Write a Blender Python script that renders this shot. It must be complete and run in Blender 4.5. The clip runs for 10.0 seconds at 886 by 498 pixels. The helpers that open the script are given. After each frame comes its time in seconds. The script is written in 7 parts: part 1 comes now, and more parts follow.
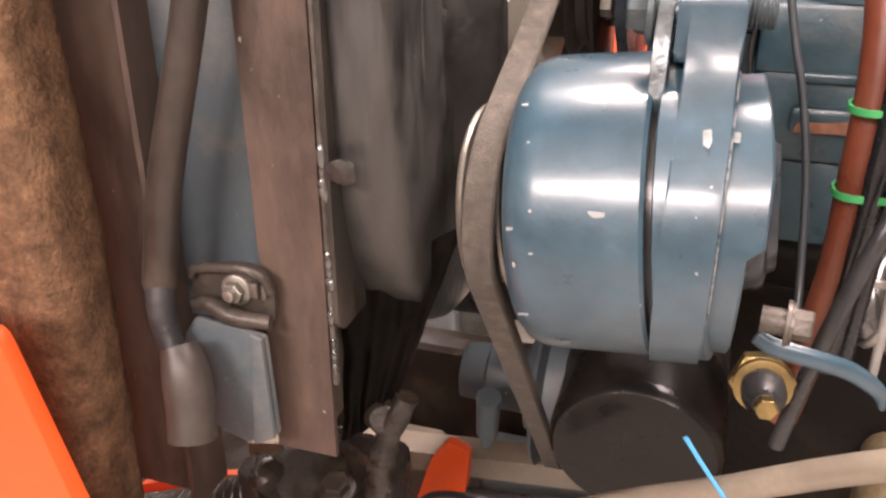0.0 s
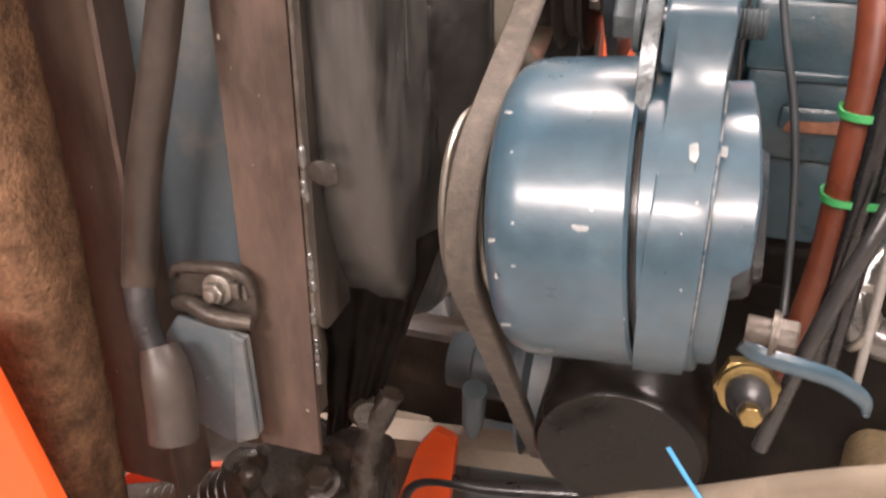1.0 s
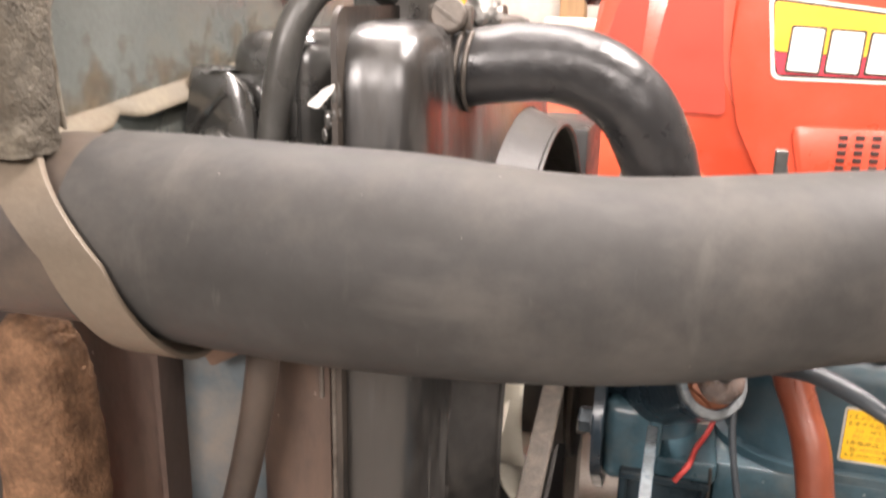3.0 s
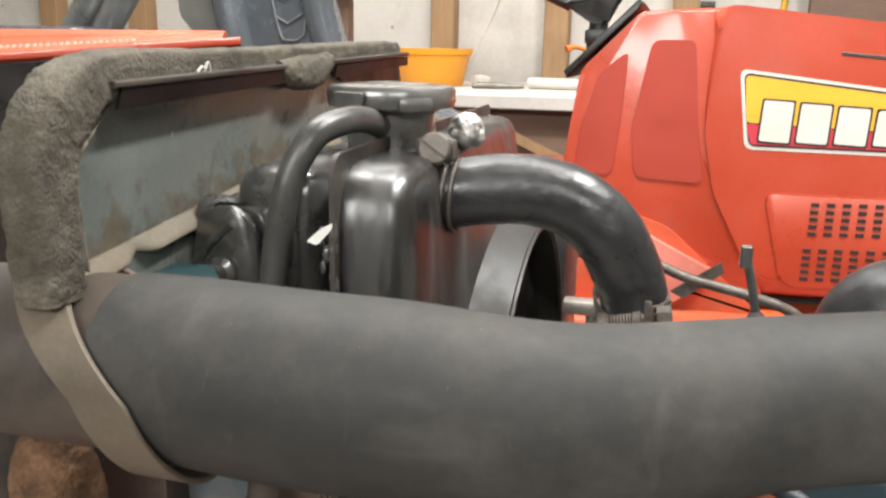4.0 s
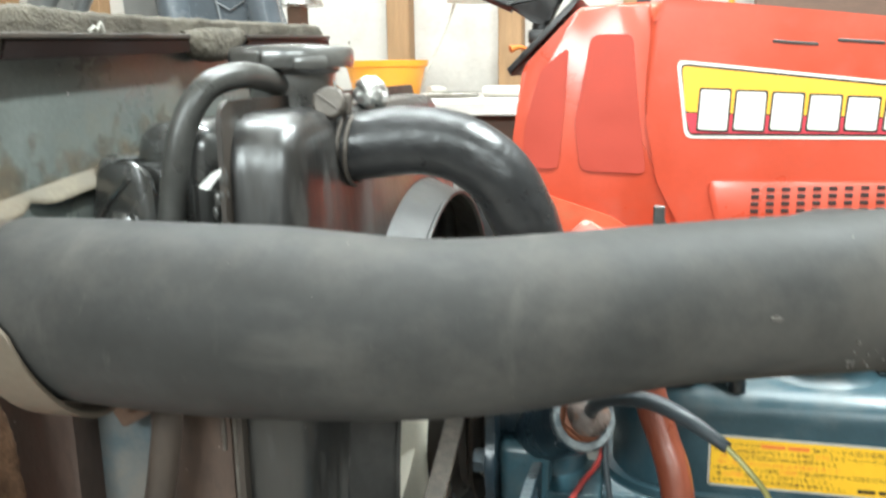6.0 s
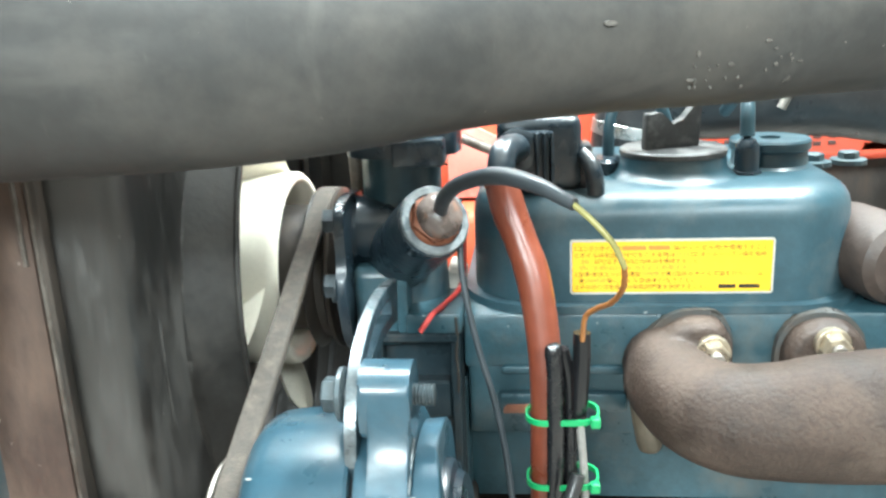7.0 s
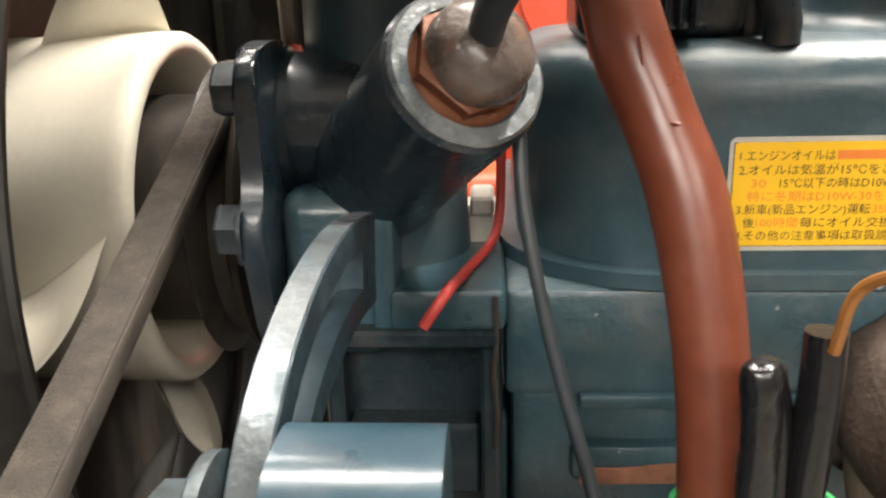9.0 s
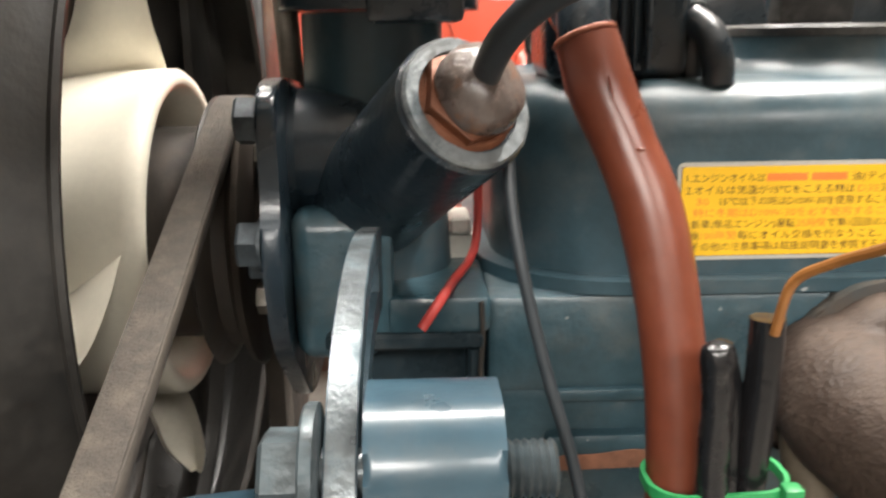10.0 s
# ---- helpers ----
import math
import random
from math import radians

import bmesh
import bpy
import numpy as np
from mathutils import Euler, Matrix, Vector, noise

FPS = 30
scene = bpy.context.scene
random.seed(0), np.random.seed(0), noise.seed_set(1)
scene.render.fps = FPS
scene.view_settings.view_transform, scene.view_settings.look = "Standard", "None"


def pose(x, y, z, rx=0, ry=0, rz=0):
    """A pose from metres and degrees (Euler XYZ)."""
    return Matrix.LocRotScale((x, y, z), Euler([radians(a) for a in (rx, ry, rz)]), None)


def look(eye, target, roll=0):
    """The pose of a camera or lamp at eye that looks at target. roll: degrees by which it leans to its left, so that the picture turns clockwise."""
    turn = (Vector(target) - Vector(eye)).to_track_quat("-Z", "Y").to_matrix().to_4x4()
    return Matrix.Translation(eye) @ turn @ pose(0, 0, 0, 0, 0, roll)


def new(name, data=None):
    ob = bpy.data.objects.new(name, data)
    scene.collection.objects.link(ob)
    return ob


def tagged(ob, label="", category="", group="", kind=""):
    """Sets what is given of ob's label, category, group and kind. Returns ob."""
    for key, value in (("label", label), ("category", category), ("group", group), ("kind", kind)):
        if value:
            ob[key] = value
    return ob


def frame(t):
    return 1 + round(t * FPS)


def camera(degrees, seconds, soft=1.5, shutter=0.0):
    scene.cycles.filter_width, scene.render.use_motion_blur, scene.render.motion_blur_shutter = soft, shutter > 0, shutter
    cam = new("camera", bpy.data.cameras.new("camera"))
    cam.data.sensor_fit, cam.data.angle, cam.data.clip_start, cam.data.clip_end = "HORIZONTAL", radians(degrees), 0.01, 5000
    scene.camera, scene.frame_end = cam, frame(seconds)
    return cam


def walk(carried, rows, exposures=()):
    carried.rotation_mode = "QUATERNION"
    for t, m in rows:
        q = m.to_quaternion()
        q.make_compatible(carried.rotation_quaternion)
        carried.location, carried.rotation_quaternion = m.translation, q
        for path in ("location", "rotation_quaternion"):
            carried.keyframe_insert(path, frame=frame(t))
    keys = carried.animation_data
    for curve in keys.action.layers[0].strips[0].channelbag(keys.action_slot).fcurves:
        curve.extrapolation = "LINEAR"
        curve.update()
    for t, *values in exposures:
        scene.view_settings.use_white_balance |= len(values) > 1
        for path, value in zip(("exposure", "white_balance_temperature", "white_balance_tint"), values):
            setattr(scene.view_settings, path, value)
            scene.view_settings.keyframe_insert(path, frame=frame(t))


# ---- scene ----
cam = camera(55.60, 10.0, soft=2.3, shutter=0.4)
PATH = [
    (0.0, (0.03, -0.005, 0.866), (-0.541, 1.721, 0.034), -0.2),
    (0.5, (0.031, -0.004, 0.864), (-0.524, 1.697, -0.03), 0.5),
    (1.0, (0.03, 0.006, 0.876), (-0.513, 1.709, -0.02), 0.3),
    (1.5, (0.014, 0.012, 0.915), (-0.519, 1.758, 0.099), 1.1),
    (2.0, (0.013, 0.006, 0.956), (-0.517, 1.8, 0.249), 1.3),
    (2.5, (0.012, 0.008, 1.006), (-0.515, 1.807, 0.309), 1.4),
    (3.0, (0.014, -0.012, 1.044), (-0.519, 1.83, 0.475), 1.2),
    (3.2, (0.012, -0.019, 1.054), (-0.512, 1.833, 0.51), 1.6),
    (4.3, (0.024, -0.039, 1.098), (-0.491, 1.846, 0.672), 0.7),
    (4.5, (0.027, -0.041, 1.103), (-0.495, 1.847, 0.699), 0.5),
    (5.0, (0.033, -0.041, 1.101), (-0.481, 1.85, 0.698), 0.4),
    (5.2, (0.036, -0.04, 1.1), (-0.467, 1.852, 0.694), 0.3),
    (6.3, (0.074, -0.047, 1.022), (-0.338, 1.862, 0.587), -2.0),
    (6.5, (0.08, -0.044, 1.0), (-0.264, 1.873, 0.542), -2.2),
    (7.0, (0.086, -0.025, 0.97), (-0.133, 1.889, 0.434), -2.5),
    (7.5, (0.077, 0.024, 0.949), (-0.082, 1.938, 0.39), -2.0),
    (8.0, (0.063, 0.111, 0.916), (-0.081, 2.025, 0.354), -1.1),
    (8.5, (0.055, 0.186, 0.903), (-0.071, 2.101, 0.341), -0.8),
    (9.0, (0.042, 0.195, 0.887), (-0.076, 2.107, 0.313), -1.4),
    (9.5, (0.032, 0.187, 0.885), (-0.073, 2.098, 0.304), -1.6),
    (10.0, (0.024, 0.164, 0.889), (0.083, 2.101, 0.395), -0.7),
]
EXPOSURES = [(0.0, 0.35, 6900, 26), (0.5, 0.32, 7000, 26), (1.0, 0.33, 6900, 24), (1.5, 0.32, 6800, 22), (2.0, 0.7, 6750, 20), (2.5, 0.75, 6700, 18), (3.2, -0.2, 6500, 16), (4.3, -0.7, 6050, 5), (5.2, -0.7, 6050, 5),
             (6.3, -0.1, 5500, -5), (6.5, -0.1, 5500, -5), (7.0, 0.70, 5450, -4), (7.5, 0.78, 5600, -3), (8.0, 0.52, 5900, 2), (8.5, -0.35, 6800, 8), (9.5, -0.1, 6400, 9), (10.0, -0.1, 6400, 9)]
walk(cam, [(t, look(eye, target, roll)) for t, eye, target, roll in PATH], EXPOSURES)
# ---- end of path
# ---------------------------------------------------------------- world and lights
world = bpy.data.worlds.new("garage_air")
scene.world = world
world.use_nodes = True
world.node_tree.nodes["Background"].inputs[0].default_value = (1.0, 0.93, 0.85, 1)
world.node_tree.nodes["Background"].inputs[1].default_value = 0.05


def strip_lamp(name, place, target, size, watts, colour):
    data = bpy.data.lights.new(name, "AREA")
    data.shape, data.size, data.size_y = "RECTANGLE", size[0], size[1]
    data.energy, data.color = watts, colour
    ob = new(name, data)
    ob.matrix_world = look(place, target)
    return tagged(ob, "bright white linear tube lamp under the garage ceiling", "lamp", "ceiling lamps")


WARM = (1.0, 0.94, 0.87)
strip_lamp("tube_lamp", (-0.35, 0.85, 2.58), (-0.35, 0.85, 0.0), (1.2, 0.18), 82, WARM)
strip_lamp("tube_lamp", (0.80, 0.75, 2.58), (0.80, 0.75, 0.0), (0.18, 1.2), 130, WARM)
strip_lamp("tube_lamp", (-1.1, 2.25, 2.58), (-1.1, 2.25, 0.0), (1.5, 0.16), 48, WARM)
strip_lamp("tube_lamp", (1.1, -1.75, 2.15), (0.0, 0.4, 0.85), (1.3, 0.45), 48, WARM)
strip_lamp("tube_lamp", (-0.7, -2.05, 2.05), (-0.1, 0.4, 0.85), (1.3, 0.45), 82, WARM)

# ---------------------------------------------------------------- materials


def mat(name, base, rough=0.5, metal=0.0, var=0.15, scale=25.0, bump=0.08, fine=350.0,
        dust=None, dust_low=0.5, dust_high=0.75, dust_scale=14.0, coat=0.0, spec=0.5, rvar=0.12, stretch=None, chip=None, chip_at=0.72, chip_scale=60.0, smear=None, coat_rough=0.12):
    m = bpy.data.materials.new(name)
    m.use_nodes = True
    nt = m.node_tree
    N, L = nt.nodes, nt.links
    bsdf = N["Principled BSDF"]
    bsdf.inputs["Metallic"].default_value = metal
    bsdf.inputs["Specular IOR Level"].default_value = spec
    bsdf.inputs["Coat Weight"].default_value = coat
    bsdf.inputs["Coat Roughness"].default_value = coat_rough
    tc = N.new("ShaderNodeTexCoord")
    src = tc.outputs["Object"]
    if stretch:
        mp = N.new("ShaderNodeMapping")
        mp.inputs["Scale"].default_value = stretch
        L.new(src, mp.inputs["Vector"])
        src = mp.outputs["Vector"]

    def noise_at(s, detail=5.0, rough_=0.6):
        n = N.new("ShaderNodeTexNoise")
        n.inputs["Scale"].default_value = s
        n.inputs["Detail"].default_value = detail
        n.inputs["Roughness"].default_value = rough_
        L.new(src, n.inputs["Vector"])
        return n.outputs["Fac"]

    def mix(fac, a, b):
        x = N.new("ShaderNodeMix")
        x.data_type = "RGBA"
        if isinstance(fac, float):
            x.inputs[0].default_value = fac
        else:
            L.new(fac, x.inputs[0])
        for sock, v in ((x.inputs[6], a), (x.inputs[7], b)):
            if isinstance(v, tuple):
                sock.default_value = (*v[:3], 1)
            else:
                L.new(v, sock)
        return x.outputs[2]

    def ramp(fac, lo, hi, a=0.0, b=1.0):
        r = N.new("ShaderNodeMapRange")
        r.inputs["From Min"].default_value, r.inputs["From Max"].default_value = lo, hi
        r.inputs["To Min"].default_value, r.inputs["To Max"].default_value = a, b
        L.new(fac, r.inputs["Value"])
        return r.outputs["Result"]

    big, small = noise_at(scale), noise_at(fine, 3.0)
    lo = tuple(c * (1 - var) for c in base)
    hi = tuple(min(1.0, c * (1 + var)) for c in base)
    col = mix(ramp(big, 0.3, 0.7), lo, hi)
    col = mix(ramp(small, 0.35, 0.65, 0.0, 0.35), col, tuple(c * (1 - 1.6 * var) for c in base))
    rough_f = ramp(big, 0.3, 0.7, max(0.02, rough - rvar), min(1.0, rough + rvar))
    if dust:
        d = ramp(noise_at(dust_scale, 8.0, 0.68), dust_low, dust_high)
        col = mix(d, col, dust)
        mx = N.new("ShaderNodeMix")
        L.new(d, mx.inputs[0])
        L.new(rough_f, mx.inputs[2])
        mx.inputs[3].default_value = 0.85
        rough_f = mx.outputs[0]
    if smear:
        for turn, stretch_, lo_, hi_ in ((0.35, (60, 16, 16), 0.66, 0.86), (-0.6, (12, 45, 45), 0.62, 0.86), (0.9, (160, 30, 30), 0.69, 0.80)):
            mp2 = N.new("ShaderNodeMapping")
            mp2.inputs["Rotation"].default_value = (0, turn, 0)
            mp2.inputs["Scale"].default_value = stretch_
            L.new(tc.outputs["Object"], mp2.inputs["Vector"])
            n2 = N.new("ShaderNodeTexNoise")
            n2.inputs["Scale"].default_value = 1.0
            n2.inputs["Detail"].default_value = 6.0
            L.new(mp2.outputs["Vector"], n2.inputs["Vector"])
            col = mix(ramp(n2.outputs["Fac"], lo_, hi_, 0.0, 0.55), col, smear)
    if chip:
        c = ramp(noise_at(chip_scale, 2.0, 0.5), chip_at, chip_at + 0.015)
        col = mix(c, col, chip)
    L.new(col, bsdf.inputs["Base Color"])
    L.new(rough_f, bsdf.inputs["Roughness"])
    if bump:
        b = N.new("ShaderNodeBump")
        b.inputs["Strength"].default_value = bump
        b.inputs["Distance"].default_value = 0.002
        add = N.new("ShaderNodeMath")
        add.operation = "ADD"
        L.new(small, add.inputs[0])
        L.new(big, add.inputs[1])
        L.new(add.outputs[0], b.inputs["Height"])
        L.new(b.outputs["Normal"], bsdf.inputs["Normal"])
    return m


DUST = (0.20, 0.155, 0.115)
BLUE = mat("engine_blue_paint", (0.029, 0.060, 0.076), 0.39, var=0.24, scale=18, bump=0.12, fine=200, dust=(0.118, 0.120, 0.112), dust_low=0.51, dust_high=0.84, coat=0.08, coat_rough=0.25, chip=(0.42, 0.43, 0.42), chip_at=0.765)
BLUE_CAST = mat("cast_blue_paint", (0.029, 0.064, 0.081), 0.35, var=0.28, scale=40, bump=0.15, fine=300, dust=(0.095, 0.092, 0.080), dust_low=0.53, dust_high=0.85, dust_scale=18, coat=0.2, coat_rough=0.2, chip=(0.20, 0.22, 0.22), chip_at=0.755, chip_scale=240)
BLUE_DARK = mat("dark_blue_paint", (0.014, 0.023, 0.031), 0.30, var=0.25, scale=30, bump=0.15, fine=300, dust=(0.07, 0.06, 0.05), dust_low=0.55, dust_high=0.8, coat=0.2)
BLUE_ALT = mat("alternator_blue_paint", (0.030, 0.069, 0.097), 0.34, var=0.30, scale=26, bump=0.10, fine=140, dust=(0.092, 0.098, 0.098), dust_low=0.50, dust_high=0.86, coat=0.6, coat_rough=0.20, chip=(0.30, 0.32, 0.32), chip_at=0.755, chip_scale=210)
BLUE_PANEL = mat("dull_blue_panel_paint", (0.060, 0.078, 0.088), 0.5, var=0.2, scale=12, bump=0.05, dust=DUST, dust_low=0.5, dust_high=0.9, chip=(0.32, 0.30, 0.27), chip_at=0.78, chip_scale=240)
RUBBER = mat("dusty_black_rubber", (0.043, 0.042, 0.040), 0.66, var=0.28, scale=9, bump=0.06, fine=160, dust=(0.106, 0.097, 0.085), dust_low=0.46, dust_high=0.90, dust_scale=11, smear=(0.112, 0.105, 0.095), spec=0.25, chip=(0.18, 0.165, 0.145), chip_at=0.785, chip_scale=340)
RUBBER_CLEAN = mat("black_rubber", (0.027, 0.027, 0.028), 0.34, var=0.28, scale=40, bump=0.22, fine=180, dust=(0.095, 0.088, 0.08), dust_low=0.58, dust_high=0.9)
HOSE_BROWN = mat("brown_rubber_hose", (0.030, 0.023, 0.019), 0.42, var=0.25, scale=25, bump=0.05, dust=(0.09, 0.065, 0.048), dust_low=0.45, dust_high=0.85)
BELT = mat("worn_belt_rubber", (0.062, 0.052, 0.043), 0.75, var=0.25, scale=60, bump=0.2, fine=600, dust=(0.12, 0.098, 0.075), dust_low=0.45, dust_high=0.8)
GREASE = mat("old_black_grease", (0.020, 0.015, 0.011), 0.38, var=0.4, scale=30, bump=0.35, fine=200, dust=(0.055, 0.040, 0.026), dust_low=0.5, dust_high=0.75, dust_scale=24)
GRIMY_STEEL = mat("grimy_grey_steel", (0.13, 0.115, 0.10), 0.42, metal=0.5, var=0.35, scale=50, bump=0.2, dust=(0.055, 0.040, 0.030), dust_low=0.45, dust_high=0.7, dust_scale=40)
BELT_FABRIC = mat("frayed_belt_fabric", (0.080, 0.068, 0.057), 0.85, var=0.35, scale=220, bump=0.6, fine=1400, dust=(0.135, 0.115, 0.09), dust_low=0.5, dust_high=0.75, dust_scale=120)
BLACK_GLOSS = mat("glossy_black_enamel", (0.046, 0.045, 0.042), 0.26, spec=0.9, var=0.3, scale=22, bump=0.22, fine=80, dust=(0.12, 0.112, 0.098), dust_low=0.50, dust_high=0.86, coat=1.0, coat_rough=0.14, chip=(0.26, 0.24, 0.21), chip_at=0.79, chip_scale=230)
BLACK_DULL = mat("grimy_black_paint", (0.022, 0.019, 0.016), 0.45, var=0.3, scale=18, bump=0.12, fine=220, dust=(0.075, 0.055, 0.04), dust_low=0.45, dust_high=0.75, dust_scale=18, stretch=(1, 1, 0.35))
SHROUD = mat("greasy_dark_sheet_steel", (0.0100, 0.0090, 0.0079), 0.35, spec=0.9, var=0.5, scale=20, bump=0.16, fine=150, dust=(0.027, 0.0235, 0.019), dust_low=0.53, dust_high=0.68, dust_scale=20, stretch=(1, 1, 0.22), coat=0.35, coat_rough=0.26, chip=(0.15, 0.135, 0.12), chip_at=0.77, chip_scale=300)
BROWN_SHEET = mat("dirty_brown_sheet_steel", (0.052, 0.034, 0.027), 0.46, var=0.34, scale=20, bump=0.16, fine=300, dust=(0.105, 0.068, 0.048), dust_low=0.46, dust_high=0.72, dust_scale=26, stretch=(1, 1, 0.4), chip=(0.26, 0.23, 0.20), chip_at=0.755, chip_scale=330)
FILTER_BLACK = mat("satin_black_filter_paint", (0.0065, 0.0055, 0.0048), 0.30, spec=0.25, var=0.35, scale=14, bump=0.08, fine=240, dust=(0.020, 0.0145, 0.010), dust_low=0.52, dust_high=0.80, chip=(0.20, 0.17, 0.14), chip_at=0.80, chip_scale=260)
FOAM = mat("crumbling_brown_foam", (0.165, 0.094, 0.054), 0.95, var=0.50, scale=70, bump=0.8, fine=420, dust=(0.066, 0.037, 0.022), dust_low=0.5, dust_high=0.72, dust_scale=110, spec=0.2)
FOAM_GREY = mat("grey_brown_felt_foam", (0.118, 0.103, 0.079), 0.95, var=0.45, scale=60, bump=0.9, fine=620, dust=(0.046, 0.037, 0.025), dust_low=0.46, dust_high=0.68, dust_scale=36)
BAFFLE = mat("grey_green_sheet_steel", (0.130, 0.142, 0.132), 0.28, var=0.25, scale=10, bump=0.05, dust=(0.20, 0.175, 0.125), dust_low=0.52, dust_high=0.86, dust_scale=12, chip=(0.48, 0.46, 0.42), chip_at=0.775, chip_scale=150, coat=0.25, coat_rough=0.25)
STRAP = mat("tan_dirty_steel", (0.13, 0.105, 0.078), 0.6, metal=0.2, var=0.2, scale=30, bump=0.08, dust=(0.13, 0.10, 0.072))
STEEL = mat("bright_steel", (0.52, 0.51, 0.49), 0.28, metal=0.9, var=0.12, scale=50, bump=0.08, fine=500, dust=(0.25, 0.22, 0.18), dust_low=0.62, dust_high=0.85)
STEEL_DULL = mat("dull_steel", (0.27, 0.25, 0.22), 0.42, metal=0.7, var=0.25, scale=60, bump=0.15, fine=500, dust=(0.16, 0.13, 0.10), dust_low=0.5, dust_high=0.8)
ZINC = mat("zinc_nut", (0.48, 0.42, 0.32), 0.32, metal=0.85, var=0.2, scale=90, bump=0.1)
BRASS = mat("brass", (0.34, 0.245, 0.105), 0.36, metal=0.9, var=0.25, scale=80, bump=0.1)
COPPER = mat("tarnished_copper", (0.17, 0.062, 0.030), 0.42, metal=0.4, var=0.35, scale=120, bump=0.2)
RUST = mat("rusted_cast_iron", (0.050, 0.034, 0.026), 0.60, var=0.45, scale=34, bump=0.45, fine=430, dust=(0.094, 0.071, 0.056), dust_low=0.52, dust_high=0.80, dust_scale=30, spec=0.35)
RUST_PLATE = mat("rusty_steel_plate", (0.105, 0.060, 0.038), 0.75, var=0.35, scale=60, bump=0.3, dust=(0.06, 0.043, 0.032))
FAN_WHITE = mat("yellowed_white_plastic", (0.78, 0.73, 0.61), 0.42, var=0.08, scale=16, bump=0.03, dust=(0.42, 0.35, 0.24), dust_low=0.60, dust_high=0.88, spec=0.4)
ORANGE = mat("orange_tractor_paint", (0.43, 0.055, 0.023), 0.34, var=0.10, scale=6, bump=0.02, fine=90, dust=(0.36, 0.088, 0.054), dust_low=0.52, dust_high=0.9, dust_scale=5, coat=0.6)
# same orange paint, without the haze that is put into ORANGE's colour
ORANGE_NEAR = mat("haze_free_orange_paint", (0.72, 0.085, 0.014), 0.45, var=0.12, scale=9, bump=0.03, dust=(0.48, 0.085, 0.03), dust_low=0.5, dust_high=0.9)
ORANGE_DIRTY = mat("dirty_orange_paint", (0.50, 0.085, 0.032), 0.5, var=0.2, scale=12, bump=0.05, dust=(0.30, 0.13, 0.06), dust_low=0.5, dust_high=0.85)
ORANGE_DARK = mat("dark_red_orange_decal", (0.36, 0.040, 0.020), 0.5, var=0.1, scale=10, bump=0.02)
TUBE_ORANGE = mat("orange_brown_vinyl_hose", (0.155, 0.039, 0.019), 0.36, var=0.22, scale=30, bump=0.05, fine=160, dust=(0.21, 0.090, 0.052), dust_low=0.50, dust_high=0.9, coat=0.15, coat_rough=0.25)
YELLOW = mat("yellow_label_film", (0.78, 0.455, 0.015), 0.4, var=0.05, scale=40, bump=0.02)
LABEL_EDGE = mat("silver_label_border", (0.44, 0.42, 0.37), 0.4, var=0.1, scale=60, bump=0.02)
INK = mat("black_label_ink", (0.03, 0.022, 0.012), 0.5, var=0.1, bump=0)
INK_RED = mat("faded_red_label_ink", (0.72, 0.20, 0.03), 0.5, var=0.1, bump=0)
GREEN_TIE = mat("green_nylon", (0.03, 0.27, 0.085), 0.38, var=0.1, scale=60, bump=0.02)
BLUE_TIE = mat("light_blue_nylon", (0.05, 0.32, 0.62), 0.4, var=0.1, bump=0.02)
RED_WIRE = mat("red_wire_insulation", (0.44, 0.048, 0.040), 0.42, var=0.2, scale=80, bump=0.04)
WIRE_YELLOW = mat("yellow_green_wire_insulation", (0.26, 0.24, 0.08), 0.4, var=0.25, scale=70, bump=0.02)
WIRE_AMBER = mat("amber_red_wire_insulation", (0.27, 0.11, 0.028), 0.4, var=0.3, scale=60, bump=0.02)
WIRE_GREY = mat("dark_grey_cable_sheath", (0.034, 0.041, 0.047), 0.42, var=0.15, scale=60, bump=0.06, fine=120)
PLASTIC_BLACK = mat("black_plastic", (0.019, 0.018, 0.0175), 0.36, var=0.2, scale=50, bump=0.06, dust=(0.06, 0.055, 0.05), dust_low=0.6, dust_high=0.85)
SLEEVE = mat("glossy_black_sleeve", (0.010, 0.010, 0.011), 0.24, var=0.2, scale=60, bump=0.10, fine=200, dust=(0.035, 0.031, 0.026), dust_low=0.62, dust_high=0.85, dust_scale=60)
PLASTIC_WHITE = mat("grubby_white_plastic", (0.62, 0.60, 0.54), 0.5, var=0.15, scale=60, bump=0.05)
GREY_BAR = mat("grey_brown_steel_rod", (0.25, 0.21, 0.165), 0.4, metal=0.3, var=0.15, scale=40, bump=0.05, dust=(0.20, 0.165, 0.12))
WHITE_PAINT = mat("white_wall_paint", (0.62, 0.585, 0.54), 0.7, var=0.10, scale=2.5, bump=0.08, fine=60, dust=(0.36, 0.32, 0.28), dust_low=0.52, dust_high=0.88, dust_scale=3, chip=(0.22, 0.19, 0.16), chip_at=0.76, chip_scale=22)

WOOD = mat("pine_stud", (0.36, 0.22, 0.11), 0.65, var=0.2, scale=6, bump=0.1, fine=60, stretch=(8, 8, 0.6))
PLY = mat("brown_plywood", (0.20, 0.125, 0.09), 0.7, var=0.2, scale=5, bump=0.1, fine=50, stretch=(1, 1, 4))
CONCRETE = mat("concrete", (0.36, 0.335, 0.30), 0.85, var=0.18, scale=4, bump=0.25, fine=90, dust=(0.20, 0.18, 0.155), dust_low=0.5, dust_high=0.8, dust_scale=3)
CEIL = mat("ceiling_board", (0.66, 0.63, 0.58), 0.8, var=0.06, scale=3, bump=0.05, fine=40)
BASIN = mat("orange_yellow_plastic", (0.80, 0.34, 0.02), 0.4, var=0.06, scale=12, bump=0.01)
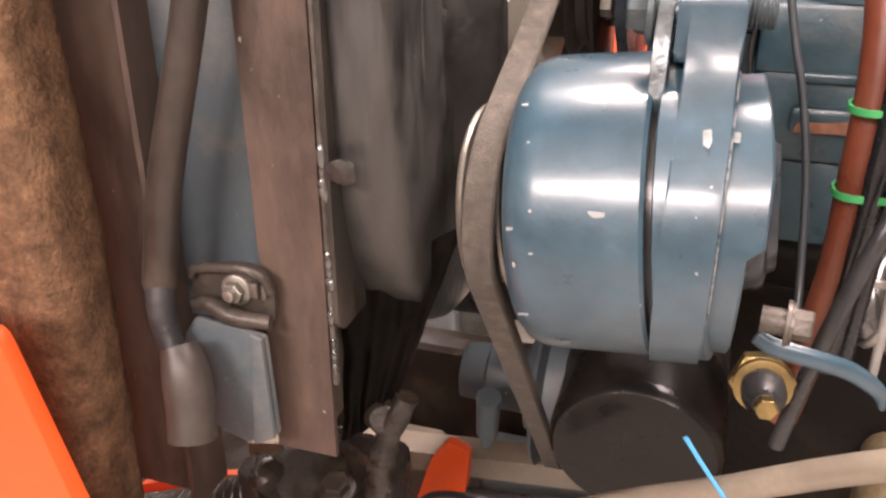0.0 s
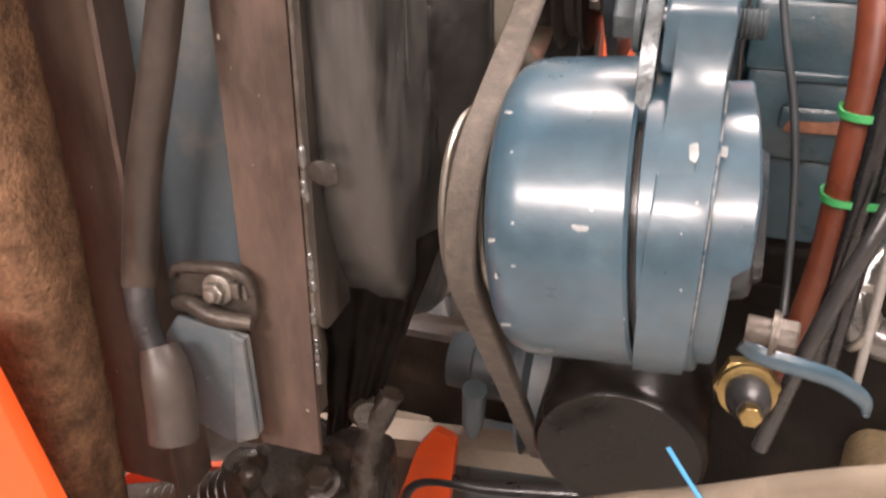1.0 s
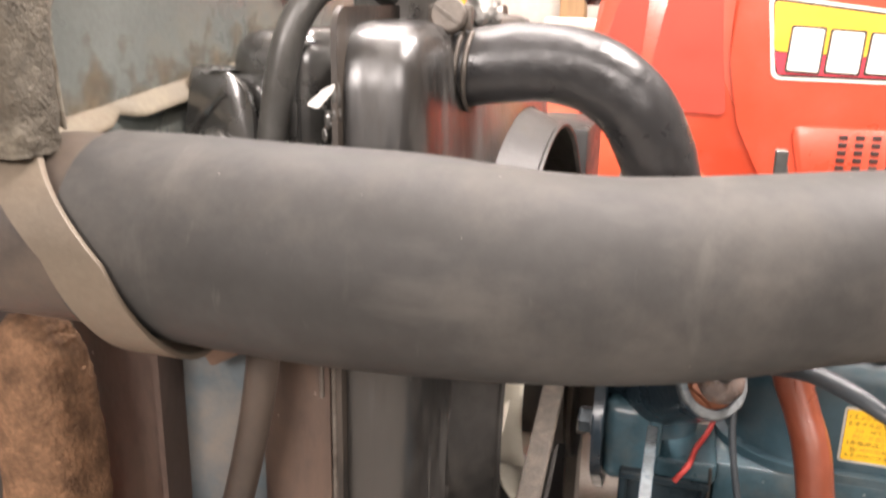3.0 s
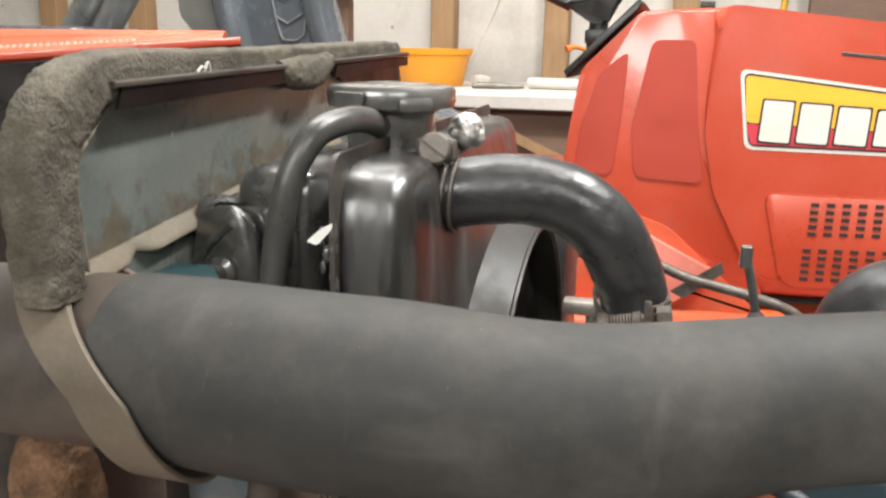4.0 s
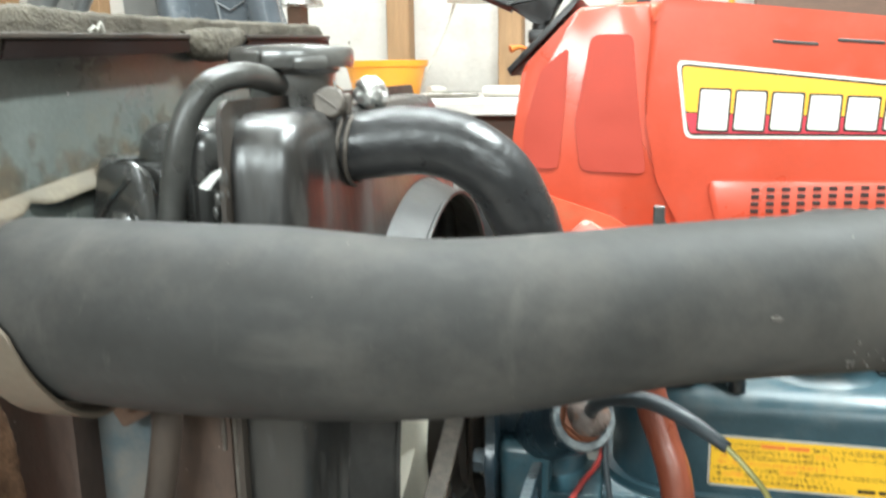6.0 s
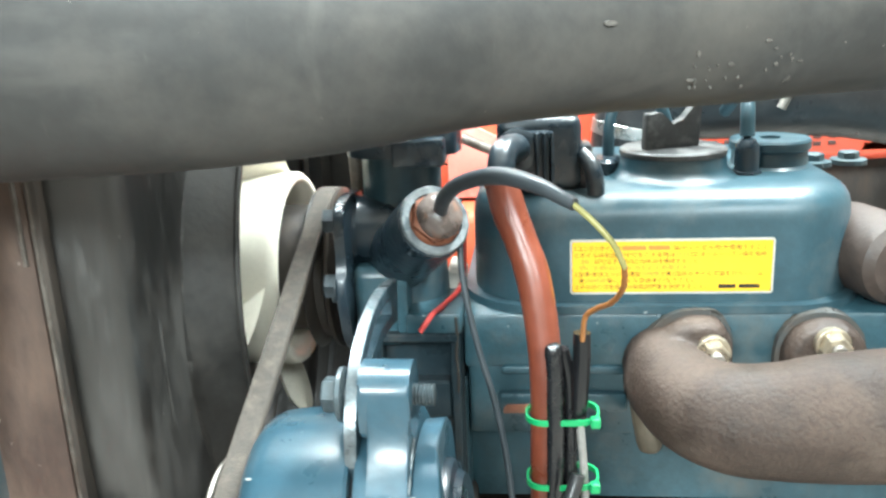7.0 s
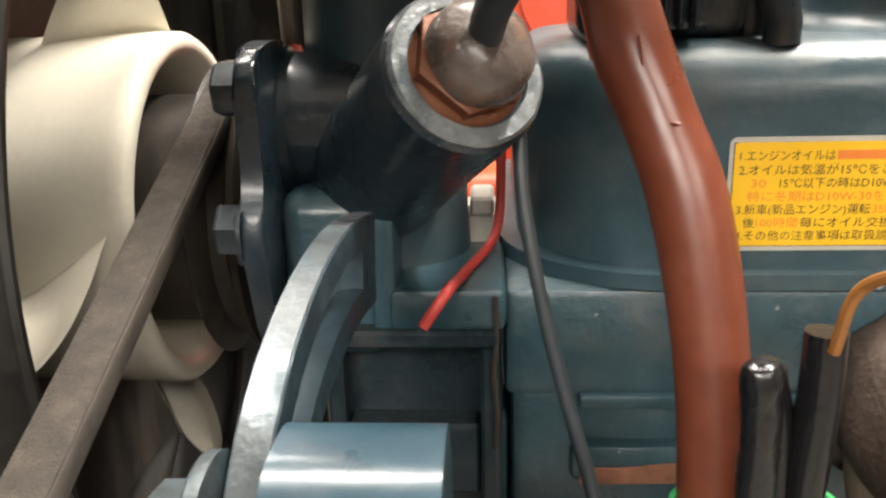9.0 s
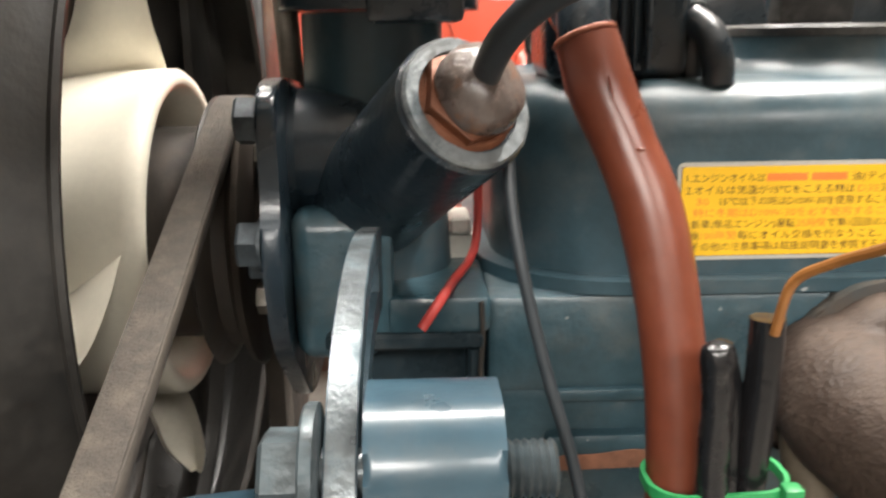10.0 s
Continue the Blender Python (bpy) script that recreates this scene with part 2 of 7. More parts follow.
WHITE_VINYL = mat("white_decal_vinyl", (0.62, 0.585, 0.53), 0.4, var=0.06, bump=0)
DECAL_YELLOW = mat("yellow_decal_vinyl", (0.72, 0.40, 0.03), 0.45, var=0.06, bump=0)
DECAL_RED = mat("crimson_decal_vinyl", (0.50, 0.035, 0.055), 0.45, var=0.06, bump=0)
DECAL_BLACK = mat("black_decal_vinyl", (0.03, 0.018, 0.015), 0.45, var=0.06, bump=0)
VINYL_SEAT = mat("black_seat_vinyl", (0.085, 0.096, 0.108), 0.24, coat=0.5, var=0.15, scale=20, bump=0.05, dust=(0.13, 0.135, 0.14), dust_low=0.6, dust_high=0.95)
CHROME = mat("grey_steel_tube", (0.33, 0.33, 0.32), 0.35, metal=0.6, var=0.15, scale=20, bump=0.04)

# ---------------------------------------------------------------- mesh helpers
ORIGIN = {}


def thing(name, label, category, at=(0, 0, 0), group="", kind=""):
    ob = new(name)
    ob.empty_display_size = 0.02
    ob.location = at
    ORIGIN[ob.name] = Vector(at)
    return tagged(ob, label, category, group, kind)


def part(name, bm, material, parent=None, label="", smooth=35):
    mesh = bpy.data.meshes.new(name)
    org = ORIGIN[parent.name] if parent else Vector((0, 0, 0))
    bmesh.ops.translate(bm, verts=bm.verts, vec=-org)
    bmesh.ops.recalc_face_normals(bm, faces=bm.faces)
    bm.to_mesh(mesh)
    bm.free()
    mesh.materials.append(material)
    if smooth:
        for p in mesh.polygons:
            p.use_smooth = True
        mesh.set_sharp_from_angle(angle=radians(smooth))
    ob = new(name, mesh)
    ob.parent = parent
    ORIGIN[ob.name] = org
    if label:
        tagged(ob, label)
    return ob


def curve_points(pts, n=8):
    """Catmull-Rom through rows of numbers."""
    p = [Vector(q) if len(q) == 3 else q for q in pts]
    p = [np.array(q, float) for q in pts]
    p = [2 * p[0] - p[1]] + p + [2 * p[-1] - p[-2]]
    out = []
    for i in range(1, len(p) - 2):
        a, b, c, d = p[i - 1:i + 3]
        for k in range(n):
            u = k / n
            out.append(0.5 * (2 * b + (c - a) * u + (2 * a - 5 * b + 4 * c - d) * u * u + (3 * b - a - 3 * c + d) * u ** 3))
    out.append(p[-2])
    return out


def frame_of(axis):
    w = Vector(axis).normalized()
    u = w.orthogonal().normalized() if abs(w.z) > 0.95 else w.cross(Vector((0, 0, 1))).normalized()
    return u, w.cross(u).normalized(), w


def tube(bm, pts, radius, seg=16, n=8, squash=None, caps=True):
    """A tube along a smooth line; radius is one number or one for each point."""
    rad = radius if isinstance(radius, (list, tuple)) else [radius] * len(pts)
    rows = curve_points([(*p, r) for p, r in zip(pts, rad)], n) if n > 1 else [np.array((*p, r)) for p, r in zip(pts, rad)]
    rings, up = [], None
    for i, q in enumerate(rows):
        a, b = rows[max(0, i - 1)], rows[min(len(rows) - 1, i + 1)]
        t = Vector(b[:3] - a[:3]).normalized()
        if up is None:
            up = t.orthogonal().normalized() if abs(t.z) > 0.9 else (Vector((0, 0, 1)) - t * t.z).normalized()
        up = (up - t * up.dot(t)).normalized()
        side = t.cross(up)
        s = squash or (1, 1)
        rings.append([bm.verts.new(Vector(q[:3]) + (up * math.cos(g) * s[0] + side * math.sin(g) * s[1]) * q[3]) for g in (2 * math.pi * k / seg for k in range(seg))])
    for r0, r1 in zip(rings, rings[1:]):
        for k in range(seg):
            bm.faces.new((r0[k], r0[(k + 1) % seg], r1[(k + 1) % seg], r1[k]))
    if caps:
        bm.faces.new(rings[0][::-1])
        bm.faces.new(rings[-1])
    return bm


def lathe(bm, base, axis, profile, seg=32, close=True):
    """Turns rows of (along, radius) about a line from base."""
    u, v, w = frame_of(axis)
    base = Vector(base)
    rings = []
    for d, r in profile:
        rings.append([bm.verts.new(base + w * d + (u * math.cos(g) + v * math.sin(g)) * max(r, 1e-5)) for g in (2 * math.pi * k / seg for k in range(seg))])
    for r0, r1 in zip(rings, rings[1:]):
        for k in range(seg):
            bm.faces.new((r0[k], r0[(k + 1) % seg], r1[(k + 1) % seg], r1[k]))
    if close:
        bm.faces.new(rings[0][::-1])
        bm.faces.new(rings[-1])
    return bm


def ring(bm, base, axis, r_in, r_out, length, seg=40, soft=0.0008):
    """A hollow ring."""
    prof = [(0, r_in), (0, r_out - soft), (soft, r_out), (length - soft, r_out), (length, r_out - soft), (length, r_in), (0, r_in)]
    u, v, w = frame_of(axis)
    base = Vector(base)
    rings = [[bm.verts.new(base + w * d + (u * math.cos(g) + v * math.sin(g)) * r) for g in (2 * math.pi * k / seg for k in range(seg))] for d, r in prof[:-1]]
    for i in range(len(rings)):
        r0, r1 = rings[i], rings[(i + 1) % len(rings)]
        for k in range(seg):
            bm.faces.new((r0[k], r0[(k + 1) % seg], r1[(k + 1) % seg], r1[k]))
    return bm


def box(bm, lo, hi, bevel=0.0, segments=2, turn=None, about=None):
    new_verts = bmesh.ops.create_cube(bm, size=1.0)["verts"]
    lo, hi = Vector(lo), Vector(hi)
    mid, size = (lo + hi) / 2, hi - lo
    for v in new_verts:
        v.co = Vector((v.co.x * size.x, v.co.y * size.y, v.co.z * size.z)) + mid
    verts = new_verts
    if bevel:
        edges = list({e for v in new_verts for e in v.link_edges})
        res = bmesh.ops.bevel(bm, geom=edges, offset=bevel, segments=segments, affect="EDGES", profile=0.5)
        verts = list({v for f in res["faces"] for v in f.verts} | {v for v in new_verts if v.is_valid})
    if turn:
        c = Vector(about) if about else mid
        m = Matrix.Translation(c) @ pose(0, 0, 0, *turn) @ Matrix.Translation(-c)
        for v in verts:
            v.co = m @ v.co
    return bm


def prism(bm, outline, origin, u, v, depth, bevel=0.0, segments=2):
    """A plate: an outline of (a, b) on the axes u, v at origin, thickened along u x v."""
    origin, u, v = Vector(origin), Vector(u), Vector(v)
    w = u.cross(v).normalized()
    bot = [bm.verts.new(origin + u * a + v * b) for a, b in outline]
    top = [bm.verts.new(origin + u * a + v * b + w * depth) for a, b in outline]
    n = len(outline)
    faces = [bm.faces.new(bot[::-1]), bm.faces.new(top)]
    for k in range(n):
        bm.faces.new((bot[k], bot[(k + 1) % n], top[(k + 1) % n], top[k]))
    if bevel:
        edges = list({e for f in faces for e in f.edges})
        bmesh.ops.bevel(bm, geom=edges, offset=bevel, segments=segments, affect="EDGES", profile=0.5)
    return bm


def round_rect(a0, b0, a1, b1, r, n=6):
    pts = []
    for cx, cy, g0 in ((a1 - r, b1 - r, 0), (a0 + r, b1 - r, 90), (a0 + r, b0 + r, 180), (a1 - r, b0 + r, 270)):
        for k in range(n + 1):
            g = radians(g0 + 90 * k / n)
            pts.append((cx + r * math.cos(g), cy + r * math.sin(g)))
    return pts


def round_poly(pts, r, n=4):
    """An outline with its corners rounded."""
    out = []
    m = len(pts)
    for i in range(m):
        p, a, b = Vector(pts[i]), Vector(pts[i - 1]), Vector(pts[(i + 1) % m])
        da, db = (a - p), (b - p)
        k = min(r, da.length * 0.45, db.length * 0.45)
        s, e = p + da.normalized() * k, p + db.normalized() * k
        for j in range(n + 1):
            t = j / n
            q = s * (1 - t) ** 2 + p * 2 * t * (1 - t) + e * t * t
            out.append((q.x, q.y))
    return out


def hexagon(bm, base, axis, across, height, turn=0.0, chamfer=0.12):
    u, v, w = frame_of(axis)
    base = Vector(base)
    r = across / math.sqrt(3)
    rows = []
    for d, s in ((0, 1.0), (height * (1 - chamfer), 1.0), (height, 0.88)):
        rows.append([bm.verts.new(base + w * d + (u * math.cos(g) + v * math.sin(g)) * r * s) for g in (radians(60 * k + turn) for k in range(6))])
    for r0, r1 in zip(rows, rows[1:]):
        for k in range(6):
            bm.faces.new((r0[k], r0[(k + 1) % 6], r1[(k + 1) % 6], r1[k]))
    bm.faces.new(rows[0][::-1])
    bm.faces.new(rows[-1])
    return bm


def thread(bm, base, axis, radius, length, pitch=0.0013, seg=14):
    n = max(2, int(length / pitch))
    prof = []
    for k in range(n):
        prof += [(length * k / n, radius * 0.88), (length * (k + 0.5) / n, radius)]
    prof.append((length, radius * 0.85))
    return lathe(bm, base, axis, prof, seg)


def rough_up(bm, size, amount, seed=0):
    """Pushes vertices in and out for an uneven surface."""
    bm.normal_update()
    for v in bm.verts:
        v.co += v.normal * noise.noise(v.co / size + Vector((seed, 0, 0))) * amount
    return bm


def B():
    return bmesh.new()


# ---------------------------------------------------------------- the garage
part("floor", box(B(), (-4.0, -3.6, -0.1), (4.5, 3.2, 0.0)), CONCRETE)
tagged(bpy.data.objects["floor"], "bare grey concrete garage floor", "floor", kind="structure")
for nm, lo, hi in (("wall_north", (-4.1, 3.2, 0.0), (4.6, 3.3, 2.7)), ("wall_south", (-4.1, -3.7, 0.0), (4.6, -3.6, 2.7)),
                   ("wall_west", (-4.1, -3.6, 0.0), (-4.0, 3.2, 2.7)), ("wall_east", (4.5, -3.6, 0.0), (4.6, 3.2, 2.7))):
    tagged(part(nm, box(B(), lo, hi), WHITE_PAINT), "pale painted board wall between bare wooden studs", "wall", kind="structure")
tagged(part("ceiling", box(B(), (-4.1, -3.7, 2.7), (4.6, 3.3, 2.8)), CEIL), "pale board garage ceiling", "ceiling", kind="structure")
# ---------------------------------------------------------------- the engine
engine = thing("diesel_engine", "small blue-painted tractor diesel engine with grimy castings", "engine", (0.15, 0.5, 0.40))
X, Y, Z = Vector((1, 0, 0)), Vector((0, 1, 0)), Vector((0, 0, 1))

bm = B()
box(bm, (0.045, 0.425, 0.40), (0.40, 0.62, 0.735), 0.006)
box(bm, (-0.004, 0.42, 0.40), (0.047, 0.60, 0.77), 0.005)
block = part("block", bm, BLUE_CAST, engine, "cast blue cylinder block")
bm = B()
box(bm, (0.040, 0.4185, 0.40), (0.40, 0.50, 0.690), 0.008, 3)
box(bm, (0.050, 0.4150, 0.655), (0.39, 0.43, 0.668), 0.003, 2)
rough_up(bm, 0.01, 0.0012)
# old grease, its base also darkened for the shade low down
SHADED_GREASE = mat("shaded_thick_grease", (0.0070, 0.0054, 0.0042), 0.5, spec=0.12, var=0.4, scale=30, bump=0.35, fine=200, dust=(0.022, 0.016, 0.011), dust_low=0.5, dust_high=0.8)
part("crankcase_side", bm, SHADED_GREASE, block, "greasy crankcase side darkened for the shade low on the engine")

bm = B()
box(bm, (0.045, 0.4135, 0.777), (0.36, 0.61, 0.8095), 0.003)
box(bm, (0.047, 0.4165, 0.7345), (0.36, 0.61, 0.7785), 0.003)
box(bm, (0.064, 0.4115, 0.750), (0.136, 0.425, 0.7625), 0.003)
box(bm, (0.066, 0.4115, 0.774), (0.134, 0.425, 0.7785), 0.0015)
head = part("cylinder_head", bm, BLUE_CAST, engine, "blue cast cylinder head with a worn ledge")
bm = B()
prism(bm, round_poly([(0.066, 0.7505), (0.098, 0.7512), (0.1040, 0.7535), (0.1010, 0.7568), (0.092, 0.7575), (0.080, 0.7560), (0.068, 0.7558)], 0.002), (0, 0.4112, 0), X, Z, 0.0004)
part("bare_patch", bm, mat("bare_primer_patch", (0.20, 0.085, 0.048), 0.6, var=0.4, scale=80, bump=0.1), head, "rust red bare patch in the paint")

# valve cover: a rounded pressing with a flange
bm = B()
prism(bm, round_rect(0.044, 0.412, 0.268, 0.60, 0.048, 10), (0, 0, 0.8095), X, Y, 0.0045, 0.001)
part("cover_flange", bm, BLUE, engine)
bm = B()
shell = []
for inset, z in ((0, 0.8138), (0, 0.8580), (0.0005, 0.8625), (0.0017, 0.8662), (0.0038, 0.8696), (0.0068, 0.8722), (0.0108, 0.8740), (0.0155, 0.8748), (0.0220, 0.8750)):
    shell.append([bm.verts.new((a, b, z)) for a, b in round_rect(0.050 + inset, 0.4185 + inset, 0.262 - inset, 0.594 - inset, 0.044 - inset, 12)])
for r0, r1 in zip(shell, shell[1:]):
    for k in range(len(r0)):
        bm.faces.new((r0[k], r0[(k + 1) % len(r0)], r1[(k + 1) % len(r0)], r1[k]))
bm.faces.new(shell[-1])
cover = part("valve_cover", bm, BLUE, engine, "blue pressed steel valve cover with a yellow sticker", 40)

# the yellow sticker with its text
bm = B()
prism(bm, round_rect(0.1045, 0.8190, 0.2120, 0.8500, 0.002, 4), (0, 0.4184, 0), X, Z, 0.0004)
label = part("instruction_label", bm, LABEL_EDGE, cover, "yellow oil instruction sticker with Japanese print and a silver border")
bm = B()
prism(bm, round_rect(0.1058, 0.8205, 0.2107, 0.8487, 0.0012, 4), (0, 0.41798, 0), X, Z, 0.0003)
part("label_field", bm, YELLOW, label)
bm = B()
for lo_, hi_ in (((0.1056, 0.4178, 0.8203), (0.2109, 0.41815, 0.82055)), ((0.1056, 0.4178, 0.84845), (0.2109, 0.41815, 0.8487)), ((0.1056, 0.4178, 0.8207), (0.10585, 0.41815, 0.8484)), ((0.21065, 0.4178, 0.8207), (0.2109, 0.41815, 0.8484))):
    box(bm, lo_, hi_)
part("label_outline", bm, mat("brown_label_line", (0.10, 0.04, 0.012), 0.5, var=0.1, bump=0), label)


def writing(text, x, z, size, material, parent, width=None, y=0.4176):
    data = bpy.data.curves.new("writing", "FONT")
    data.body, data.size, data.extrude, data.resolution_u = text, size, 0.0, 2
    ob = bpy.data.objects.new("writing", data)
    scene.collection.objects.link(ob)
    bpy.context.view_layer.update()
    dg = bpy.context.evaluated_depsgraph_get()
    mesh = bpy.data.meshes.new_from_object(ob.evaluated_get(dg))
    bpy.data.objects.remove(ob)
    bm2 = B()
    bm2.from_mesh(mesh)
    bpy.data.meshes.remove(mesh)
    if not bm2.verts:
        bm2.free()
        return None
    xs = [v.co.x for v in bm2.verts]
    k = width / (max(xs) - min(xs)) if width else 1.0
    for v in bm2.verts:
        v.co = Vector((x + (v.co.x - min(xs)) * k, y, z + v.co.y))
    return part("writing", bm2, material, parent, smooth=0)


TEXT = (
    (0.8440, ((0.1072, 0.0245, "1.エンジンオイルは", INK), (0.1590, 0.049, "油(ディーゼル用)を使用すること", INK))),
    (0.8402, ((0.1072, 0.0530, "2.オイルは気温が15℃をこえる時は", INK), (0.1612, 0.0065, "D35", INK_RED), (0.1682, 0.004, "又は", INK), (0.1735, 0.034, "オールシーズン用を使用", INK))),
    (0.8366, ((0.1105, 0.0040, "30", INK_RED), (0.1180, 0.0540, "15℃以下の時はD10W-30を使用すること", INK))),
    (0.8330, ((0.1098, 0.0640, "特に冬期はD10W-30を必ず使用すること", INK_RED),)),
    (0.8294, ((0.1072, 0.0350, "3.新車(新品エンジン)運転", INK), (0.1428, 0.0090, "35時間", INK_RED), (0.1524, 0.054, "で第1回目のオイル交換を行ない、以", INK))),
    (0.8258, ((0.1092, 0.0030, "後", INK), (0.1126, 0.0110, "100時間", INK_RED), (0.1242, 0.046, "毎にオイル交換を行なうこと。", INK))),
    (0.8222, ((0.1072, 0.0700, "4.その他の注意事項は取扱説明書を参照すること。", INK),)),
)
for z, runs in TEXT:
    for x0, w0, words, ink in runs:
        writing(words, x0, z, 0.0031, ink, label, w0)
bm = B()
for a, b in ((0.1322, 0.1450), (0.1462, 0.1575)):
    prism(bm, [(a, 0.8440), (b, 0.8440), (b, 0.8464), (a, 0.8464)], (0, 0.4177, 0), X, Z, 0.0001)
part("print_bar", bm, INK_RED, label)
bm = B()
for a, b in ((0.1835, 0.1925), (0.1942, 0.2050)):
    prism(bm, [(a, 0.8222), (b, 0.8222), (b, 0.8244), (a, 0.8244)], (0, 0.4177, 0), X, Z, 0.0001)
part("print_bar", bm, INK, label)

# oil filler, its winged cap, second cap, nipple and pipes on the cover
bm = B()
lathe(bm, (0.166, 0.472, 0.868), Z, [(0.0062, 0.0395), (0.0076, 0.0355), (0.0098, 0.0322), (0.0125, 0.0305), (0.0190, 0.0300)], 48)
part("filler_neck", bm, BLUE, engine)
bm = B()
lathe(bm, (0.166, 0.472, 0.887), Z, [(0, 0.0300), (0.0005, 0.0305), (0.003, 0.0305), (0.004, 0.0295), (0.0045, 0.012)], 40)
CAP_PLASTIC = mat("dusty_black_cap_plastic", (0.024, 0.024, 0.024), 0.40, var=0.3, scale=60, bump=0.1, dust=(0.13, 0.126, 0.118), dust_low=0.46, dust_high=0.72, dust_scale=45)
cap = part("oil_filler_cap", bm, CAP_PLASTIC, engine, "black plastic oil filler cap with a winged grip")
bm = B()
prism(bm, round_poly([(-0.020, 0), (-0.019, 0.0205), (-0.010, 0.0210), (-0.003, 0.0125), (0.004, 0.0165), (0.0125, 0.0260), (0.0150, 0.0255), (0.0155, 0.0235), (0.0145, 0.0)], 0.0015, 3), (0.165, 0.470, 0.8912), Vector((0.93, 0.37, 0)).normalized(), Z, 0.006, 0.0008)
part("grip", bm, CAP_PLASTIC, cap)
bm = B()
lathe(bm, (0.2265, 0.4950, 0.8735), Z, [(0, 0.0260), (0.003, 0.0222), (0.0105, 0.0215), (0.0120, 0.0232), (0.0165, 0.0234), (0.0178, 0.0224), (0.0179, 0.0062), (0.0150, 0.0058), (0.0149, 0.0010)], 44)
part("injector_cover", bm, BLUE, engine, "dusty blue round cap with a small hole")
bm = B()
hexagon(bm, (0.207, 0.468, 0.873), Z, 0.015, 0.004)
lathe(bm, (0.207, 0.468, 0.877), Z, [(0, 0.0070), (0.011, 0.0070), (0.0145, 0.0064), (0.0175, 0.0046), (0.0190, 0.0010)], 24)
lathe(bm, (0.207, 0.468, 0.8725), Z, [(0, 0.0125), (0.0018, 0.0125), (0.002, 0.010)], 28)
part("pipe_union", bm, BLUE_DARK, engine)
bm = B()
tube(bm, [(0.207, 0.469, 0.896), (0.2075, 0.474, 0.912), (0.211, 0.49, 0.920), (0.214, 0.52, 0.917), (0.214, 0.56, 0.90)], 0.0042, 14)
part("fuel_pipe", bm, BLUE, engine)
bm = B()
tube(bm, [(0.131, 0.494, 0.878), (0.1315, 0.494, 0.902), (0.137, 0.496, 0.917), (0.150, 0.50, 0.920), (0.163, 0.505, 0.911), (0.171, 0.51, 0.890)], 0.0036, 14)
part("fuel_pipe", bm, BLUE, engine)
bm = B()
hexagon(bm, (0.131, 0.494, 0.874), Z, 0.014, 0.009)
lathe(bm, (0.127, 0.478, 0.872), Z, [(0, 0.009), (0.010, 0.009), (0.012, 0.007)], 20)
part("pipe_union", bm, BLUE_DARK, engine)
for bx, by in ((0.262, 0.525), (0.285, 0.53)):
    bm = B()
    lathe(bm, (bx, by, 0.868), Z, [(0, 0.011), (0.003, 0.011), (0.0035, 0.007)], 20)
    hexagon(bm, (bx, by, 0.871), Z, 0.011, 0.005)
    part("cover_nut", bm, BLUE_CAST, engine)

bm = B()
lathe(bm, (0.2640, 0.470, 0.8340), (0.25, -0.97, 0), [(0, 0.020), (0.004, 0.0235), (0.045, 0.0240), (0.052, 0.0225), (0.056, 0.0180)], 36)
part("inlet_stub", bm, mat("dark_brown_pipe_end", (0.040, 0.028, 0.023), 0.5, var=0.35, scale=40, bump=0.15, dust=(0.085, 0.062, 0.048), dust_low=0.5, dust_high=0.75), engine, "dark brown inlet stub beside the cover")

# breather box with its elbow
bm = B()
box(bm, (0.0655, 0.432, 0.8735), (0.1115, 0.475, 0.9150), 0.006, 3)
box(bm, (0.0705, 0.4285, 0.8765), (0.0965, 0.436, 0.9080), 0.003, 2)
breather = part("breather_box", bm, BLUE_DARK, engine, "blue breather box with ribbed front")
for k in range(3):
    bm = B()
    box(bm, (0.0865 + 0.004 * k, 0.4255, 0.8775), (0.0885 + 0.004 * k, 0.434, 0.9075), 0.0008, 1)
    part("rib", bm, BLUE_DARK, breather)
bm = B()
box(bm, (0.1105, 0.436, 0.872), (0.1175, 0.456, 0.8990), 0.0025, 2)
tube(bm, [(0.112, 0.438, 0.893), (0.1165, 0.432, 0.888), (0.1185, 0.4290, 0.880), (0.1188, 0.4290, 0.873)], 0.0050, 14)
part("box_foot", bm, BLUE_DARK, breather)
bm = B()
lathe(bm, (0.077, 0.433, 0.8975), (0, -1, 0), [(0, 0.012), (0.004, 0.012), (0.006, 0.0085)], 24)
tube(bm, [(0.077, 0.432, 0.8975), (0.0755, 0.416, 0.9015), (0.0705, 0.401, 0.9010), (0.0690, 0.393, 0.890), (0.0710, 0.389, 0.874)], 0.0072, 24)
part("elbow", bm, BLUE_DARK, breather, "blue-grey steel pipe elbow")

# front castings: water pump, thermostat column, gear case
bm = B()
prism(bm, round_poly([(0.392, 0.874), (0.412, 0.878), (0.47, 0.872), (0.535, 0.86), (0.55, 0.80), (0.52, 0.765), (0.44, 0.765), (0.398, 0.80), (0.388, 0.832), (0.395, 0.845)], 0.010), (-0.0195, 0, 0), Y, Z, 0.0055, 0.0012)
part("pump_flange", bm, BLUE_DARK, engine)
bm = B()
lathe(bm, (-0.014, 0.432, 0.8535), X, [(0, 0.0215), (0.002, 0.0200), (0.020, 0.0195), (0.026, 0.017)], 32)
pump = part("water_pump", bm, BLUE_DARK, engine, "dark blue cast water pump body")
bm = B()
box(bm, (-0.0145, 0.4060, 0.7920), (0.0135, 0.47, 0.8390), 0.0065, 4)
box(bm, (0.0100, 0.4035, 0.8005), (0.0165, 0.43, 0.8420), 0.0018, 2)
rough_up(bm, 0.006, 0.0006, 2)
part("pump_foot", bm, BLUE_CAST, pump, "lighter blue rough cast lower body")
